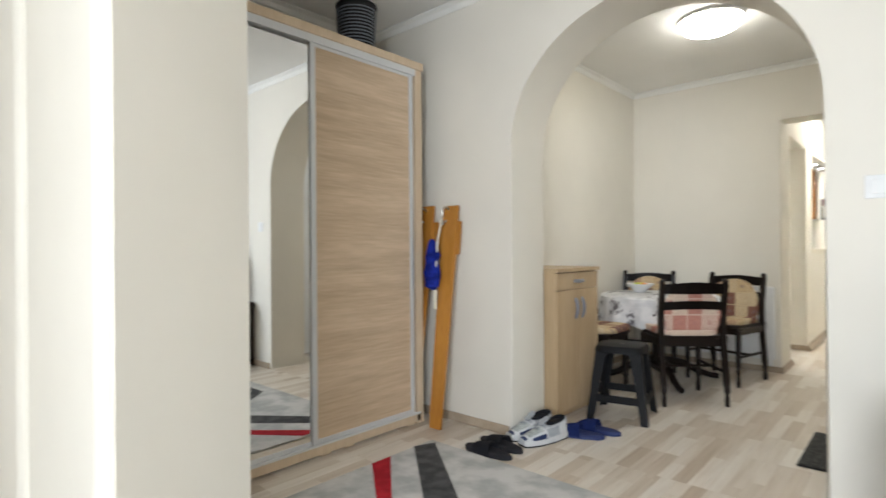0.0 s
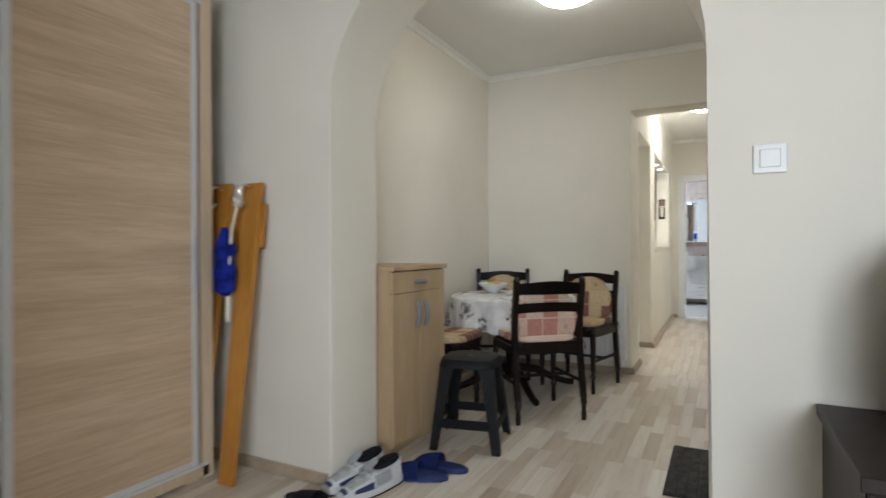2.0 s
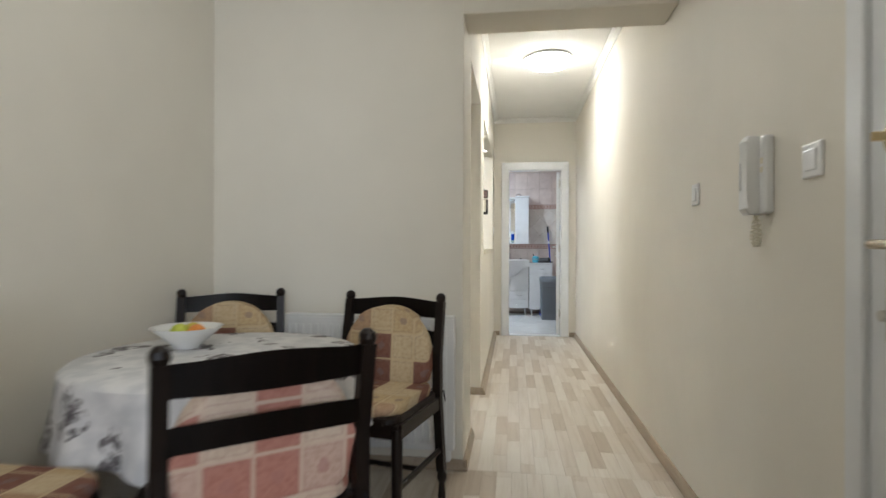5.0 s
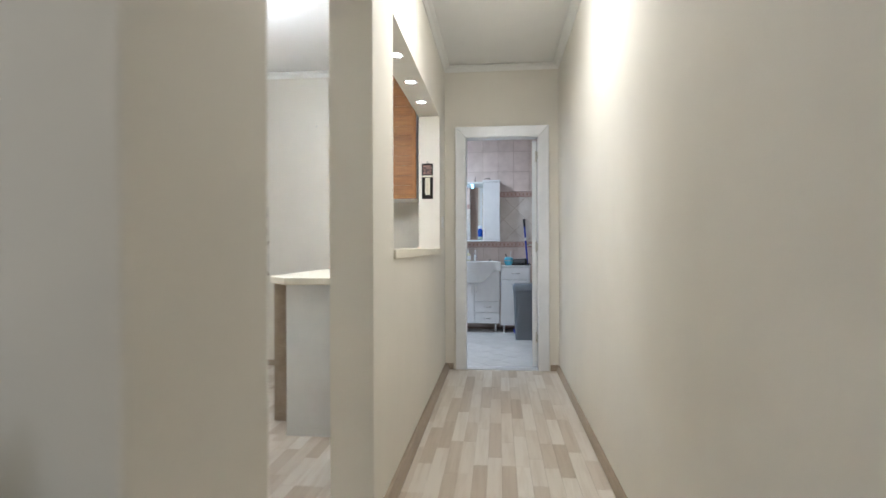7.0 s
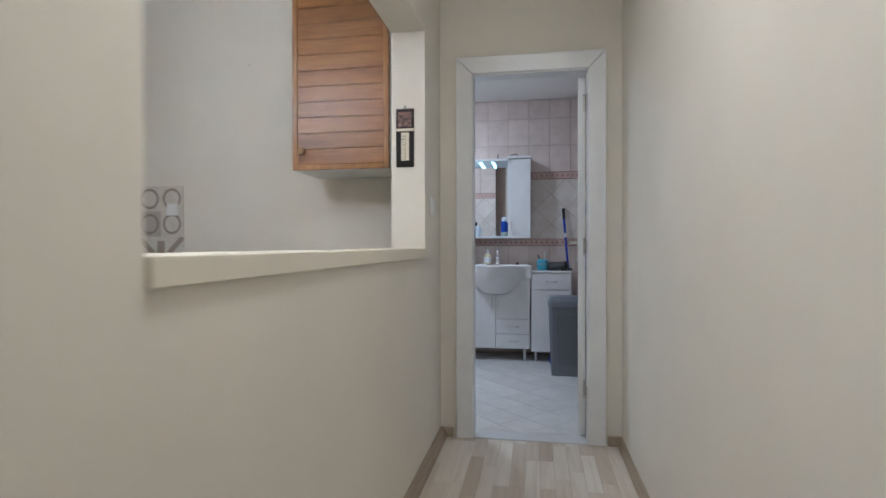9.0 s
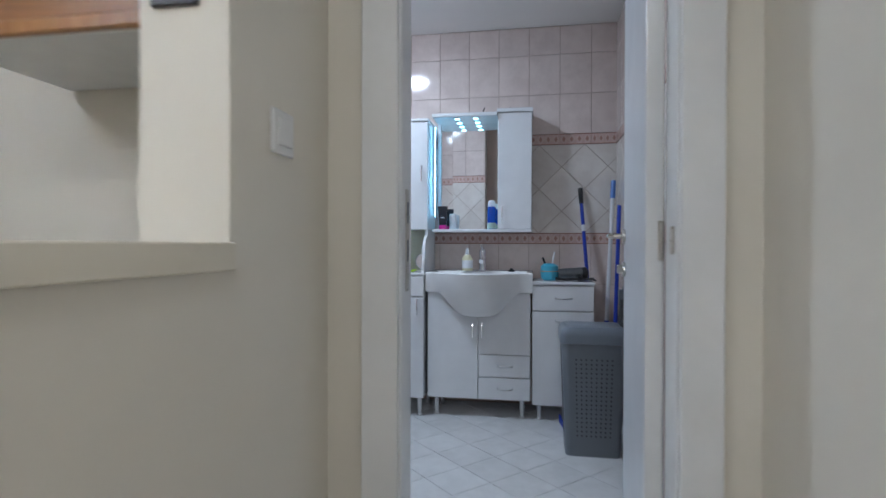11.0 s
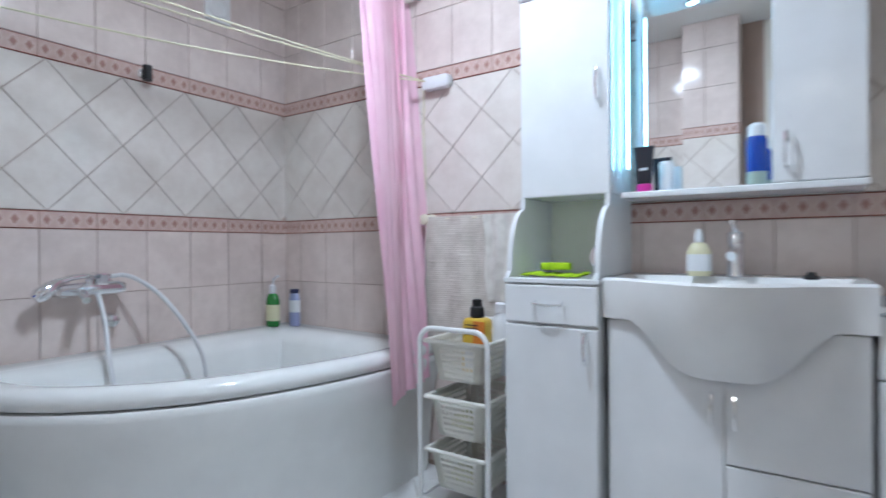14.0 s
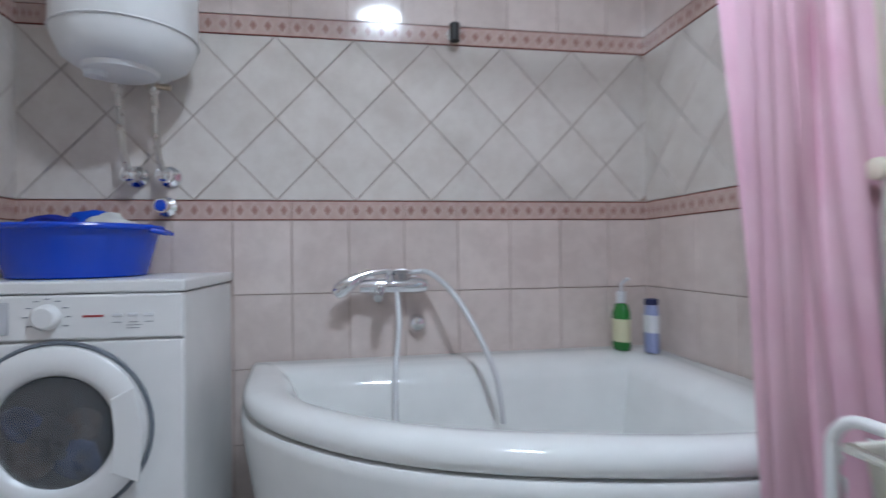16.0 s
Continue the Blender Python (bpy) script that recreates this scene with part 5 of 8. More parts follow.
def smooth_curve(pts, n=8):
    out = []
    P = [Vector((*p, 0)) for p in pts]
    P = [2 * P[0] - P[1]] + P + [2 * P[-1] - P[-2]]
    for i in range(1, len(P) - 2):
        for k in range(n):
            t = k / n
            a, b2, c, d = P[i - 1], P[i], P[i + 1], P[i + 2]
            q = 0.5 * ((2 * b2) + (c - a) * t + (2 * a - 5 * b2 + 4 * c - d) * t * t + (3 * b2 - a - 3 * c + d) * t ** 3)
            out.append((q.x, q.y))
    out.append((P[-2].x, P[-2].y))
    return out


# outline in metres from the corner (x to the east, y to the south)
tub_edge = smooth_curve([(0.99, 0.008), (1.01, 0.35), (0.96, 0.68), (0.855, 0.97), (0.68, 1.20), (0.42, 1.37), (0.008, 1.43)], 7)


def tub_ring(inset, z, wall_gap=0.008):
    """The front curve drawn inwards, closed along the two walls."""
    pts = []
    cx, cy = 0.45, 0.62
    for x, y in tub_edge:
        d = Vector((cx - x, cy - y))
        d = d.normalized() * inset
        pts.append((max(wall_gap, x + d.x), max(wall_gap, y + d.y)))
    pts.append((wall_gap, wall_gap))
    return [(TUBX + TILE_FACE + x, TUBY - TILE_FACE - y, z) for x, y in pts]


def skin(bm, rings, close_bottom=False):
    vs = [[bm.verts.new(p) for p in r0] for r0 in rings]
    n = len(vs[0])
    for a, b2 in zip(vs, vs[1:]):
        for k in range(n):
            bm.faces.new((a[k], a[(k + 1) % n], b2[(k + 1) % n], b2[k]))
    if close_bottom:
        bm.faces.new(vs[-1])
    return bm


tub = thing("bathtub", TUBX + 0.5, TUBY - 0.6, 0, "white acrylic corner bathtub with a curved front apron", "bathtub")


def local(rings):
    return [[(p[0] - TUBX - 0.5, p[1] - TUBY + 0.6, p[2]) for p in r0] for r0 in rings]


part("apron", skin(bmesh.new(), local([tub_ring(0.05, 0.0), tub_ring(0.045, 0.03), tub_ring(0.03, 0.25), tub_ring(0.006, 0.39), tub_ring(-0.004, 0.46), tub_ring(-0.003, 0.478), tub_ring(0.004, 0.487), tub_ring(0.05, 0.489)])), ACRYLIC, tub, "curved white apron", True)
rim = [tub_ring(0.05, 0.492), tub_ring(0.012, 0.494), tub_ring(0.004, 0.502), tub_ring(0.001, 0.517), tub_ring(0.006, 0.535), tub_ring(0.022, 0.547), tub_ring(0.06, 0.551), tub_ring(0.105, 0.546, 0.11), tub_ring(0.14, 0.527, 0.15), tub_ring(0.165, 0.485, 0.18), tub_ring(0.18, 0.39, 0.20), tub_ring(0.23, 0.22, 0.25), tub_ring(0.34, 0.15, 0.30)]
part("basin", skin(bmesh.new(), local(rim), True), ACRYLIC, tub, smooth=True)

mx = thing("bath_mixer", BX0 + TILE_FACE, 10.235, 0.795, "chrome wall mixer tap with hand shower and hose over the bathtub", "tap")
part("body", lathe([(0.012, -0.115), (0.024, -0.11), (0.027, -0.06), (0.027, 0.09), (0.022, 0.112), (0.01, 0.118)], 20, (0.06, 0, 0), "y"), CHROME, mx, smooth=True)
for y in (-0.075, 0.075):
    part("connector", lathe([(0.034, 0.0), (0.032, 0.01), (0.016, 0.016), (0.016, 0.05)], 18, (0, y, 0), "x"), CHROME, mx, smooth=True)
part("lever", tube([(0.065, -0.01, 0.015), (0.068, -0.01, 0.045), (0.10, -0.012, 0.052), (0.16, -0.02, 0.050)], [0.018, 0.016, 0.012, 0.009], 12), CHROME, mx, smooth=True)
part("cradle", box(0.04, 0.085, 0.005, 0.05, 0.012, 0.058, 0.006, 2), CHROME, mx, "chrome shower cradle")
part("spout", tube([(0.06, -0.04, -0.012), (0.11, -0.05, -0.018), (0.15, -0.055, -0.035)], [0.018, 0.017, 0.014], 12), CHROME, mx, smooth=True)
hs = part("hand_shower", tube([(0.065, 0.06, 0.045), (0.07, -0.03, 0.050), (0.075, -0.08, 0.044), (0.08, -0.12, 0.030)], [0.009, 0.010, 0.011, 0.013], 12), CHROME, mx, "chrome hand shower lying in the cradle", True)
part("rose", tube([(0.08, -0.112, 0.034), (0.085, -0.145, 0.012), (0.088, -0.178, -0.012), (0.088, -0.192, -0.024)], [0.016, 0.026, 0.029, 0.018], 16), CHROME, hs, smooth=True)
part("diverter", lathe([(0.032, 0.0), (0.030, 0.022), (0.022, 0.034), (0.006, 0.038)], 20, (0.0, 0.085, -0.135), "x"), CHROME, mx, smooth=True)
hose_a = smooth_curve([(0.06, 0.045), (0.12, 0.042), (0.19, -0.03), (0.25, -0.15), (0.29, -0.27), (0.305, -0.40)], 6)
part("hose", tube([(0.07 + 1.25 * max(0.0, a - 0.10), a, b) for a, b in hose_a], 0.0085, 10), ALU, mx, "ribbed silver shower hose", True)
hose_b = smooth_curve([(0.01, -0.02), (0.012, -0.12), (-0.005, -0.26), (-0.012, -0.42)], 6)
part("hose", tube([(0.085 + 0.5 * max(0.0, abs(b) - 0.02), a, b) for a, b in hose_b], 0.0085, 10), ALU, mx, "ribbed silver shower hose", True)

SHAMPOO = plastic("green_shampoo", (0.03, 0.20, 0.04), 0.25)
LAVENDER = plastic("lavender_bottle", (0.30, 0.34, 0.55), 0.3)
CLEARCAP = plastic("white_cap", (0.75, 0.76, 0.78), 0.3)
NAVYCAP = plastic("navy_cap", (0.02, 0.025, 0.08), 0.35)
sh_b = bottle("shampoo_bottle", -2.80, 11.05, 0.551, [(0.036, 0.0), (0.04, 0.01), (0.04, 0.13), (0.03, 0.158), (0.014, 0.168)], SHAMPOO, CLEARCAP, "green shampoo bottle with white cap on the tub rim", [(0.016, 0.165), (0.016, 0.205), (0.006, 0.21)], squash=(1.0, 0.7), band=(0.03, 0.11, 0.0405, LABEL_PALE))
bottle("lotion_bottle", -2.72, 11.12, 0.551, [(0.03, 0.0), (0.033, 0.01), (0.034, 0.12), (0.028, 0.16), (0.022, 0.165)], LAVENDER, NAVYCAP, "lavender lotion bottle with navy cap on the tub rim", [(0.024, 0.165), (0.023, 0.185), (0.01, 0.187)], squash=(1.0, 0.65), band=(0.07, 0.13, 0.0345, CLEARCAP))


part("pump", tube([(0.0, 0.0, 0.20), (0.004, 0.0, 0.235), (0.03, 0.012, 0.255)], 0.006, 8), CLEARCAP, sh_b, "white pump spout", True)


def small_handle(parent, p, q, out):
    part("handle", tube([p] + arc((p[0] + out[0], p[1] + out[1], p[2] + out[2]), (q[0] + out[0], q[1] + out[1], q[2] + out[2]), (out[0] * 0.4, out[1] * 0.4, out[2] * 0.4), 6) + [q], 0.0042, 8), CHROME, parent, "chrome bow handle", True)


def metal_leg(parent, x, y, h):
    part("leg", lathe([(0.018, 0.0), (0.018, 0.006), (0.010, 0.012), (0.012, 0.05), (0.014, h)], 14, (x, y, 0)), ALU, parent, "tapered metal leg", True)


WALLY = BY1 - TILE_FACE
# tall cabinet
FT = 10.83
tl = thing("tall_bathroom_cabinet", -1.375, FT, 0, "tall white bathroom cabinet with an open niche", "cabinet")
W = 0.30
part("lower_body", box(0.0, W, 0.018, WALLY - FT, 0.11, 0.83, 0.002), WHITE_GLOSS, tl)
d = part("door", box(0.001, W - 0.001, 0.0, 0.018, 0.11, 0.70, 0.004, 2), WHITE_GLOSS, tl)
small_handle(d, (W - 0.035, 0.0, 0.60), (W - 0.035, 0.0, 0.69), (0, -0.02, 0))
d = part("drawer", box(0.001, W - 0.001, 0.0, 0.018, 0.708, 0.825, 0.004, 2), WHITE_GLOSS, tl)
small_handle(d, (W / 2 - 0.045, 0.0, 0.775), (W / 2 + 0.045, 0.0, 0.775), (0, -0.02, -0.006))
part("niche_board", box(-0.005, W + 0.005, 0.0, WALLY - FT, 0.83, 0.846, 0.003), WHITE_GLOSS, tl)
side = [(0.0, 0.846)] + [(0.02 + 0.10 * (1 - math.cos(radians(a))) , 0.846 + 0.02 + 0.20 * math.sin(radians(a))) for a in range(0, 91, 10)] + [(0.12, 1.105), (WALLY - FT, 1.105), (WALLY - FT, 0.846)]
for x in (0.0, W - 0.016):
    part("side_panel", prism(side, 0.016, lambda a, b, c: (x + c, a, b), 0.002), WHITE_GLOSS, tl, "curved side of the niche")
# white back, tinted green for the light the lime cloth throws on it
part("niche_back", box(0.016, W - 0.016, WALLY - FT - 0.016, WALLY - FT, 0.846, 1.105), plastic("white_back_green_bounce", (0.76, 0.78, 0.70), 0.4), tl, "pale niche back")
part("upper_body", box(0.0, W, 0.14, WALLY - FT, 1.105, 1.765, 0.002), WHITE_GLOSS, tl)
part("top_board", box(-0.004, W + 0.004, 0.118, WALLY - FT, 1.765, 1.782, 0.003), WHITE_GLOSS, tl)
d = part("door", box(0.001, W - 0.001, 0.122, 0.14, 1.105, 1.76, 0.004, 2), WHITE_GLOSS, tl)
small_handle(d, (W - 0.035, 0.122, 1.40), (W - 0.035, 0.122, 1.49), (0, -0.02, 0))
for x in (0.03, W - 0.03):
    for y in (0.04, 0.30):
        metal_leg(tl, x, y, 0.11)
sp = thing("cleaning_cloth", -1.25, 10.94, 0.8465, "bright green cloth folded in the cabinet niche", "cloth")
bm = bmesh.new()
bmesh.ops.create_grid(bm, x_segments=12, y_segments=8, size=0.5)
for v in bm.verts:
    v.co = Vector((v.co.x * 0.19, v.co.y * 0.11, 0.006 + 0.012 * abs(noise.noise(Vector((v.co.x * 4, v.co.y * 5, 1.5))))))
bmesh.ops.solidify(bm, geom=bm.faces[:], thickness=0.005)
LIME = fabric("lime_microfibre", (0.42, 0.62, 0.02), (0.34, 0.52, 0.02), 30)
part("cloth", bm, LIME, sp, smooth=True)
sg = thing("sponge", -1.25, 10.95, 0.868, "green kitchen sponge on the folded cloth", "sponge")
part("pad", prism(rounded(-0.05, 0.05, -0.03, 0.03, 0.025, 5), 0.022, XY, 0.006, 2), LIME, sg, smooth=True)
sm = thing("shaving_mirror", -1.125, 11.05, 0.8465, "small round make-up mirror standing in the niche", "mirror")
part("glass", lathe([(0.042, 0.0), (0.042, -0.004), (0.002, -0.0042)], 28, (0, 0, 0.062), "y"), MIRROR, sm)
part("rim", tube([(0.044 * math.cos(k * math.pi / 14), 0.0, 0.062 + 0.044 * math.sin(k * math.pi / 14)) for k in range(28)], 0.004, 8, True), CHROME, sm, smooth=True)
part("foot", tube([(-0.03, -0.01, 0.004), (0.0, 0.015, 0.02), (0.03, -0.01, 0.004)], 0.004, 8), CHROME, sm)

# vanity unit with ceramic basin
VX0, VX1, VY = -1.06, -0.455, 10.87
VW = VX1 - VX0
va = thing("vanity_unit", VX0, VY, 0, "white gloss vanity unit with a wavy front edge and drawers", "vanity")
part("body", box(0.0, VW, 0.018, WALLY - VY, 0.11, 0.70, 0.002), WHITE_GLOSS, va)
part("apron_board", box(0.002, VW - 0.002, 0.004, 0.022, 0.55, 0.79, 0.002), WHITE_GLOSS, va)


def wave(u):
    """Height of the fronts' upper edge at the width share u."""
    q = min(1.0, max(0.0, abs(u - 0.5) - 0.04) / 0.35)
    return 0.59 + 0.14 * (0.5 - 0.5 * math.cos(math.pi * q ** 1.55))


mid = 0.50
lpts = [(0.002, 0.11), (VW * mid - 0.002, 0.11)] + [(VW * (mid - k * mid / 14) - 0.002 * (k == 0), wave(mid - k * mid / 14)) for k in range(14)] + [(0.002, wave(0))]
dl1 = part("door", prism(lpts, 0.018, lambda a, b, c: (a, c, b), 0.003, 2), WHITE_GLOSS, va)
small_handle(dl1, (VW * mid - 0.03, 0.0, 0.475), (VW * mid - 0.03, 0.0, 0.555), (0, -0.02, 0))
rpts = [(VW * mid + 0.002, 0.375), (VW - 0.002, 0.375)] + [(VW * (1 - k * (1 - mid) / 14) - 0.002 * (k == 0), wave(1 - k * (1 - mid) / 14)) for k in range(14)] + [(VW * mid + 0.002, wave(mid))]
dr1 = part("door", prism(rpts, 0.018, lambda a, b, c: (a, c, b), 0.003, 2), WHITE_GLOSS, va)
small_handle(dr1, (VW * mid + 0.025, 0.0, 0.475), (VW * mid + 0.025, 0.0, 0.555), (0, -0.02, 0))
for z0, z1 in ((0.11, 0.237), (0.242, 0.37)):
    d = part("drawer", box(VW * mid + 0.002, VW - 0.002, 0.0, 0.018, z0, z1, 0.004, 2), WHITE_GLOSS, va)
    small_handle(d, (VW * 0.69, 0.0, (z0 + z1) / 2 + 0.01), (VW * 0.83, 0.0, (z0 + z1) / 2 + 0.01), (0, -0.02, -0.006))
for x in (0.05, VW - 0.05):
    for y in (0.05, 0.25):
        metal_leg(va, x, y, 0.11)

wb = thing("washbasin", (VX0 + VX1) / 2, VY, 0.0, "white ceramic washbasin with a bulging front on the vanity", "washbasin")
hw = VW / 2 + 0.012


def basin_ring(k, z, lift=0.0):
    """Plan outline of the basin: straight back and sides, bowed front, scaled by k."""
    pts = [(-hw * k, (WALLY - VY)), (-hw * k, 0.0 + 0.02 * (1 - k))]
    n = 24
    for i in range(n + 1):
        u = -1 + 2 * i / n
        bow = 0.5 + 0.5 * math.cos(math.pi * u)
        pts.append((u * hw * k, -0.012 - 0.155 * bow * (k if lift == 0 else 1) + lift))
    pts += [(hw * k, 0.0 + 0.02 * (1 - k)), (hw * k, WALLY - VY)]
    return pts


bm = bmesh.new()
under = []
n = 24
for f, z0 in ((0.0, 0.0), (0.35, 0.4), (0.7, 0.75), (1.0, 1.0)):
    ring = []
    for (x, y) in basin_ring(1.0, 0):
        u = x / hw
        low = wave(0.5 + 0.5 * u) + 0.006
        zz = low + (0.845 - low) * f
        back = 0.0 if y > 0.02 else (1 - f) ** 1.6 * (-(y) - 0.012) * 0.85
        ring.append((x, y + back, zz))
    under.append(ring)
top_in = []
for (x, y) in basin_ring(1.0, 0):
    top_in.append((x * 0.985, (y + 0.006) if y < 0.1 else y, 0.852))
under.append(top_in)
under.append([(x * 0.90, max(y + 0.035, -1) if y < 0.1 else y - 0.10, 0.850) for (x, y) in basin_ring(1.0, 0)])
under.append([(x * 0.78, y + 0.06 if y < 0.1 else y - 0.13, 0.815) for (x, y) in basin_ring(1.0, 0)])
under.append([(x * 0.40, y * 0.4 + 0.06 if y < 0.1 else y - 0.18, 0.755) for (x, y) in basin_ring(1.0, 0)])
skin(bm, under, True)
part("basin", bm, CERAMIC, wb, smooth=True)
part("overflow", lathe([(0.011, 0.0), (0.011, -0.003), (0.006, -0.003)], 14, (0.0, 0.165, 0.822), "y"), CHROME, wb)
ft = thing("basin_tap", (VX0 + VX1) / 2 + 0.005, 11.10, 0.852, "chrome single-lever tap on the washbasin", "tap")
part("body", lathe([(0.027, 0.0), (0.024, 0.01), (0.021, 0.09), (0.023, 0.12), (0.018, 0.13)], 18), CHROME, ft, smooth=True)
part("spout", tube([(0, 0, 0.07), (0, -0.06, 0.075), (0, -0.11, 0.06)], 0.014, 12), CHROME, ft, smooth=True)
part("lever", tube([(0, 0.0, 0.125), (0, -0.02, 0.145), (0, -0.10, 0.155)], [0.012, 0.011, 0.007], 10), CHROME, ft, smooth=True)
SOAP = plastic("cream_soap_liquid", (0.68, 0.64, 0.42), 0.3)
bottle("soap_dispenser", -0.845, 11.06, 0.852, [(0.03, 0.0), (0.034, 0.01), (0.034, 0.07), (0.022, 0.095), (0.012, 0.10)], SOAP, CLEARCAP, "pale soap pump bottle on the washbasin", [(0.012, 0.10), (0.011, 0.125), (0.006, 0.14)], squash=(1.0, 0.7), band=(0.015, 0.065, 0.0345, CLEARCAP))
pg = thing("basin_plug", -0.57, 11.01, 0.8515, "small black rubber basin plug", "plug")
part("disc", lathe([(0.018, 0.0), (0.02, 0.006), (0.012, 0.012), (0.006, 0.02)], 16), BLACK, pg, smooth=True)

# small cabinet with drawer
sm2 = thing("bathroom_base_cabinet", -0.445, 10.87, 0, "low white bathroom cabinet with one drawer and one door", "cabinet")
SW_ = 0.345
part("body", box(0.0, SW_, 0.018, WALLY - 10.87, 0.09, 0.785, 0.002), WHITE_GLOSS, sm2)
part("top_board", box(-0.004, SW_ + 0.004, -0.006, WALLY - 10.87, 0.785, 0.802, 0.003), WHITE_GLOSS, sm2)
d = part("drawer", box(0.001, SW_ - 0.001, 0.0, 0.018, 0.635, 0.78, 0.004, 2), WHITE_GLOSS, sm2)
small_handle(d, (0.13, 0.0, 0.715), (0.22, 0.0, 0.715), (0, -0.02, -0.006))
d = part("door", box(0.001, SW_ - 0.001, 0.0, 0.018, 0.09, 0.63, 0.004, 2), WHITE_GLOSS, sm2)
small_handle(d, (0.13, 0.0, 0.585), (0.22, 0.0, 0.585), (0, -0.02, -0.006))
for x in (0.04, SW_ - 0.04):
    for y in (0.04, 0.27):
        metal_leg(sm2, x, y, 0.09)
AQUA = plastic("aqua_plastic", (0.08, 0.42, 0.58), 0.3)
cp = thing("toothbrush_cup", -0.345, 11.01, 0.802, "round aqua toothbrush cup with brushes on the cabinet", "cup")
part("cup", lathe([(0.035, 0.0), (0.05, 0.015), (0.055, 0.05), (0.05, 0.085), (0.03, 0.10), (0.025, 0.10), (0.02, 0.04)], 24), AQUA, cp, smooth=True)
part("ring", tube([(0.0555 * math.cos(k * math.pi / 12), 0.0555 * math.sin(k * math.pi / 12), 0.055) for k in range(24)], 0.002, 6, True), plastic("orange_ring", (0.6, 0.2, 0.05), 0.4), cp)
part("toothbrush", tube([(0.01, 0, 0.05), (0.025, 0, 0.15), (0.03, 0, 0.17)], 0.005, 8), CLEARCAP, cp, "white and blue toothbrush")
part("toothbrush", tube([(-0.01, 0, 0.05), (-0.035, 0, 0.125), (-0.042, 0, 0.135)], 0.006, 8), BLACK, cp, "dark toothbrush")
hd = thing("hair_dryer", -0.205, 11.00, 0.802, "silver and black hair dryer with a tangled cord on the cabinet", "hair dryer", rz=8)
part("barrel", lathe([(0.028, -0.09), (0.033, -0.06), (0.036, 0.0), (0.04, 0.05), (0.03, 0.065)], 20, (0, 0, 0.04), "x"), GREY_METAL, hd, "dark silver barrel", True)
part("nozzle", lathe([(0.04, 0.045), (0.041, 0.07), (0.03, 0.08)], 20, (0, 0, 0.04), "x"), BLACK, hd, smooth=True)
part("grip", tube([(0.03, 0, 0.03), (0.02, -0.06, 0.02), (0.01, -0.11, 0.016)], [0.02, 0.017, 0.015], 10), BLACK, hd, smooth=True)
part("cord", tube([(0.01 + 0.11 * math.sin(k * 0.55) - 0.02, -0.09 + 0.035 * math.cos(k * 0.83), 0.008 + 0.006 * (k % 3)) for k in range(22)], 0.004, 6), BLACK, hd, "black cord", True)

# mirror cabinet
MX, MY = -1.05, 11.00
mc = thing("mirror_cabinet", MX, MY, 1.09, "white bathroom mirror cabinet with a lit canopy and a shelf", "mirror cabinet")
part("shelf", box(-0.004, 0.602, -0.006, WALLY - MY, 0.0, 0.018, 0.003), WHITE_GLOSS, mc)
part("mirror_glass", box(0.022, 0.392, WALLY - MY - 0.012, WALLY - MY - 0.004, 0.018, 0.70), MIRROR, mc, "mirror")
part("back_board", box(0.0, 0.395, WALLY - MY - 0.004, WALLY - MY, 0.018, 0.72), WHITE_GLOSS, mc)
part("side_panel", box(0.0, 0.02, WALLY - MY - 0.03, WALLY - MY - 0.004, 0.018, 0.70, 0.002), WHITE_GLOSS, mc)
part("canopy", box(-0.004, 0.395, -0.03, WALLY - MY, 0.70, 0.722, 0.003), WHITE_GLOSS, mc, "canopy with lamps")
part("top_board", box(0.39, 0.606, -0.012, WALLY - MY, 0.722, 0.745, 0.003), WHITE_GLOSS, mc)
part("cabinet_body", box(0.395, 0.60, 0.018, WALLY - MY, 0.018, 0.722, 0.002), WHITE_GLOSS, mc)
d = part("door", box(0.396, 0.599, 0.0, 0.018, 0.02, 0.72, 0.004, 2), WHITE_GLOSS, mc)
small_handle(d, (0.425, 0.0, 0.06), (0.425, 0.0, 0.15), (0, -0.02, 0))
LED = glow("led_glow", (0.30, 0.75, 1.0), MIRROR_LED)
for x in (0.145, 0.26):
    for y in (-0.04 + 0.06, 0.13):
        rg2 = part("lamp_ring", lathe([(0.024, 0.70), (0.024, 0.696), (0.018, 0.695), (0.016, 0.699)], 20, (x, y, 0)), CHROME, mc, "chrome lamp ring", True)
        part("lamp", lathe([(0.0175, 0.6985), (0.012, 0.692), (0.002, 0.69)], 18, (x, y, 0)), LED, rg2, "glowing blue-white lamp")
# added emitter: gives the tall cabinet's side its blue light from the canopy lamps
part("side_glow", box(-0.0025, 0.0, 0.06, 0.075, 0.10, 0.66), LED, mc, "added glowing strip for the blue light on the tall cabinet's side")
part("cable", tube([(0.30, WALLY - MY - 0.01, 0.72), (0.29, WALLY - MY - 0.012, 0.78), (0.30, WALLY - MY - 0.01, 0.80)], 0.004, 6), BLACK, mc)
part("cable", tube([(0.40, WALLY - MY - 0.01, 0.745), (0.42, WALLY - MY - 0.02, 0.785), (0.47, WALLY - MY - 0.02, 0.79), (0.49, WALLY - MY - 0.01, 0.745)], 0.004, 6), BLACK, mc)
CANBLUE = plastic("blue_can", (0.01, 0.06, 0.38), 0.25)
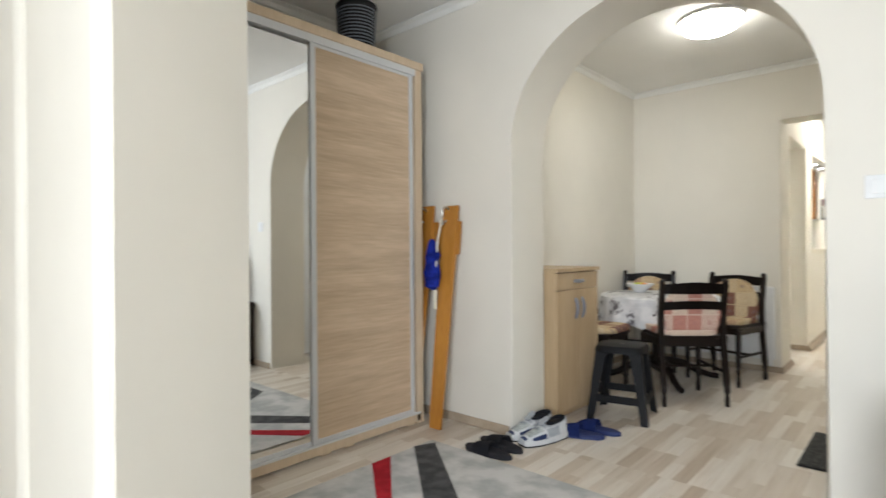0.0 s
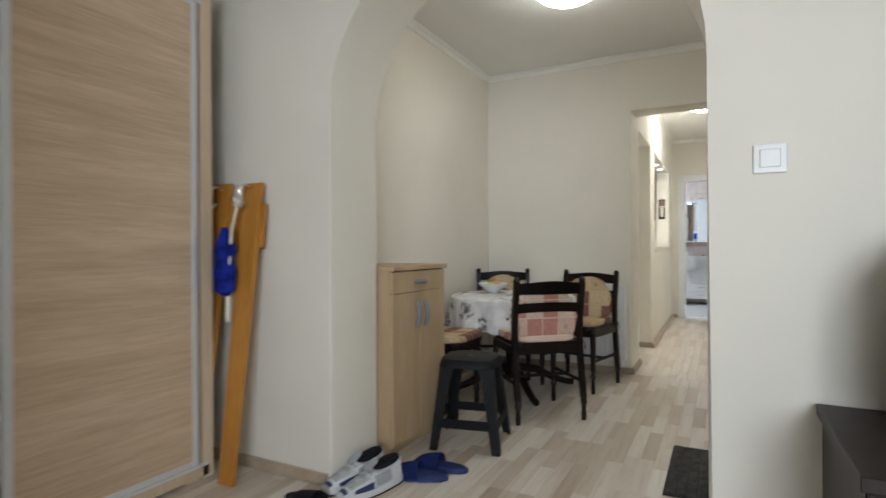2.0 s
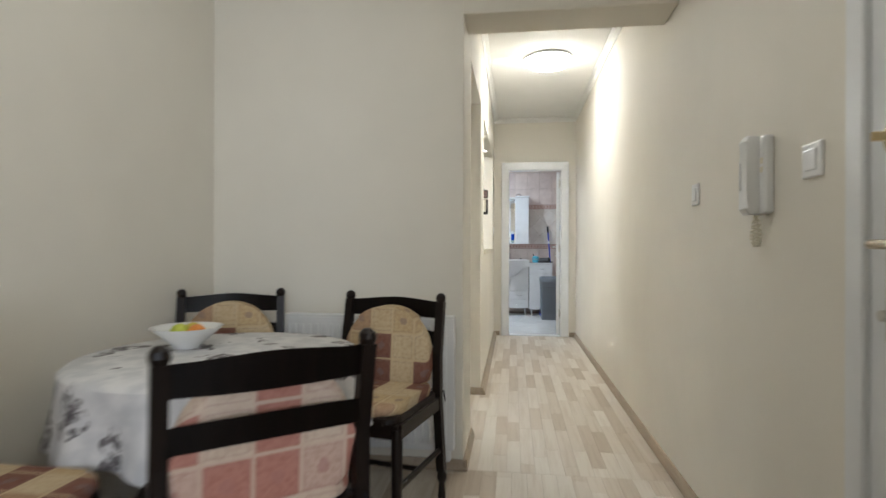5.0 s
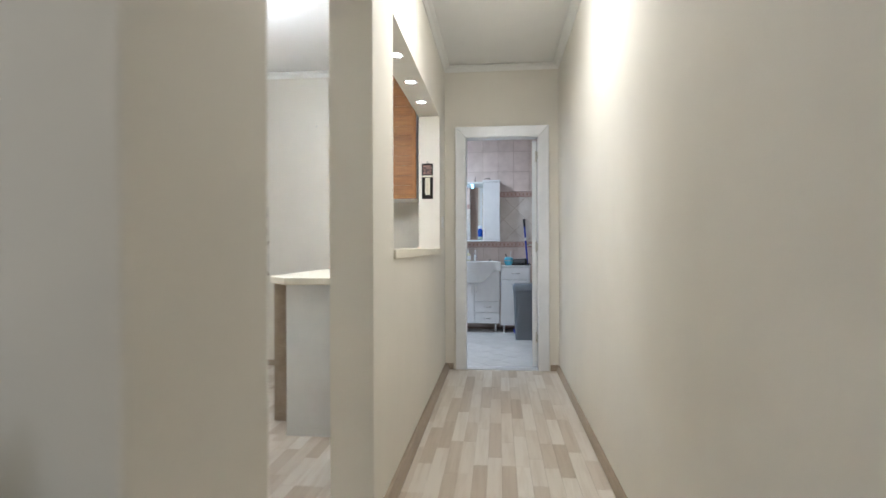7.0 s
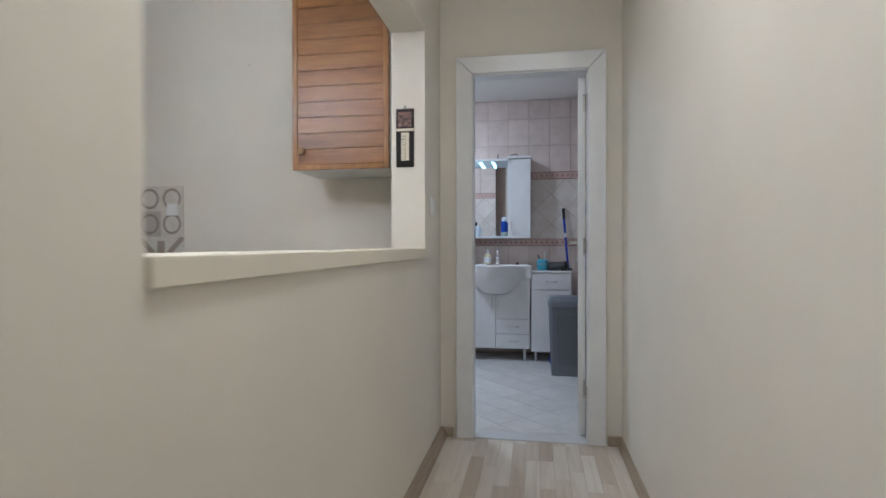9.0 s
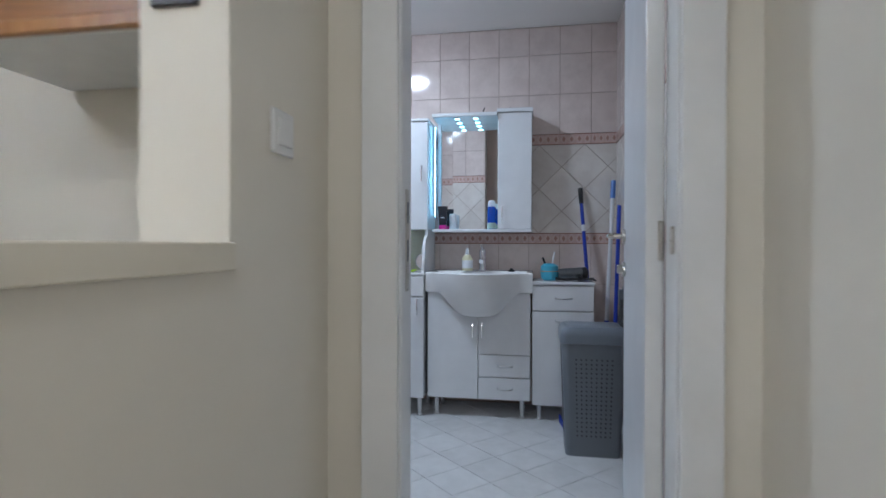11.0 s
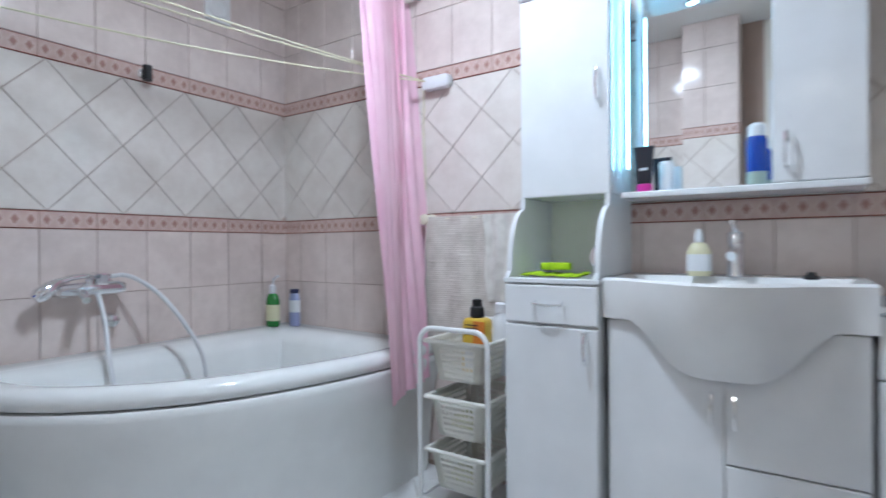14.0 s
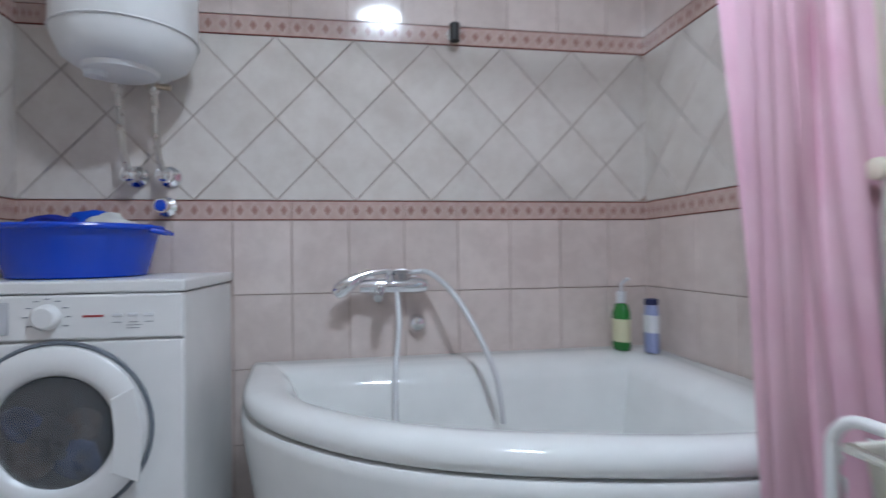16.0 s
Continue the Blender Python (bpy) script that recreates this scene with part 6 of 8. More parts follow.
bottle("shaving_foam_can", -0.695, 11.06, 1.108, [(0.024, 0.0), (0.026, 0.005), (0.026, 0.13), (0.022, 0.14)], CANBLUE, CLEARCAP, "blue and white shaving foam can on the mirror shelf", [(0.023, 0.14), (0.022, 0.17), (0.012, 0.178)], band=(0.004, 0.04, 0.0264, plastic("grey_green_band", (0.35, 0.45, 0.40), 0.3)))
BLACKTUBE = plastic("black_tube", (0.015, 0.015, 0.022), 0.3)
MAGENTA = plastic("magenta_cap", (0.65, 0.03, 0.30), 0.35)
tbm2 = thing("cosmetic_tube", -1.0, 11.05, 1.108, "black cosmetic tube on a magenta cap on the shelf", "tube")
part("body", prism([(-0.022, 0.025), (0.022, 0.025), (0.032, 0.145), (-0.032, 0.145)], 0.022, lambda a, b, c: (a, c * (1.1 - b * 6.5) , b), 0.003), BLACKTUBE, tbm2)
part("cap", lathe([(0.024, 0.0), (0.024, 0.026), (0.02, 0.028)], 18, (0, 0.011, 0)), MAGENTA, tbm2)
part("print", box(-0.012, 0.012, -0.0015, 0.004, 0.07, 0.078), CLEARCAP, tbm2)
jr = thing("cream_jar", -0.945, 11.11, 1.108, "small white jar on the mirror shelf", "jar")
part("body", lathe([(0.02, 0.0), (0.022, 0.005), (0.022, 0.09), (0.018, 0.1)], 18), CLEARCAP, jr, smooth=True)

# trolley with three baskets
TRX0, TRX1, TRY0, TRY1 = -1.675, -1.41, 10.78, 11.08
tr = thing("storage_trolley", TRX0, TRY0, 0, "white wheeled trolley with three wire-pattern plastic baskets", "trolley")
tw, td = TRX1 - TRX0, TRY1 - TRY0
IVORY = plastic("off_white_plastic", (0.85, 0.84, 0.77), 0.4)
for y in (0.0, td):
    pts = [(0.0, y, 0.05), (0.0, y, 0.62)] + [(0.05 - 0.05 * math.cos(radians(a)), y, 0.62 + 0.05 * math.sin(radians(a))) for a in range(15, 91, 15)]
    pts += [(tw - 0.05 + 0.05 * math.sin(radians(a)), y, 0.62 + 0.05 * math.cos(radians(a))) for a in range(0, 76, 15)] + [(tw, y, 0.62), (tw, y, 0.05)]
    part("frame_tube", tube(pts, 0.009, 10), WHITE, tr, "white bent tube", True)
    part("cross_bar", tube([(0.0, y, 0.09), (tw, y, 0.09)], 0.005, 8), WHITE, tr)
    for x in (0.0, tw):
        wh = part("wheel", lathe([(0.008, -0.009), (0.02, -0.008), (0.02, 0.008), (0.008, 0.009)], 16, (x, y, 0.02), "y"), BLACK, tr, "black castor", True)
        part("fork", box(x - 0.006, x + 0.006, y - 0.012, y + 0.012, 0.032, 0.055, 0.002), BLACK, wh)
for x in (0.0, tw):
    part("side_bar", tube([(x, 0.0, 0.09), (x, td, 0.09)], 0.005, 8), WHITE, tr)


def trolley_basket(z):
    h, t = 0.135, 0.022
    w0, w1 = 0.03, tw - 0.03
    b0 = part("basket", box(w0 + t, w1 - t, 0.02 + t, td - 0.02 - t, z, z + 0.005), IVORY, tr, "off-white basket with grid openings")
    bm = bmesh.new()
    add_tube(bm, [(w0 - 0.012, 0.008, z + h), (w1 + 0.012, 0.008, z + h), (w1 + 0.012, td - 0.008, z + h), (w0 - 0.012, td - 0.008, z + h)], 0.008, 8, True)
    part("rim", bm, IVORY, b0)
    for side_ in range(4):
        g = bmesh.new()
        a0, a1 = ((w0, w1) if side_ < 2 else (0.02, td - 0.02))

        def pt(u, v):
            s_ = t * (1 - v)
            if side_ == 0:
                return (a0 + s_ + u * (a1 - a0 - 2 * s_), 0.02 + s_, z + v * h)
            if side_ == 1:
                return (a0 + s_ + u * (a1 - a0 - 2 * s_), td - 0.02 - s_, z + v * h)
            if side_ == 2:
                return (w0 + s_, a0 + s_ + u * (a1 - a0 - 2 * s_), z + v * h)
            return (w1 - s_, a0 + s_ + u * (a1 - a0 - 2 * s_), z + v * h)
        for k in range(9):
            u = 0.17 + 0.66 * k / 8
            add_tube(g, [pt(u, 0.0), pt(u, 0.92)], 0.0046, 4)
        for k in range(6):
            v = 0.12 + 0.72 * k / 5
            add_tube(g, [pt(0.12, v), pt(0.88, v)], 0.0046, 4)
        tagged(part("grid", g, IVORY, b0), kind="stuff")
        for u0, u1, v0, v1 in ((0.0, 0.15, 0, 1), (0.85, 1.0, 0, 1), (0.15, 0.85, 0.88, 1), (0.15, 0.85, 0, 0.08)):
            q = bmesh.new()
            vs = [q.verts.new(pt(u, v)) for u, v in ((u0, v0), (u1, v0), (u1, v1), (u0, v1))]
            q.faces.new(vs)
            bmesh.ops.solidify(q, geom=q.faces[:], thickness=0.003)
            part("wall_panel", q, IVORY, b0)
    return b0


for z in (0.12, 0.30, 0.49):
    trolley_basket(z)
SOFT_Y = plastic("softener_yellow", (0.72, 0.48, 0.06), 0.3)
SOFT_O = plastic("softener_orange_print", (0.70, 0.22, 0.03), 0.35)
sf = thing("softener_bottle", -1.535, 10.93, 0.496, "yellow fabric softener bottle with black cap in the trolley", "bottle")
part("body", prism(rounded(-0.05, 0.05, 0.0, 0.2, 0.02, 4), 0.06, lambda a, b, c: (a * (1 - 1.2 * max(0, b - 0.12)), c - 0.03, b), 0.012, 3), SOFT_Y, sf, smooth=True)
part("print", box(0.0, 0.046, -0.0325, -0.03, 0.02, 0.19, 0.002), SOFT_O, sf, "orange printed panel")
part("print", box(-0.03, 0.02, -0.034, -0.032, 0.03, 0.10, 0.001), CLEARCAP, sf, "white printed panel")
for k in range(3):
    part("print", box(-0.028, 0.02, -0.0347, -0.0338, 0.15 + k * 0.0 + 0.012 * k, 0.154 + 0.012 * k), BLACK, sf)
part("cap", lathe([(0.02, 0.20), (0.026, 0.205), (0.025, 0.235), (0.018, 0.24), (0.017, 0.262), (0.01, 0.265)], 18), BLACK, sf, smooth=True)
jg = thing("detergent_jug", -1.47, 10.99, 0.496, "white detergent bottle in the trolley", "bottle")
part("body", lathe([(0.04, 0.0), (0.045, 0.01), (0.045, 0.16), (0.03, 0.2), (0.018, 0.215)], 18), CLEARCAP, jg, smooth=True)
part("cap", lathe([(0.024, 0.215), (0.024, 0.245), (0.018, 0.25)], 16), CLEARCAP, jg, smooth=True)
for z in (0.126, 0.306):
    pk = thing("detergent_pack", -1.56, 10.92, z, "yellow-green packet lying in a trolley basket", "packet", "packets in the trolley")
    part("pack", box(-0.05, 0.07, -0.05, 0.06, 0.0, 0.05, 0.012, 2), plastic("yellow_green_pack", (0.55, 0.55, 0.12), 0.4), pk)

# towel on its rail
rl = thing("towel_rail", -1.90, WALLY, 1.06, "cream towel rail with round end knobs on the tiles", "towel rail")
part("bar", tube([(-0.02, -0.05, 0.0), (0.50, -0.05, 0.0)], 0.008, 10), CREAM_PLASTIC, rl)
for x in (-0.01, 0.49):
    part("bracket", lathe([(0.025, 0.0), (0.025, -0.012), (0.014, -0.02), (0.014, -0.05), (0.024, -0.055), (0.022, -0.07), (0.008, -0.075)], 16, (x, 0, 0), "y"), CREAM_PLASTIC, rl, "cream knob bracket", True)
tw2 = thing("bath_towel", -1.70, WALLY - 0.05, 0.55, "beige ribbed bath towel hanging from the rail", "towel")
bm = bmesh.new()
bmesh.ops.create_grid(bm, x_segments=26, y_segments=140, size=0.5)
for v in bm.verts:
    u, w_ = v.co.x, v.co.y
    v.co = Vector((u * 0.42 + 0.004 * math.sin(w_ * 20), -0.012 + 0.0009 * math.sin(w_ * 190) + 0.006 * math.sin(u * 21) + 0.006 * noise.noise(Vector((u * 5, w_ * 5, 0))), 0.26 + w_ * 0.52))
bmesh.ops.solidify(bm, geom=bm.faces[:], thickness=0.008)
TOWEL = fabric("beige_towelling", (0.66, 0.62, 0.56), (0.57, 0.53, 0.47), 16, 260)
part("cloth", bm, TOWEL, tw2, smooth=True)

hw2 = thing("hand_towel", -1.535, WALLY - 0.06, 0.74, "white hand towel folded over the rail beside the bath towel", "towel")
bm = bmesh.new()
bmesh.ops.create_grid(bm, x_segments=12, y_segments=60, size=0.5)
for v in bm.verts:
    u, w_ = v.co.x, v.co.y
    v.co = Vector((u * 0.14 * (1 + 0.12 * w_) + 0.006 * math.sin(w_ * 9), -0.018 + 0.0012 * math.sin(w_ * 150) + 0.007 * math.sin(u * 14), 0.165 + w_ * 0.33))
bmesh.ops.solidify(bm, geom=bm.faces[:], thickness=0.008)
part("cloth", bm, fabric("off_white_towelling", (0.72, 0.69, 0.64), (0.62, 0.59, 0.54), 22, 260), hw2, smooth=True)

# shower curtain on a bent rail
PINK_V = coords(PINK)
link(PINK, ramp(PINK, noise_out(PINK, PINK_V, 4, 3), [(0.35, (0.78, 0.46, 0.57)), (0.65, (0.85, 0.58, 0.66))]), bsdf(PINK).inputs["Base Color"])
sc2 = thing("shower_curtain", -1.95, 10.88, 0.0, "pink plastic shower curtain gathered to one side", "shower curtain")
bm = bmesh.new()
grid = []
NC, NR = 72, 26
for j in range(NR + 1):
    f = j / NR
    row = []
    for i in range(NC + 1):
        u = i / NC
        cx = -0.085 + 0.135 * f
        width = 0.27 - 0.03 * f + 0.02 * math.sin(f * 3)
        amp = 0.032 + 0.012 * math.sin(f * 5 + u * 6)
        x = cx + 0.055 - (u - 0.5) * 0.11 + 0.012 * math.sin(u * 40 + 1.5 * f)
        y = amp * math.sin(u * 2 * math.pi * 5.5 + 0.5 * math.sin(f * 4)) + (u - 0.5) * (0.44 - 0.05 * f) + 0.10 - 0.02 * f
        row.append(bm.verts.new((x, y, 2.02 - 1.62 * f + 0.03 * (u - 0.5) * (f > 0.98))))
    grid.append(row)
for a, b2 in zip(grid, grid[1:]):
    for i in range(NC):
        bm.faces.new((a[i], a[i + 1], b2[i + 1], b2[i]))
part("curtain", bm, PINK, sc2, smooth=True)
for k in range(7):
    part("hook_ring", tube([(-0.09 + 0.008 * k, -0.10 + 0.065 * k, 2.035 + 0.018 * math.sin(q * math.pi / 5)) if q % 2 else (-0.09 + 0.008 * k + 0.012 * math.cos(q * math.pi / 5), -0.10 + 0.065 * k, 2.035 + 0.018 * math.sin(q * math.pi / 5)) for q in range(10)], 0.002, 6, True), CLEARCAP, sc2)
rod = thing("curtain_rail", -1.97, WALLY, 2.05, "bent white shower curtain rail fixed to the tiles", "curtain rail")
rp = [(0.0, 0.0, 0.0), (0.0, -0.2, 0.0), (0.0, -0.55, 0.0), (-0.04, -0.85, 0.0), (-0.18, -1.12, 0.0), (-0.45, -1.30, 0.0), (-0.895, -1.36, 0.0)]
rc = smooth_curve([(a, b) for a, b, c in rp], 6)
part("bar", tube([(a, b, 0.0) for a, b in rc], 0.011, 10), WHITE, rod, smooth=True)
part("wall_flange", lathe([(0.028, 0.0), (0.028, -0.02), (0.016, -0.03)], 16, (0, 0, 0), "y"), GREY_PLASTIC, rod, smooth=True)

# clothes lines
ld = thing("clothesline_reel", -1.87, WALLY, 1.64, "white wall-mounted clothesline reel with cords drawn across the room", "clothesline")
part("case", prism(rounded(-0.07, 0.07, -0.028, 0.028, 0.02, 4), 0.04, lambda a, b, c: (a, -c, b), 0.008, 2), CLEARCAP, ld, smooth=True)
CORD = plastic("pale_cord", (0.72, 0.68, 0.48), 0.6)
for p, sag in (((-0.98, -1.98, 0.28), 0.03), ((-0.90, -1.98, 0.30), 0.03), ((-0.86, -1.95, 0.05), 0.05)):
    part("cord", tube([Vector((-0.05, -0.04, 0.01)).lerp(Vector(p), k / 10) + Vector((0, 0, -sag * 4 * (k / 10) * (1 - k / 10))) for k in range(11)], 0.0032, 6), CORD, ld)
part("cord", tube([(-0.06, -0.03, 0.0), (-0.065, -0.03, -0.2), (-0.055, -0.03, -0.45)], 0.003, 6), CORD, ld)

# washing machine and what stands on it
WMX = -2.38
wm = thing("washing_machine", WMX, 9.425, 0, "white front-loading washing machine beside the bathtub", "washing machine")
part("body", box(-0.49, -0.012, -0.275, 0.275, 0.02, 0.815, 0.006, 2), WHITE, wm)
part("top_board", box(-0.495, 0.0, -0.28, 0.28, 0.818, 0.848, 0.006, 2), WHITE, wm)
part("front_panel", box(-0.012, 0.0, -0.275, 0.275, 0.02, 0.705, 0.005, 2), WHITE, wm)
pn2 = part("control_panel", box(-0.012, 0.003, -0.275, 0.275, 0.71, 0.815, 0.005, 2), WHITE, wm)
part("detergent_drawer", box(0.003, 0.007, -0.265, -0.10, 0.725, 0.80, 0.003), plastic("pale_grey_panel", (0.55, 0.56, 0.58), 0.35), pn2)
part("dial", lathe([(0.03, 0.0), (0.028, 0.018), (0.022, 0.024), (0.004, 0.025)], 28, (0.003, -0.02, 0.765), "x"), WHITE, pn2, "white programme dial", True)
for k in range(9):
    a = radians(-120 + 30 * k)
    part("dial_mark", box(0.003, 0.0042, -0.02 + 0.045 * math.sin(a) - 0.006, -0.02 + 0.045 * math.sin(a) + 0.006, 0.764 + 0.042 * math.cos(a), 0.766 + 0.042 * math.cos(a)), GREY_PLASTIC, pn2)
for k in range(3):
    part("button", box(0.003, 0.006, 0.12 + 0.035 * k, 0.14 + 0.035 * k, 0.762, 0.77, 0.001), CLEARCAP, pn2)
    part("print", box(0.003, 0.0042, 0.12 + 0.035 * k, 0.14 + 0.035 * k, 0.748, 0.7495), GREY_PLASTIC, pn2)
part("print", box(0.003, 0.0042, 0.055, 0.10, 0.762, 0.767), plastic("red_print", (0.4, 0.05, 0.05), 0.5), pn2)
dm = part("door", lathe([(0.20, 0.0), (0.198, 0.018), (0.185, 0.03), (0.15, 0.034), (0.135, 0.026), (0.128, 0.01), (0.127, 0.0)], 48, (0.0, 0.0, 0.50), "x"), WHITE, wm, "round white porthole door", True)
glass = part("glass", lathe([(0.13, 0.016), (0.12, 0.027), (0.08, 0.037), (0.004, 0.041)], 40, (0.0, 0.0, 0.50), "x"), PORTHOLE, dm, "curved porthole glass", True)
glass.visible_shadow = False
# no drum is modelled: a flat black disc gives the shade inside it
part("drum_shade", lathe([(0.127, 0.0015), (0.004, 0.0016)], 40, (0.0, 0.0, 0.50), "x"), BLACK, dm, "black backing disc for the drum's shade behind the glass")
LOAD = [fabric("brown_laundry", (0.10, 0.075, 0.06), (0.04, 0.03, 0.025), 30), fabric("dark_blue_laundry", (0.05, 0.07, 0.14), (0.02, 0.025, 0.05), 30), fabric("black_laundry", (0.03, 0.028, 0.03))]
for k, (dy, dz, r0) in enumerate(((-0.05, -0.055, 0.05), (0.045, -0.06, 0.048), (-0.005, -0.015, 0.055), (0.06, 0.015, 0.038), (-0.065, 0.02, 0.042))):
    bm = lathe([(r0 * math.cos(radians(q)), 0.002 + 0.012 * (0.5 + 0.5 * math.sin(radians(q)))) for q in range(-84, 89, 14)], 18, (0, dy, 0.50 + dz), "x")
    for v in bm.verts:
        n3 = noise.noise(v.co * 45 + Vector((k * 3.1, 0, 0)))
        v.co.x = max(0.0022, v.co.x + 0.006 * n3)
        v.co.y += 0.012 * noise.noise(v.co * 30 + Vector((0, k * 2.3, 0)))
    part("laundry", bm, LOAD[k % 3], dm, "crumpled dark laundry", True)
part("latch", prism([(0.128, 0.405), (0.186, 0.38), (0.197, 0.50), (0.178, 0.60), (0.126, 0.575), (0.138, 0.50)], 0.010, lambda a, b, c: (0.027 + c, a, b), 0.003, 2), WHITE, dm, "white door grip")
for z, w_ in ((0.741, 0.035), (0.734, 0.028)):
    part("print", box(0.003, 0.0042, 0.15, 0.15 + w_, z, z + 0.0012), GREY_PLASTIC, pn2)
part("seal_ring", tube([(0.004, 0.205 * math.cos(k * math.pi / 24), 0.50 + 0.205 * math.sin(k * math.pi / 24)) for k in range(48)], 0.005, 6, True), GREY_PLASTIC, dm)
for y in (-0.24, 0.24):
    for x in (-0.45, -0.05):
        part("foot", lathe([(0.02, 0.0), (0.02, 0.025)], 10, (x, y, 0)), BLACK, wm)
bs = thing("wash_basin_tub", -2.62, 9.36, 0.848, "bright blue round plastic tub on the washing machine", "tub")
part("shell", lathe([(0.15, 0.0), (0.165, 0.004), (0.196, 0.125), (0.199, 0.13), (0.189, 0.13), (0.158, 0.012), (0.01, 0.01)], 40), BLUE_PLASTIC, bs, smooth=True)
part("rim", tube([(0.203 * math.cos(k * math.pi / 24), 0.203 * math.sin(k * math.pi / 24), 0.134) for k in range(48)], 0.008, 8, True), BLUE_PLASTIC, bs, smooth=True)
for sy in (-1, 1):
    part("handle", tube([(-0.05, sy * 0.196, 0.128), (-0.04, sy * 0.225, 0.120), (0.04, sy * 0.225, 0.120), (0.05, sy * 0.196, 0.128)], 0.007, 8), BLUE_PLASTIC, bs, smooth=True)
lp = thing("laundry_pile", -2.62, 9.36, 0.86, "blue and white laundry heaped in the plastic tub", "laundry")
random.seed(21)
for nm, mt_, dx, dy in (("blue_cloth", BLUE_CLOTH, 0.02, -0.05), ("blue_cloth", fabric("bright_blue_cloth", (0.01, 0.07, 0.5), (0.006, 0.04, 0.3), 20), -0.03, 0.0), ("white_cloth", fabric("white_cloth", (0.7, 0.7, 0.68)), 0.0, 0.08)):
    bm = lathe([(0.09 * math.cos(radians(q)), 0.08 + 0.085 * math.sin(radians(q))) for q in range(-80, 88, 12)], 20, (dx, dy, 0))
    for v in bm.verts:
        v.co += 0.03 * Vector((noise.noise(v.co * 14), noise.noise(v.co * 14 + Vector((5, 0, 0))), noise.noise(v.co * 14 + Vector((0, 9, 0)))))
    part(nm, bm, mt_, lp, smooth=True)

# boiler with its pipes
bo = thing("water_heater", -2.685, 9.46, 1.435, "white cylindrical electric water heater high on the wall", "water heater")
part("tank", lathe([(0.05, 0.0), (0.12, 0.006), (0.165, 0.035), (0.185, 0.08), (0.19, 0.12), (0.19, 0.72), (0.17, 0.78), (0.05, 0.8)], 48), WHITE, bo, smooth=True)
part("seam", tube([(0.1905 * math.cos(k * math.pi / 24), 0.1905 * math.sin(k * math.pi / 24), 0.10) for k in range(48)], 0.003, 6, True), WHITE, bo)
part("thermostat_cover", lathe([(0.10, 0.006), (0.095, -0.008), (0.08, -0.014), (0.01, -0.015)], 32, (0.02, -0.01, 0)), WHITE, bo, smooth=True)
part("dial", lathe([(0.03, -0.014), (0.027, -0.03), (0.005, -0.032)], 20, (0.06, -0.06, 0.0)), CLEARCAP, bo, smooth=True)
part("badge", box(0.186, 0.192, -0.06, 0.0, 0.17, 0.185, 0.001), GREY_PLASTIC, bo)
for y in (-0.05, 0.05):
    part("pipe", tube([(-0.06, y, 0.01), (-0.062, y, -0.03), (-0.085, y - 0.004, -0.14), (-0.10, y - 0.002, -0.22), (-0.115, y + 0.004, -0.262), (-0.15, y + 0.006, -0.27)], 0.0095, 10), STEEL, bo, "flexible steel water pipe", True)
    part("union", lathe([(0.014, -0.035), (0.016, -0.03), (0.016, 0.0), (0.012, 0.004)], 12, (-0.061, y, 0.0)), STEEL, bo, smooth=True)
    part("valve", lathe([(0.036, 0.0), (0.034, 0.012), (0.020, 0.022), (0.018, 0.05), (0.024, 0.055), (0.022, 0.075), (0.008, 0.08)], 18, (-0.188, y + 0.006, -0.275), "x"), CHROME, bo, "chrome angle valve", True)
part("safety_valve", tube([(-0.06, 0.03, -0.012), (-0.055, 0.06, -0.016), (-0.055, 0.10, -0.02)], 0.009, 8), NICKEL, bo, "dull brass safety valve", True)
sv = part("stop_valve", lathe([(0.034, 0.0), (0.032, 0.012), (0.018, 0.02), (0.024, 0.055), (0.022, 0.066)], 18, (-0.188, 0.045, -0.372), "x"), CHROME, bo, "chrome stop valve", True)
part("cap", lathe([(0.019, 0.0655), (0.016, 0.072), (0.004, 0.074)], 16, (-0.188, 0.045, -0.372), "x"), BLUE_PLASTIC, sv, "blue marked cap")

# laundry basket: tapered body, uncut; its punched front is laid on as dark chips
lb = thing("laundry_basket", -0.305, 10.37, 0, "blue-grey plastic laundry basket with perforated sides and lid", "laundry basket")
bw_, bd_, bh_ = 0.30, 0.24, 0.57


def tap(x, y, z):
    s_ = 0.86 + 0.14 * z / bh_
    return (bw_ / 2 + (x - bw_ / 2) * s_, bd_ / 2 + (y - bd_ / 2) * s_, z)


outline = rounded(0, bw_, 0, bd_, 0.035, 5)
bm = skin(bmesh.new(), [[tap(x, y, z) for x, y in outline] for z in (0.0, 0.01, 0.3, bh_)], False)
part("body", bm, GREY_PLASTIC, lb, smooth=True)
bm = skin(bmesh.new(), [[(bw_ / 2 + (x - bw_ / 2) * s_, bd_ / 2 + (y - bd_ / 2) * s_, z) for x, y in outline] for s_, z in ((1.02, bh_ - 0.03), (1.05, bh_ - 0.028), (1.05, bh_ + 0.01), (1.0, bh_ + 0.035), (0.90, bh_ + 0.048))], True)
part("lid", bm, plastic("blue_grey_lid", (0.20, 0.23, 0.27), 0.3), lb, "smooth hinged lid", True)
# dark colour for the shade inside the holes and slots, none of them cut
HOLE_SHADE = plastic("hole_shade", (0.05, 0.055, 0.065), 0.6)
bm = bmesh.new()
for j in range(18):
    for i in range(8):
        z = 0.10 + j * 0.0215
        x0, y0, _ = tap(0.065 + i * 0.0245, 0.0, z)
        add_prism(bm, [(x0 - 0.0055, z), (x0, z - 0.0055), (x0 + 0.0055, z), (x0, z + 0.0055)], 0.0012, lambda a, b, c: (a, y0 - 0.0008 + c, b))
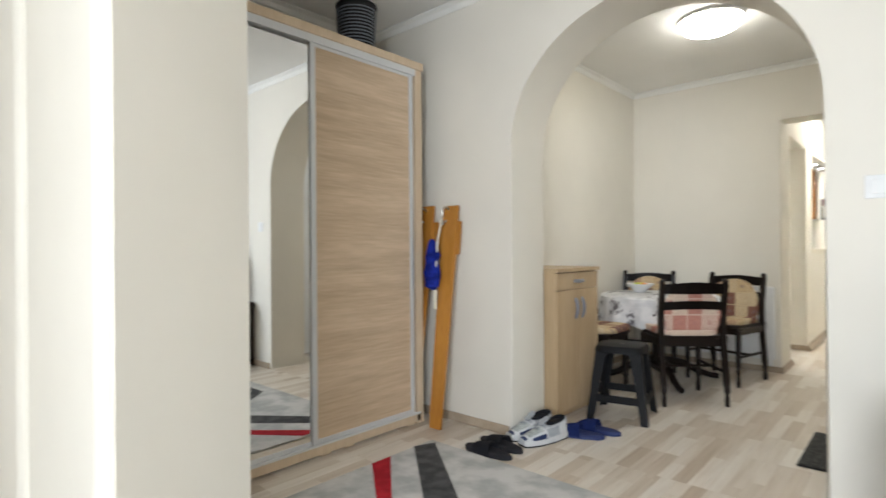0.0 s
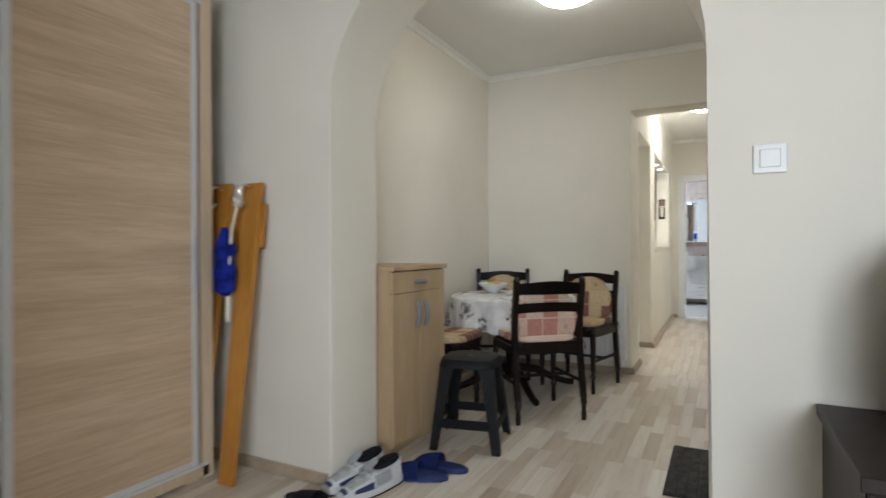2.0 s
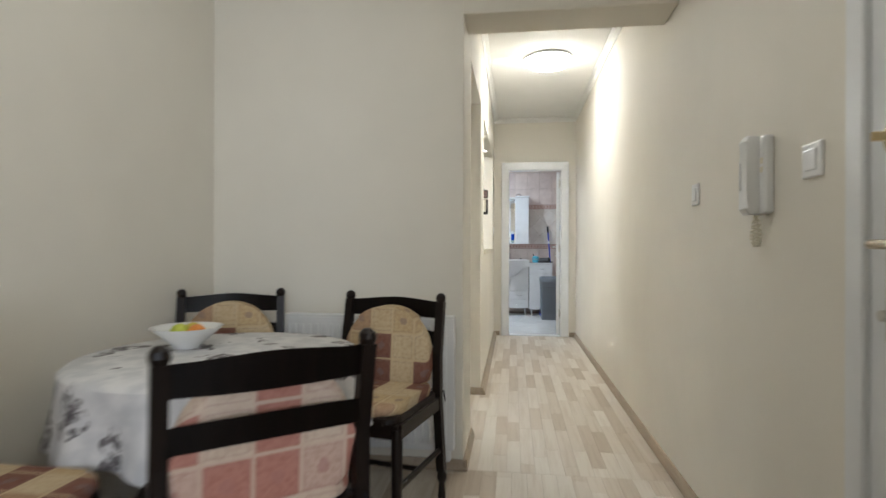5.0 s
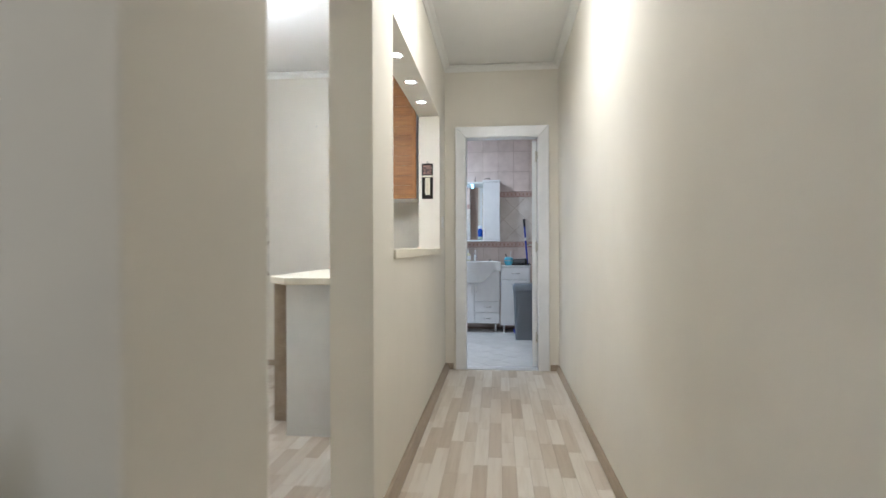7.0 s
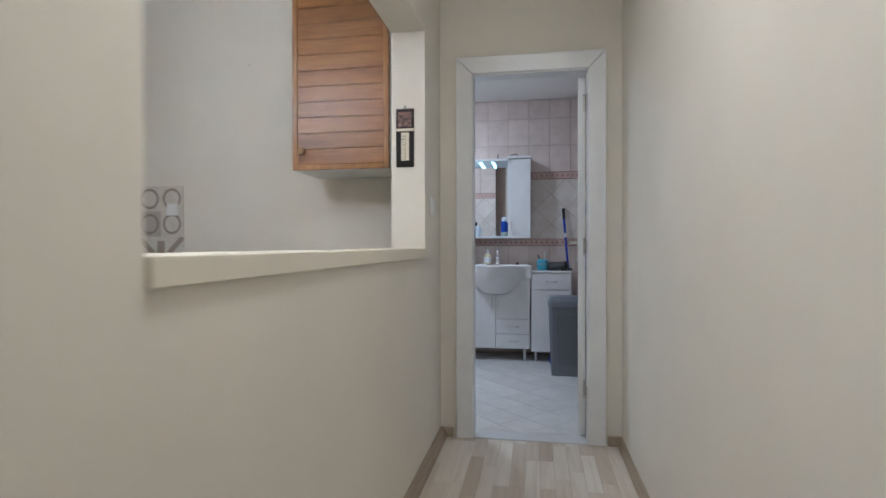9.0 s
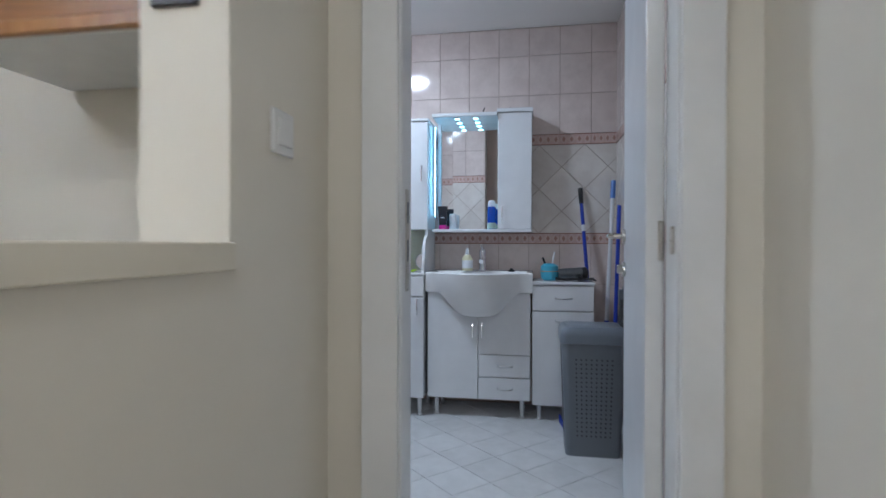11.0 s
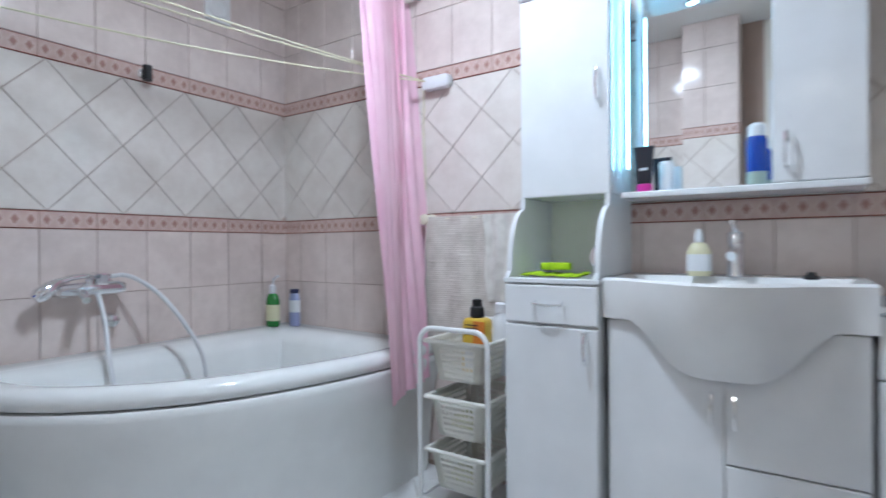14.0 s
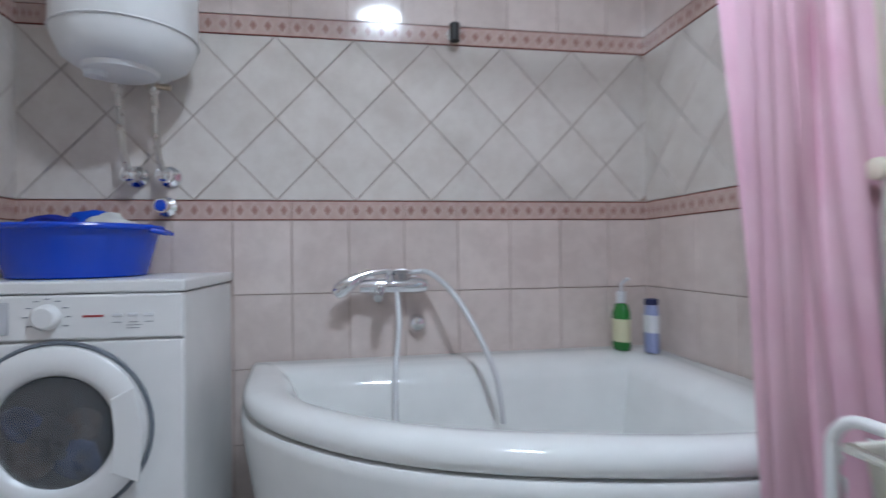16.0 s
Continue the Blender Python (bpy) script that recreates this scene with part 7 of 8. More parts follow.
tagged(part("front_hole_shade", bm, HOLE_SHADE, lb), kind="stuff")
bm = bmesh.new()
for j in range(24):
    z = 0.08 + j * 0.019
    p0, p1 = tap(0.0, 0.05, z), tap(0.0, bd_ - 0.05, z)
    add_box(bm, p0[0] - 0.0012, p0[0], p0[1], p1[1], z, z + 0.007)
tagged(part("side_slot_shade", bm, HOLE_SHADE, lb), kind="stuff")

# brooms and mop in the corner
for nm, lab, foot, top, mt_, r0 in (("broom", "blue broom with black grip leaning in the corner", (-0.06, 11.03, 0.05), (-0.155, 11.17, 1.36), BROOM_BLUE, 0.011),
                                ("mop", "white-handled mop leaning in the corner", (-0.045, 10.94, 0.10), (0.04, 11.15, 1.40), CLEARCAP, 0.012),
                                ("floor_squeegee", "blue long-handled squeegee leaning on the wall", (0.0, 10.88, 0.06), (0.045, 10.95, 1.24), BROOM_BLUE, 0.011)):
    bq = thing(nm, foot[0], foot[1], 0, lab, "broom", "cleaning tools in the corner")
    f0, t0 = Vector((0, 0, foot[2])), Vector((top[0] - foot[0], top[1] - foot[1], top[2]))
    part("handle", tube([f0, t0], r0, 12), mt_, bq, smooth=True)
    if nm == "broom":
        part("grip", tube([f0.lerp(t0, 0.93), f0.lerp(t0, 1.004)], r0 * 1.25, 12), BLACK, bq, "black grip")
        part("sticker", tube([f0.lerp(t0, 0.80), f0.lerp(t0, 0.83)], r0 * 1.06, 12), CLEARCAP, bq)
        part("brush_head", box(-0.12, 0.05, -0.025, 0.025, 0.0, 0.06, 0.01, 2), BROOM_BLUE, bq)
    elif nm == "mop":
        part("grip", tube([f0.lerp(t0, 0.92), f0.lerp(t0, 1.004)], r0 * 1.25, 12), plastic("light_blue_grip", (0.10, 0.22, 0.60), 0.35), bq, "light blue grip")
        part("collar", tube([f0.lerp(t0, 0.33), f0.lerp(t0, 0.36)], r0 * 1.2, 12), BROOM_BLUE, bq)
        part("mop_head", lathe([(0.02, 0.11), (0.05, 0.09), (0.07, 0.0)], 16), fabric("mop_strands", (0.5, 0.5, 0.5)), bq)
    else:
        part("socket", tube([f0.lerp(t0, 0.0), f0.lerp(t0, 0.12)], r0 * 1.6, 12), BROOM_BLUE, bq)
        part("blade", prism([(-0.10, 0.0), (0.05, 0.0), (0.02, 0.07), (-0.02, 0.09), (-0.05, 0.07)], 0.03, lambda a, b, c: (a, c - 0.015, b), 0.004), BROOM_BLUE, bq)

dp = thing("dustpan", -0.17, 10.76, 0.0, "blue plastic dustpan on the floor behind the laundry basket", "dustpan", rz=12)
part("pan", prism([(-0.11, -0.10), (0.11, -0.10), (0.10, 0.10), (-0.10, 0.10)], 0.012, lambda a, b, c: (a, b, 0.001 + c + 0.08 * max(0.0, b + 0.04)), 0.003), BROOM_BLUE, dp)
for x in (-0.107, 0.101):
    part("side_lip", prism([(-0.06, 0.0), (0.10, 0.012), (0.10, 0.055)], 0.006, lambda a, b, c: (x + c, a, b + 0.004)), BROOM_BLUE, dp)
part("socket", tube([(0.0, 0.09, 0.02), (0.0, 0.12, 0.06)], 0.014, 10), BROOM_BLUE, dp, smooth=True)

# folded clothes airer against the east wall
ar = thing("clothes_airer", BX1 - TILE_FACE, 10.18, 0, "folded grey metal clothes airer leaning against the tiled wall", "clothes airer")


def airer_frame(y0, y1, z0, z1, x0, x1, wires):
    r_ = 0.03
    def px(z):
        return x0 + (x1 - x0) * (z - z0) / (z1 - z0)
    pts = []
    for cy, cz, a0 in ((y1 - r_, z1 - r_, 0), (y0 + r_, z1 - r_, 90), (y0 + r_, z0 + r_, 180), (y1 - r_, z0 + r_, 270)):
        for k in range(5):
            a = radians(a0 + 22.5 * k)
            yy, zz = cy + r_ * math.cos(a), cz + r_ * math.sin(a)
            pts.append((px(zz), yy, zz))
    fr = part("frame", tube(pts, 0.0095, 10, True), GREY_METAL, ar, "grey tube frame", True)
    for k in range(wires):
        z = z0 + (z1 - z0) * (k + 1) / (wires + 1)
        part("wire", tube([(px(z), y0, z), (px(z), y1, z)], 0.0024, 6), ALU, fr)
    for k in range(3):
        y = y0 + (y1 - y0) * (k + 1) / 4
        part("wire", tube([(px(z0), y, z0), (px(z1), y, z1)], 0.0022, 6), ALU, fr)


airer_frame(0.02, 0.40, 0.72, 1.28, -0.040, -0.014, 9)
airer_frame(-0.02, 0.44, 0.16, 0.80, -0.070, -0.045, 10)
for y in (0.0, 0.42):
    part("leg", tube([(-0.085, y, 0.012), (-0.058, y, 0.78)], 0.010, 10), GREY_METAL, ar, smooth=True)
    part("foot_cap", tube([(-0.0855, y, 0.0), (-0.084, y, 0.04)], 0.014, 10), BLACK, ar)
    part("hinge_block", box(-0.075, -0.04, y - 0.014, y + 0.014, 0.735, 0.785, 0.004), GREY_PLASTIC, ar)

# vent and hook on the west wall
vt = thing("wall_vent", BX0 + TILE_FACE, 10.80, 2.075, "white square wall vent with a round opening", "vent")
part("plate", box(0.0, 0.014, -0.065, 0.065, -0.065, 0.065, 0.004, 2), WHITE, vt)
part("ring", lathe([(0.048, 0.014), (0.046, 0.022), (0.036, 0.022), (0.034, 0.015)], 28), WHITE, vt).data.transform(Matrix.Rotation(radians(90), 4, "Y") @ Matrix.Identity(4))
hk = thing("shower_holder", BX0 + TILE_FACE, 10.455, 1.675, "small chrome shower-head holder on the tile border", "holder")
part("base", lathe([(0.022, 0.0), (0.022, 0.012), (0.012, 0.018)], 16, (0, 0, 0), "x"), CHROME, hk, smooth=True)
part("clip", lathe([(0.018, -0.03), (0.018, 0.03), (0.012, 0.03)], 16, (0.035, 0.005, 0.0)), BLACK, hk, "dark clip", True)

# ---- tiles and floor strips ----


def glaze(name, a, b, rough):
    m = mat(name, a, rough)
    v = coords(m, space="World")
    marb = noise_out(m, v, 9, 5, 0.65)
    info = m.node_tree.nodes.new("ShaderNodeObjectInfo").outputs["Random"]
    col = ramp(m, marb, [(0.38, b), (0.62, a)])
    tint = ramp(m, info, [(0.0, (0.93, 0.93, 0.93)), (1.0, (1.0, 1.0, 1.0))])
    link(m, mixed(m, 1.0, col, tint, "MULTIPLY"), bsdf(m).inputs["Base Color"])
    bump(m, noise_out(m, v, 14, 2), 0.06, 0.003)
    return m


TILE_PINK = glaze("pinkish_glazed_tile", (0.755, 0.65, 0.60), (0.675, 0.57, 0.525), 0.09)
TILE_PALE = glaze("pale_glazed_tile", (0.77, 0.715, 0.66), (0.70, 0.635, 0.58), 0.09)
TILE_FLOOR = glaze("white_floor_tile", (0.76, 0.76, 0.75), (0.69, 0.69, 0.68), 0.22)
TILE_EDGE = mat("border_tile", (0.6, 0.42, 0.36), 0.18)
gen = split(TILE_EDGE, coords(TILE_EDGE, space="Generated"))
uu, vv = gen[0], gen[2]
cell = calc(TILE_EDGE, "ABSOLUTE", calc(TILE_EDGE, "SUBTRACT", calc(TILE_EDGE, "FRACT", calc(TILE_EDGE, "MULTIPLY", uu, 4.0)), 0.5))
rh = calc(TILE_EDGE, "ADD", calc(TILE_EDGE, "MULTIPLY", cell, 1.15), calc(TILE_EDGE, "ABSOLUTE", calc(TILE_EDGE, "SUBTRACT", vv, 0.5)))
motif = ramp(TILE_EDGE, rh, [(0.14, (0.42, 0.24, 0.20)), (0.28, (0.47, 0.29, 0.25)), (0.33, (0.66, 0.52, 0.46)), (0.5, (0.62, 0.46, 0.41)), (0.8, (0.60, 0.43, 0.38))])
band = calc(TILE_EDGE, "GREATER_THAN", calc(TILE_EDGE, "ABSOLUTE", calc(TILE_EDGE, "SUBTRACT", vv, 0.5)), 0.455)
cloudy = ramp(TILE_EDGE, noise_out(TILE_EDGE, coords(TILE_EDGE, space="World"), 30, 3), [(0.3, (0.88, 0.86, 0.85)), (0.7, (1, 1, 1))])
link(TILE_EDGE, mixed(TILE_EDGE, 1.0, mixed(TILE_EDGE, band, motif, (0.24, 0.07, 0.05)), cloudy, "MULTIPLY"), bsdf(TILE_EDGE).inputs["Base Color"])

mesh_cache = {}
walls = {o.name: o for o in scene.objects}


def clip(poly, x0, x1, z0, z1):
    for axis, lim, keep in ((0, x0, 1), (0, x1, -1), (1, z0, 1), (1, z1, -1)):
        out = []
        for i, p in enumerate(poly):
            q = poly[(i + 1) % len(poly)]
            dp, dq = keep * (p[axis] - lim), keep * (q[axis] - lim)
            if dp >= 0:
                out.append(p)
            if (dp > 0 > dq) or (dp < 0 < dq):
                f = dp / (dp - dq)
                out.append((p[0] + f * (q[0] - p[0]), p[1] + f * (q[1] - p[1])))
        poly = out
        if len(poly) < 3:
            return []
    return poly


def piece_mesh(name, poly, thick, material, joint=0.0012, edge=0.0012):
    """A flat tile: the outline drawn in by half a joint, its rim chamfered. Local x along, y out of the wall, z up."""
    key = (name, material.name, thick, tuple((round(a, 4), round(b, 4)) for a, b in poly))
    if key in mesh_cache:
        return mesh_cache[key]
    cx, cy = sum(p[0] for p in poly) / len(poly), sum(p[1] for p in poly) / len(poly)

    def inset(d):
        out = []
        n = len(poly)
        for i in range(n):
            p0, p1, p2 = Vector(poly[i - 1]), Vector(poly[i]), Vector(poly[(i + 1) % n])
            e1, e2 = (p1 - p0).normalized(), (p2 - p1).normalized()
            n1, n2 = Vector((-e1.y, e1.x)), Vector((-e2.y, e2.x))
            if n1.dot(Vector((cx, cy)) - p1) < 0:
                n1, n2 = -n1, -n2
            k = 1 + n1.dot(n2)
            out.append(p1 + (n1 + n2) * (d / max(0.3, k)))
        return out
    o, t = inset(joint), inset(joint + edge)
    n = len(poly)
    verts = [(a.x, 0.0, a.y) for a in o] + [(a.x, -(thick - edge), a.y) for a in o] + [(a.x, -thick, a.y) for a in t]
    faces = [tuple(range(2 * n, 3 * n))]
    for r0 in (0, n):
        for i in range(n):
            faces.append((r0 + i, r0 + (i + 1) % n, r0 + n + (i + 1) % n, r0 + n + i))
    me = bpy.data.meshes.new(name)
    me.from_pydata(verts, [], faces)
    bm = bmesh.new()
    bm.from_mesh(me)
    bmesh.ops.recalc_face_normals(bm, faces=bm.faces)
    bm.to_mesh(me)
    bm.free()
    me.materials.append(material)
    mesh_cache[key] = me
    return me


def lay(name, me, parent, m):
    ob = new(name, me)
    ob.parent = parent
    ob.matrix_basis = m
    return ob


def tile_wall(parent, base, length, start=0.0, slant=0.0, hx=0.139):
    """Tiles a wall face: base maps local x (along), -y (out), z (up) to the world."""
    rows = [(0.02, 0.27), (0.27, 0.52), (0.52, 0.77), (0.77, 1.02), (1.71, 1.96), (1.96, 2.21), (2.21, HB - 0.003)]
    x = -start
    while x < length - 0.004:
        a, b2 = max(0.0, x), min(length, x + 0.191)
        if b2 - a > 0.006:
            for z0, z1 in rows:
                me = piece_mesh("tile", [(0, 0), (b2 - a, 0), (b2 - a, z1 - z0), (0, z1 - z0)], 0.006, TILE_PINK, 0.0014)
                lay("tile", me, parent, base @ Matrix.Translation((a, 0, z0)))
            for z0, z1 in ((1.02, 1.087), (1.643, 1.71)):
                me = piece_mesh("border_tile", [(0, 0), (b2 - a, 0), (b2 - a, z1 - z0), (0, z1 - z0)], 0.007, TILE_EDGE, 0.0006)
                lay("border_tile", me, parent, base @ Matrix.Translation((a, 0, z0)))
        x += 0.191
    z0, z1, h = 1.087, 1.643, 0.139
    for i in range(-1, int((length + slant) / hx) + 2):
        for j in range(0, 5):
            if (i + j) % 2:
                continue
            cx, cz = i * hx - slant, z0 + j * h
            poly = clip([(cx, cz - h), (cx + hx, cz), (cx, cz + h), (cx - hx, cz)], 0.0, length, z0, z1)
            if len(poly) < 3:
                continue
            ox, oz = poly[0]
            area = abs(sum(poly[k][0] * poly[(k + 1) % len(poly)][1] - poly[(k + 1) % len(poly)][0] * poly[k][1] for k in range(len(poly)))) / 2
            if area < 0.0008:
                continue
            me = piece_mesh("diamond_tile", [(p[0] - ox, p[1] - oz) for p in poly], 0.006, TILE_PALE, 0.0014)
            lay("diamond_tile", me, parent, base @ Matrix.Translation((ox, 0, oz)))


tile_wall(walls["wall_bath_north"], pose(BX0, BY1, 0, 0, 0, 0), BX1 - BX0, 0.072, 0.186, 0.14)
tile_wall(walls["wall_bath_west"], pose(BX0, YD1 + 0.012, 0, 0, 0, 90), BY1 - YD1 - 0.012, 0.11, 0.127, 0.132)
tile_wall(walls["wall_bath_east"], pose(BX1, BY1, 0, 0, 0, -90), BY1 - YD1, 0.0)
tile_wall(walls["wall_bath_south"], pose(-1.25, YD1 + 0.012, 0, 0, 0, 180), -1.25 - BX0, 0.0)
tile_wall(walls["wall_bath_south"], pose(-0.925, 9.25, 0, 0, 0, 180), 0.325, 0.0)
tile_wall(walls["wall_bath_south"], pose(-0.925, YD1 + 0.012, 0, 0, 0, 90), 9.25 - YD1 - 0.012, 0.12)

# diagonal floor tiles of the bathroom
FLAT = pose(0, 0, 0, -90, 0, 0)
h = 0.1414
nx, ny = int((BX1 - BX0) / h) + 2, int((BY1 - YD1) / h) + 2
for i in range(nx):
    for j in range(ny):
        if (i + j) % 2:
            continue
        cx, cy = BX0 + i * h, YD1 + j * h
        poly = clip([(cx, cy - h), (cx + h, cy), (cx, cy + h), (cx - h, cy)], BX0, BX1, YD1, BY1)
        if len(poly) < 3:
            continue
        ox, oy = poly[0]
        me = piece_mesh("floor_tile", [(p[0] - ox, p[1] - oy) for p in poly], 0.008, TILE_FLOOR, 0.0013)
        lay("floor_tile", me, bath_floor, pose(ox, oy, -0.008, 0, 0, 0) @ FLAT)

# patterned splashback tiles: quatrefoils, a large flower, and patches of four small squares
SPL = []
TAUPE = [((0.30, 0.25, 0.20), (0.60, 0.55, 0.47)), ((0.68, 0.65, 0.59), (0.36, 0.30, 0.24)), ((0.66, 0.62, 0.55), (0.22, 0.17, 0.13)), ((0.70, 0.67, 0.61), (0.30, 0.24, 0.19)), ((0.64, 0.60, 0.53), (0.26, 0.20, 0.16))]
for k in range(5):
    m = mat("patterned_tile_%d" % k, (0.5, 0.45, 0.38), 0.35)
    ground, ink = TAUPE[k]
    g = split(m, coords(m, space="Generated"))
    a = calc(m, "ABSOLUTE", calc(m, "SUBTRACT", g[0], 0.5))
    c = calc(m, "ABSOLUTE", calc(m, "SUBTRACT", g[2], 0.5))
    qa = calc(m, "ABSOLUTE", calc(m, "SUBTRACT", calc(m, "FRACT", calc(m, "MULTIPLY", g[0], 2.0)), 0.5))
    qc = calc(m, "ABSOLUTE", calc(m, "SUBTRACT", calc(m, "FRACT", calc(m, "MULTIPLY", g[2], 2.0)), 0.5))
    if k == 0:
        lobe = calc(m, "MINIMUM", calc(m, "POWER", calc(m, "ADD", calc(m, "MULTIPLY", calc(m, "SUBTRACT", qa, 0.2), calc(m, "SUBTRACT", qa, 0.2)), calc(m, "MULTIPLY", qc, qc)), 0.5),
                    calc(m, "POWER", calc(m, "ADD", calc(m, "MULTIPLY", qa, qa), calc(m, "MULTIPLY", calc(m, "SUBTRACT", qc, 0.2), calc(m, "SUBTRACT", qc, 0.2))), 0.5))
        f = calc(m, "LESS_THAN", calc(m, "ABSOLUTE", calc(m, "SUBTRACT", lobe, 0.21)), 0.028)
        col = mixed(m, f, ground, ink)
    elif k == 1:
        thin, far = calc(m, "MINIMUM", a, c), calc(m, "MAXIMUM", a, c)
        petal = calc(m, "MULTIPLY", calc(m, "LESS_THAN", thin, 0.085), calc(m, "MULTIPLY", calc(m, "GREATER_THAN", far, 0.13), calc(m, "LESS_THAN", far, 0.42)))
        bar = calc(m, "MULTIPLY", calc(m, "LESS_THAN", calc(m, "ABSOLUTE", calc(m, "SUBTRACT", a, c)), 0.075), calc(m, "GREATER_THAN", far, 0.2))
        col = mixed(m, calc(m, "MAXIMUM", petal, bar), ground, ink)
    else:
        cell = m.node_tree.nodes.new("ShaderNodeCombineXYZ")
        link(m, calc(m, "FLOOR", calc(m, "MULTIPLY", g[0], 2.0)), cell.inputs[0])
        link(m, calc(m, "FLOOR", calc(m, "MULTIPLY", g[2], 2.0)), cell.inputs[1])
        cell.inputs[2].default_value = 3.7 * k
        pick = m.node_tree.nodes.new("ShaderNodeTexWhiteNoise")
        link(m, cell.outputs[0], pick.inputs["Vector"])
        field = ramp(m, pick.outputs["Value"], [(0.0, ground), (0.45, tuple(0.6 * x + 0.4 * y for x, y in zip(ground, ink))), (0.7, ground), (1.0, tuple(0.25 * x + 0.75 * y for x, y in zip(ground, ink)))])
        field.node.color_ramp.interpolation = "CONSTANT"
        round_ = calc(m, "POWER", calc(m, "ADD", calc(m, "MULTIPLY", qa, qa), calc(m, "MULTIPLY", qc, qc)), 0.5)
        if k == 2:
            f = calc(m, "LESS_THAN", calc(m, "ABSOLUTE", calc(m, "SUBTRACT", round_, 0.36)), 0.05)
        elif k == 3:
            f = calc(m, "MAXIMUM", calc(m, "LESS_THAN", calc(m, "MULTIPLY", qa, qc), 0.006), calc(m, "GREATER_THAN", calc(m, "ADD", qa, qc), 0.86))
        else:
            f = calc(m, "LESS_THAN", calc(m, "ABSOLUTE", calc(m, "SUBTRACT", calc(m, "ADD", qa, qc), 0.34)), 0.055)
        col = mixed(m, calc(m, "MULTIPLY", f, 0.8), field, ink)
    worn = ramp(m, noise_out(m, coords(m, space="World"), 26, 4), [(0.3, (0.86, 0.85, 0.84)), (0.65, (1, 1, 1))])
    link(m, mixed(m, 1.0, col, worn, "MULTIPLY"), bsdf(m).inputs["Base Color"])
    SPL.append(m)
ks = walls["wall_kitchen_west"]
kn = walls["wall_bathroom_door"]
for r_, order in enumerate(((3, 1, 2, 4, 0, 3, 2, 1, 4), (2, 4, 1, 3, 2, 0, 4, 3, 1))):
    for c_, k in enumerate(order):
        me = piece_mesh("splashback_tile", [(0, 0), (0.3, 0), (0.3, 0.3), (0, 0.3)], 0.006, SPL[k], 0.001)
        lay("splashback_tile", me, ks, pose(-3.0, YD0 - 0.007 - 0.3 * (c_ + 1), 0.78 + 0.3 * r_, 0, 0, 90))
for c_, r_, k in ((0, 0, 4), (1, 0, 1), (0, 1, 0), (1, 1, 2)):
    me = piece_mesh("splashback_tile", [(0, 0), (0.294, 0), (0.294, 0.3), (0, 0.3)], 0.006, SPL[k], 0.001)
    lay("splashback_tile", me, kn, pose(-3.0 + 0.007 + 0.294 * c_, YD0, 0.78 + 0.3 * r_, 0, 0, 0))


def strip_material(name, island):
    m = mat(name, (0.6, 0.5, 0.4), 0.33)
    if island:
        rnd = m.node_tree.nodes.new("ShaderNodeNewGeometry").outputs["Random Per Island"]
    else:
        rnd = m.node_tree.nodes.new("ShaderNodeObjectInfo").outputs["Random"]
    tone = ramp(m, rnd, [(0.0, (0.47, 0.385, 0.295)), (0.18, (0.56, 0.48, 0.39)), (0.5, (0.66, 0.595, 0.51)), (1.0, (0.74, 0.69, 0.615))])
    pos = m.node_tree.nodes.new("ShaderNodeNewGeometry").outputs["Position"]
    shift = m.node_tree.nodes.new("ShaderNodeCombineXYZ")
    link(m, calc(m, "MULTIPLY", rnd, 37.0), shift.inputs[2])
    add = m.node_tree.nodes.new("ShaderNodeVectorMath")
    link(m, pos, add.inputs[0])
    link(m, shift.outputs[0], add.inputs[1])
    mp = m.node_tree.nodes.new("ShaderNodeMapping")
    mp.inputs["Scale"].default_value = (38, 2.4, 1)
    link(m, add.outputs[0], mp.inputs[0])
    g = noise_out(m, mp.outputs[0], 1.0, 5, 0.6)
    grain = ramp(m, g, [(0.32, (0.84, 0.80, 0.76)), (0.55, (1, 1, 1))])
    link(m, mixed(m, 0.85, tone, grain, "MULTIPLY"), bsdf(m).inputs["Base Color"])
    bump(m, g, 0.05, 0.001)
    return m


STRIP, STRIP_FAR = strip_material("laminate_strip", False), strip_material("laminate_strip_far", True)
random.seed(3)
far_v, far_f = [], []
near_count = 0


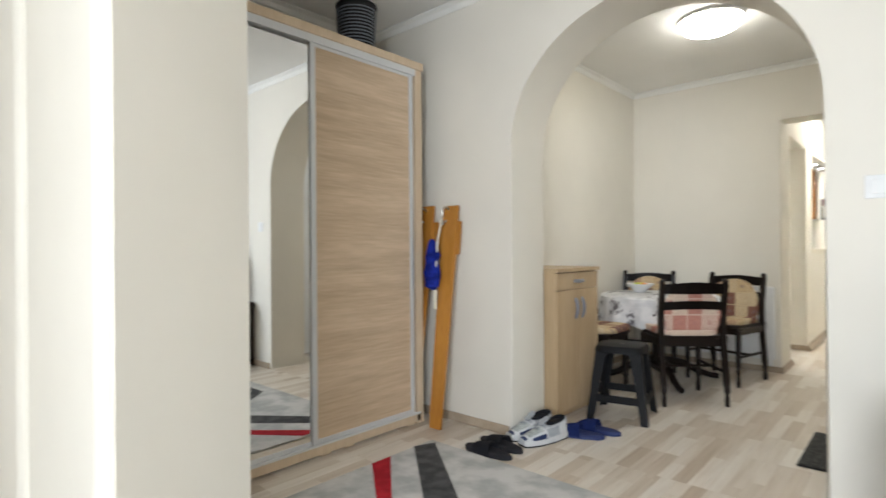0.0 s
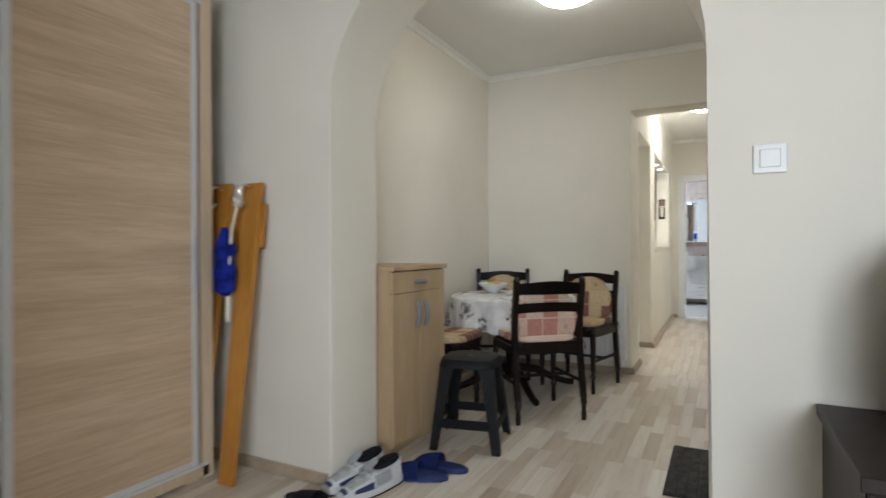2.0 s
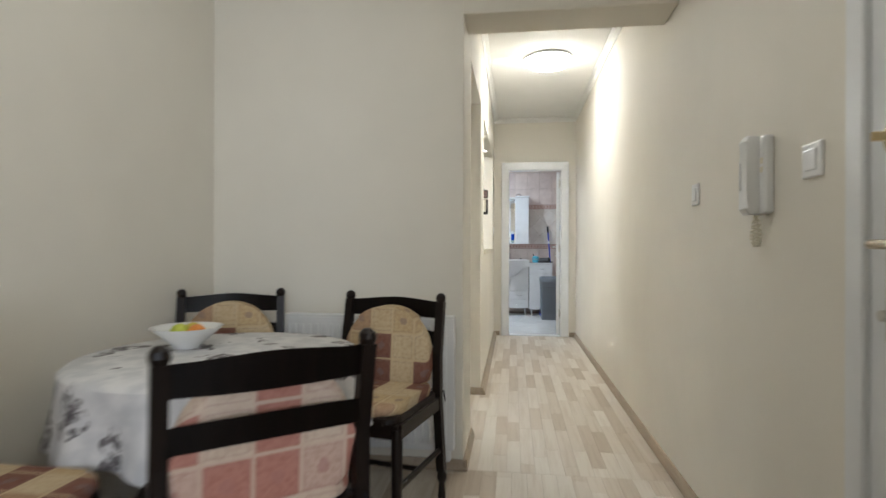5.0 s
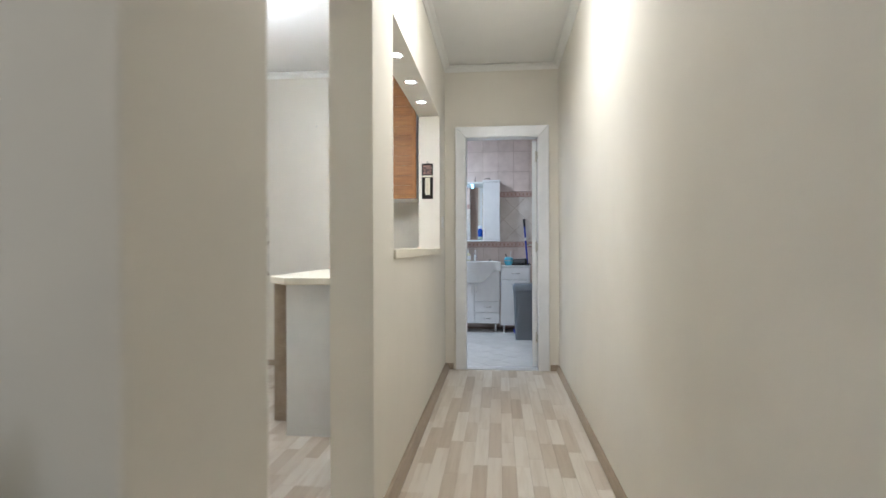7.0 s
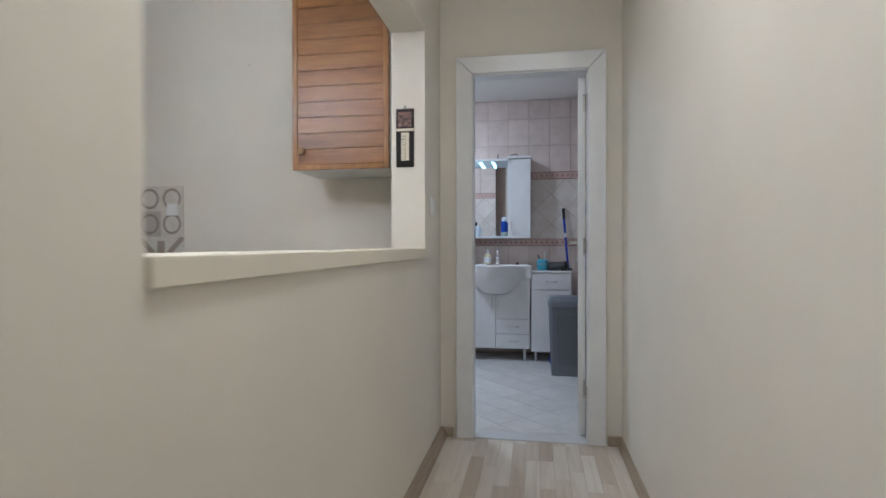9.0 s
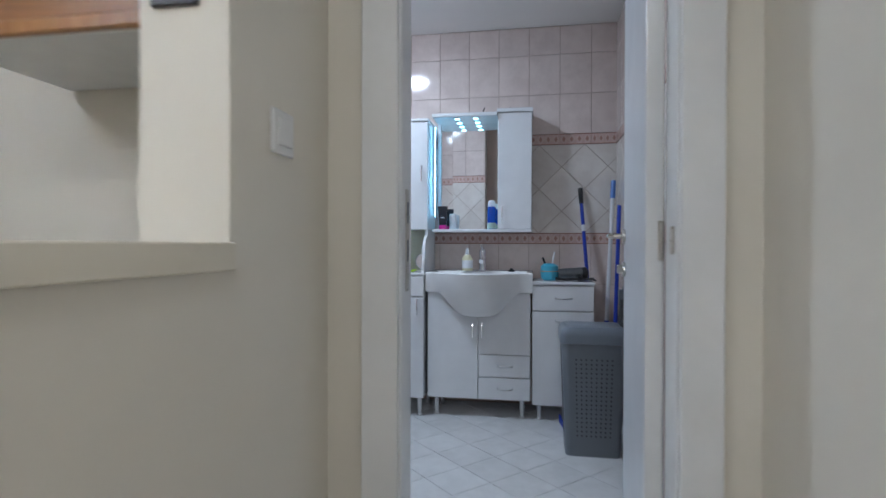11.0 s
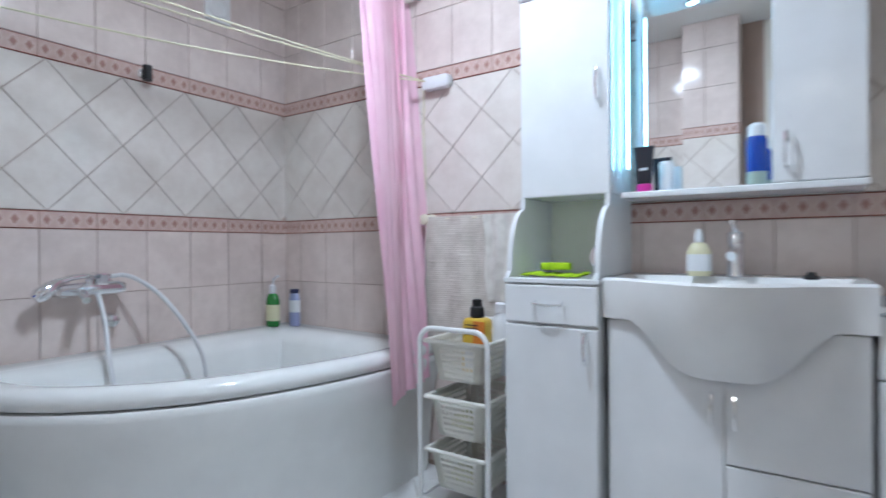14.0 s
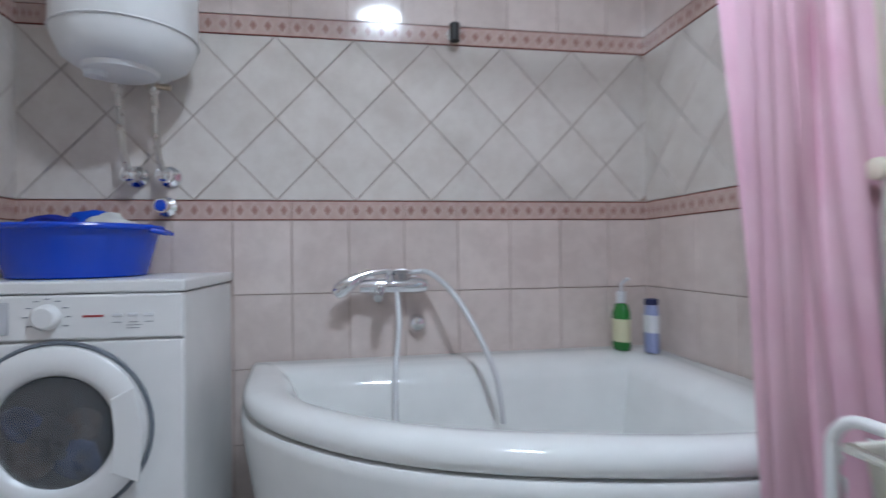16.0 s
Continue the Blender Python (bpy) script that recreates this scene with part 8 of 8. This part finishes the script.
def far_strip(x0, x1, y0, y1):
    b0 = len(far_v)
    j, e = 0.0003, 0.0006
    for z, d in ((-0.008, j), (-e, j), (0.0, j + e)):
        far_v.extend([(x0 + d, y0 + d, z), (x1 - d, y0 + d, z), (x1 - d, y1 - d, z), (x0 + d, y1 - d, z)])
    far_f.append((b0 + 8, b0 + 9, b0 + 10, b0 + 11))
    for r0 in (0, 4):
        for i in range(4):
            far_f.append((b0 + r0 + i, b0 + r0 + (i + 1) % 4, b0 + r0 + 4 + (i + 1) % 4, b0 + r0 + 4 + i))


SWD = 0.0655
for x0, x1, y0, y1, near in ((-0.87, 0.07, 5.10, YD0, True), (-2.09, 0.07, 2.45, 5.10, None), (-3.0, -0.87, YH1, YD0, False), (-3.05, 3.45, -2.5, 2.45, False)):
    lanes = math.ceil((x1 - x0) / SWD)
    for k in range(lanes):
        a, b2 = x0 + k * SWD, min(x1, x0 + (k + 1) * SWD)
        if b2 - a < 0.004:
            continue
        y = y0 - random.choice((0.0, 0.1, 0.2, 0.3, 0.4))
        while y < y1:
            ln = random.choice((0.3, 0.4, 0.5))
            c, d2 = max(y, y0), min(y + ln, y1)
            y += ln
            if d2 - c < 0.006:
                continue
            if (near or (near is None and a > -1.25)) and near_count < 300:
                near_count += 1
                me = piece_mesh("floor_strip", [(0, 0), (b2 - a, 0), (b2 - a, d2 - c), (0, d2 - c)], 0.008, STRIP, 0.0003, 0.0006)
                lay("floor_strip", me, floor, pose(a, c, -0.008) @ FLAT)
            else:
                far_strip(a, b2, c, d2)
me = bpy.data.meshes.new("floor_strips_rest")
me.from_pydata(far_v, [], far_f)
me.materials.append(STRIP_FAR)
rest = new("floor_strips_rest", me)
rest.parent = floor
tagged(rest, kind="stuff")

# the bathroom, with all that stands in it, lies 45 mm further east than the hallway's line
AISLE = {"door_1", "threshold", "wall_bathroom_door"}
for ob in list(scene.objects):
    if ob.parent is None and ob.type in {"MESH", "EMPTY"} and ob.name not in AISLE:
        at = ob.matrix_basis.translation
        mid = sum(c[1] for c in ob.bound_box) / 8 if ob.type == "MESH" else 0.0
        if at.y + mid > YD1:
            ob.matrix_basis = Matrix.Translation((0.045, 0, 0)) @ ob.matrix_basis
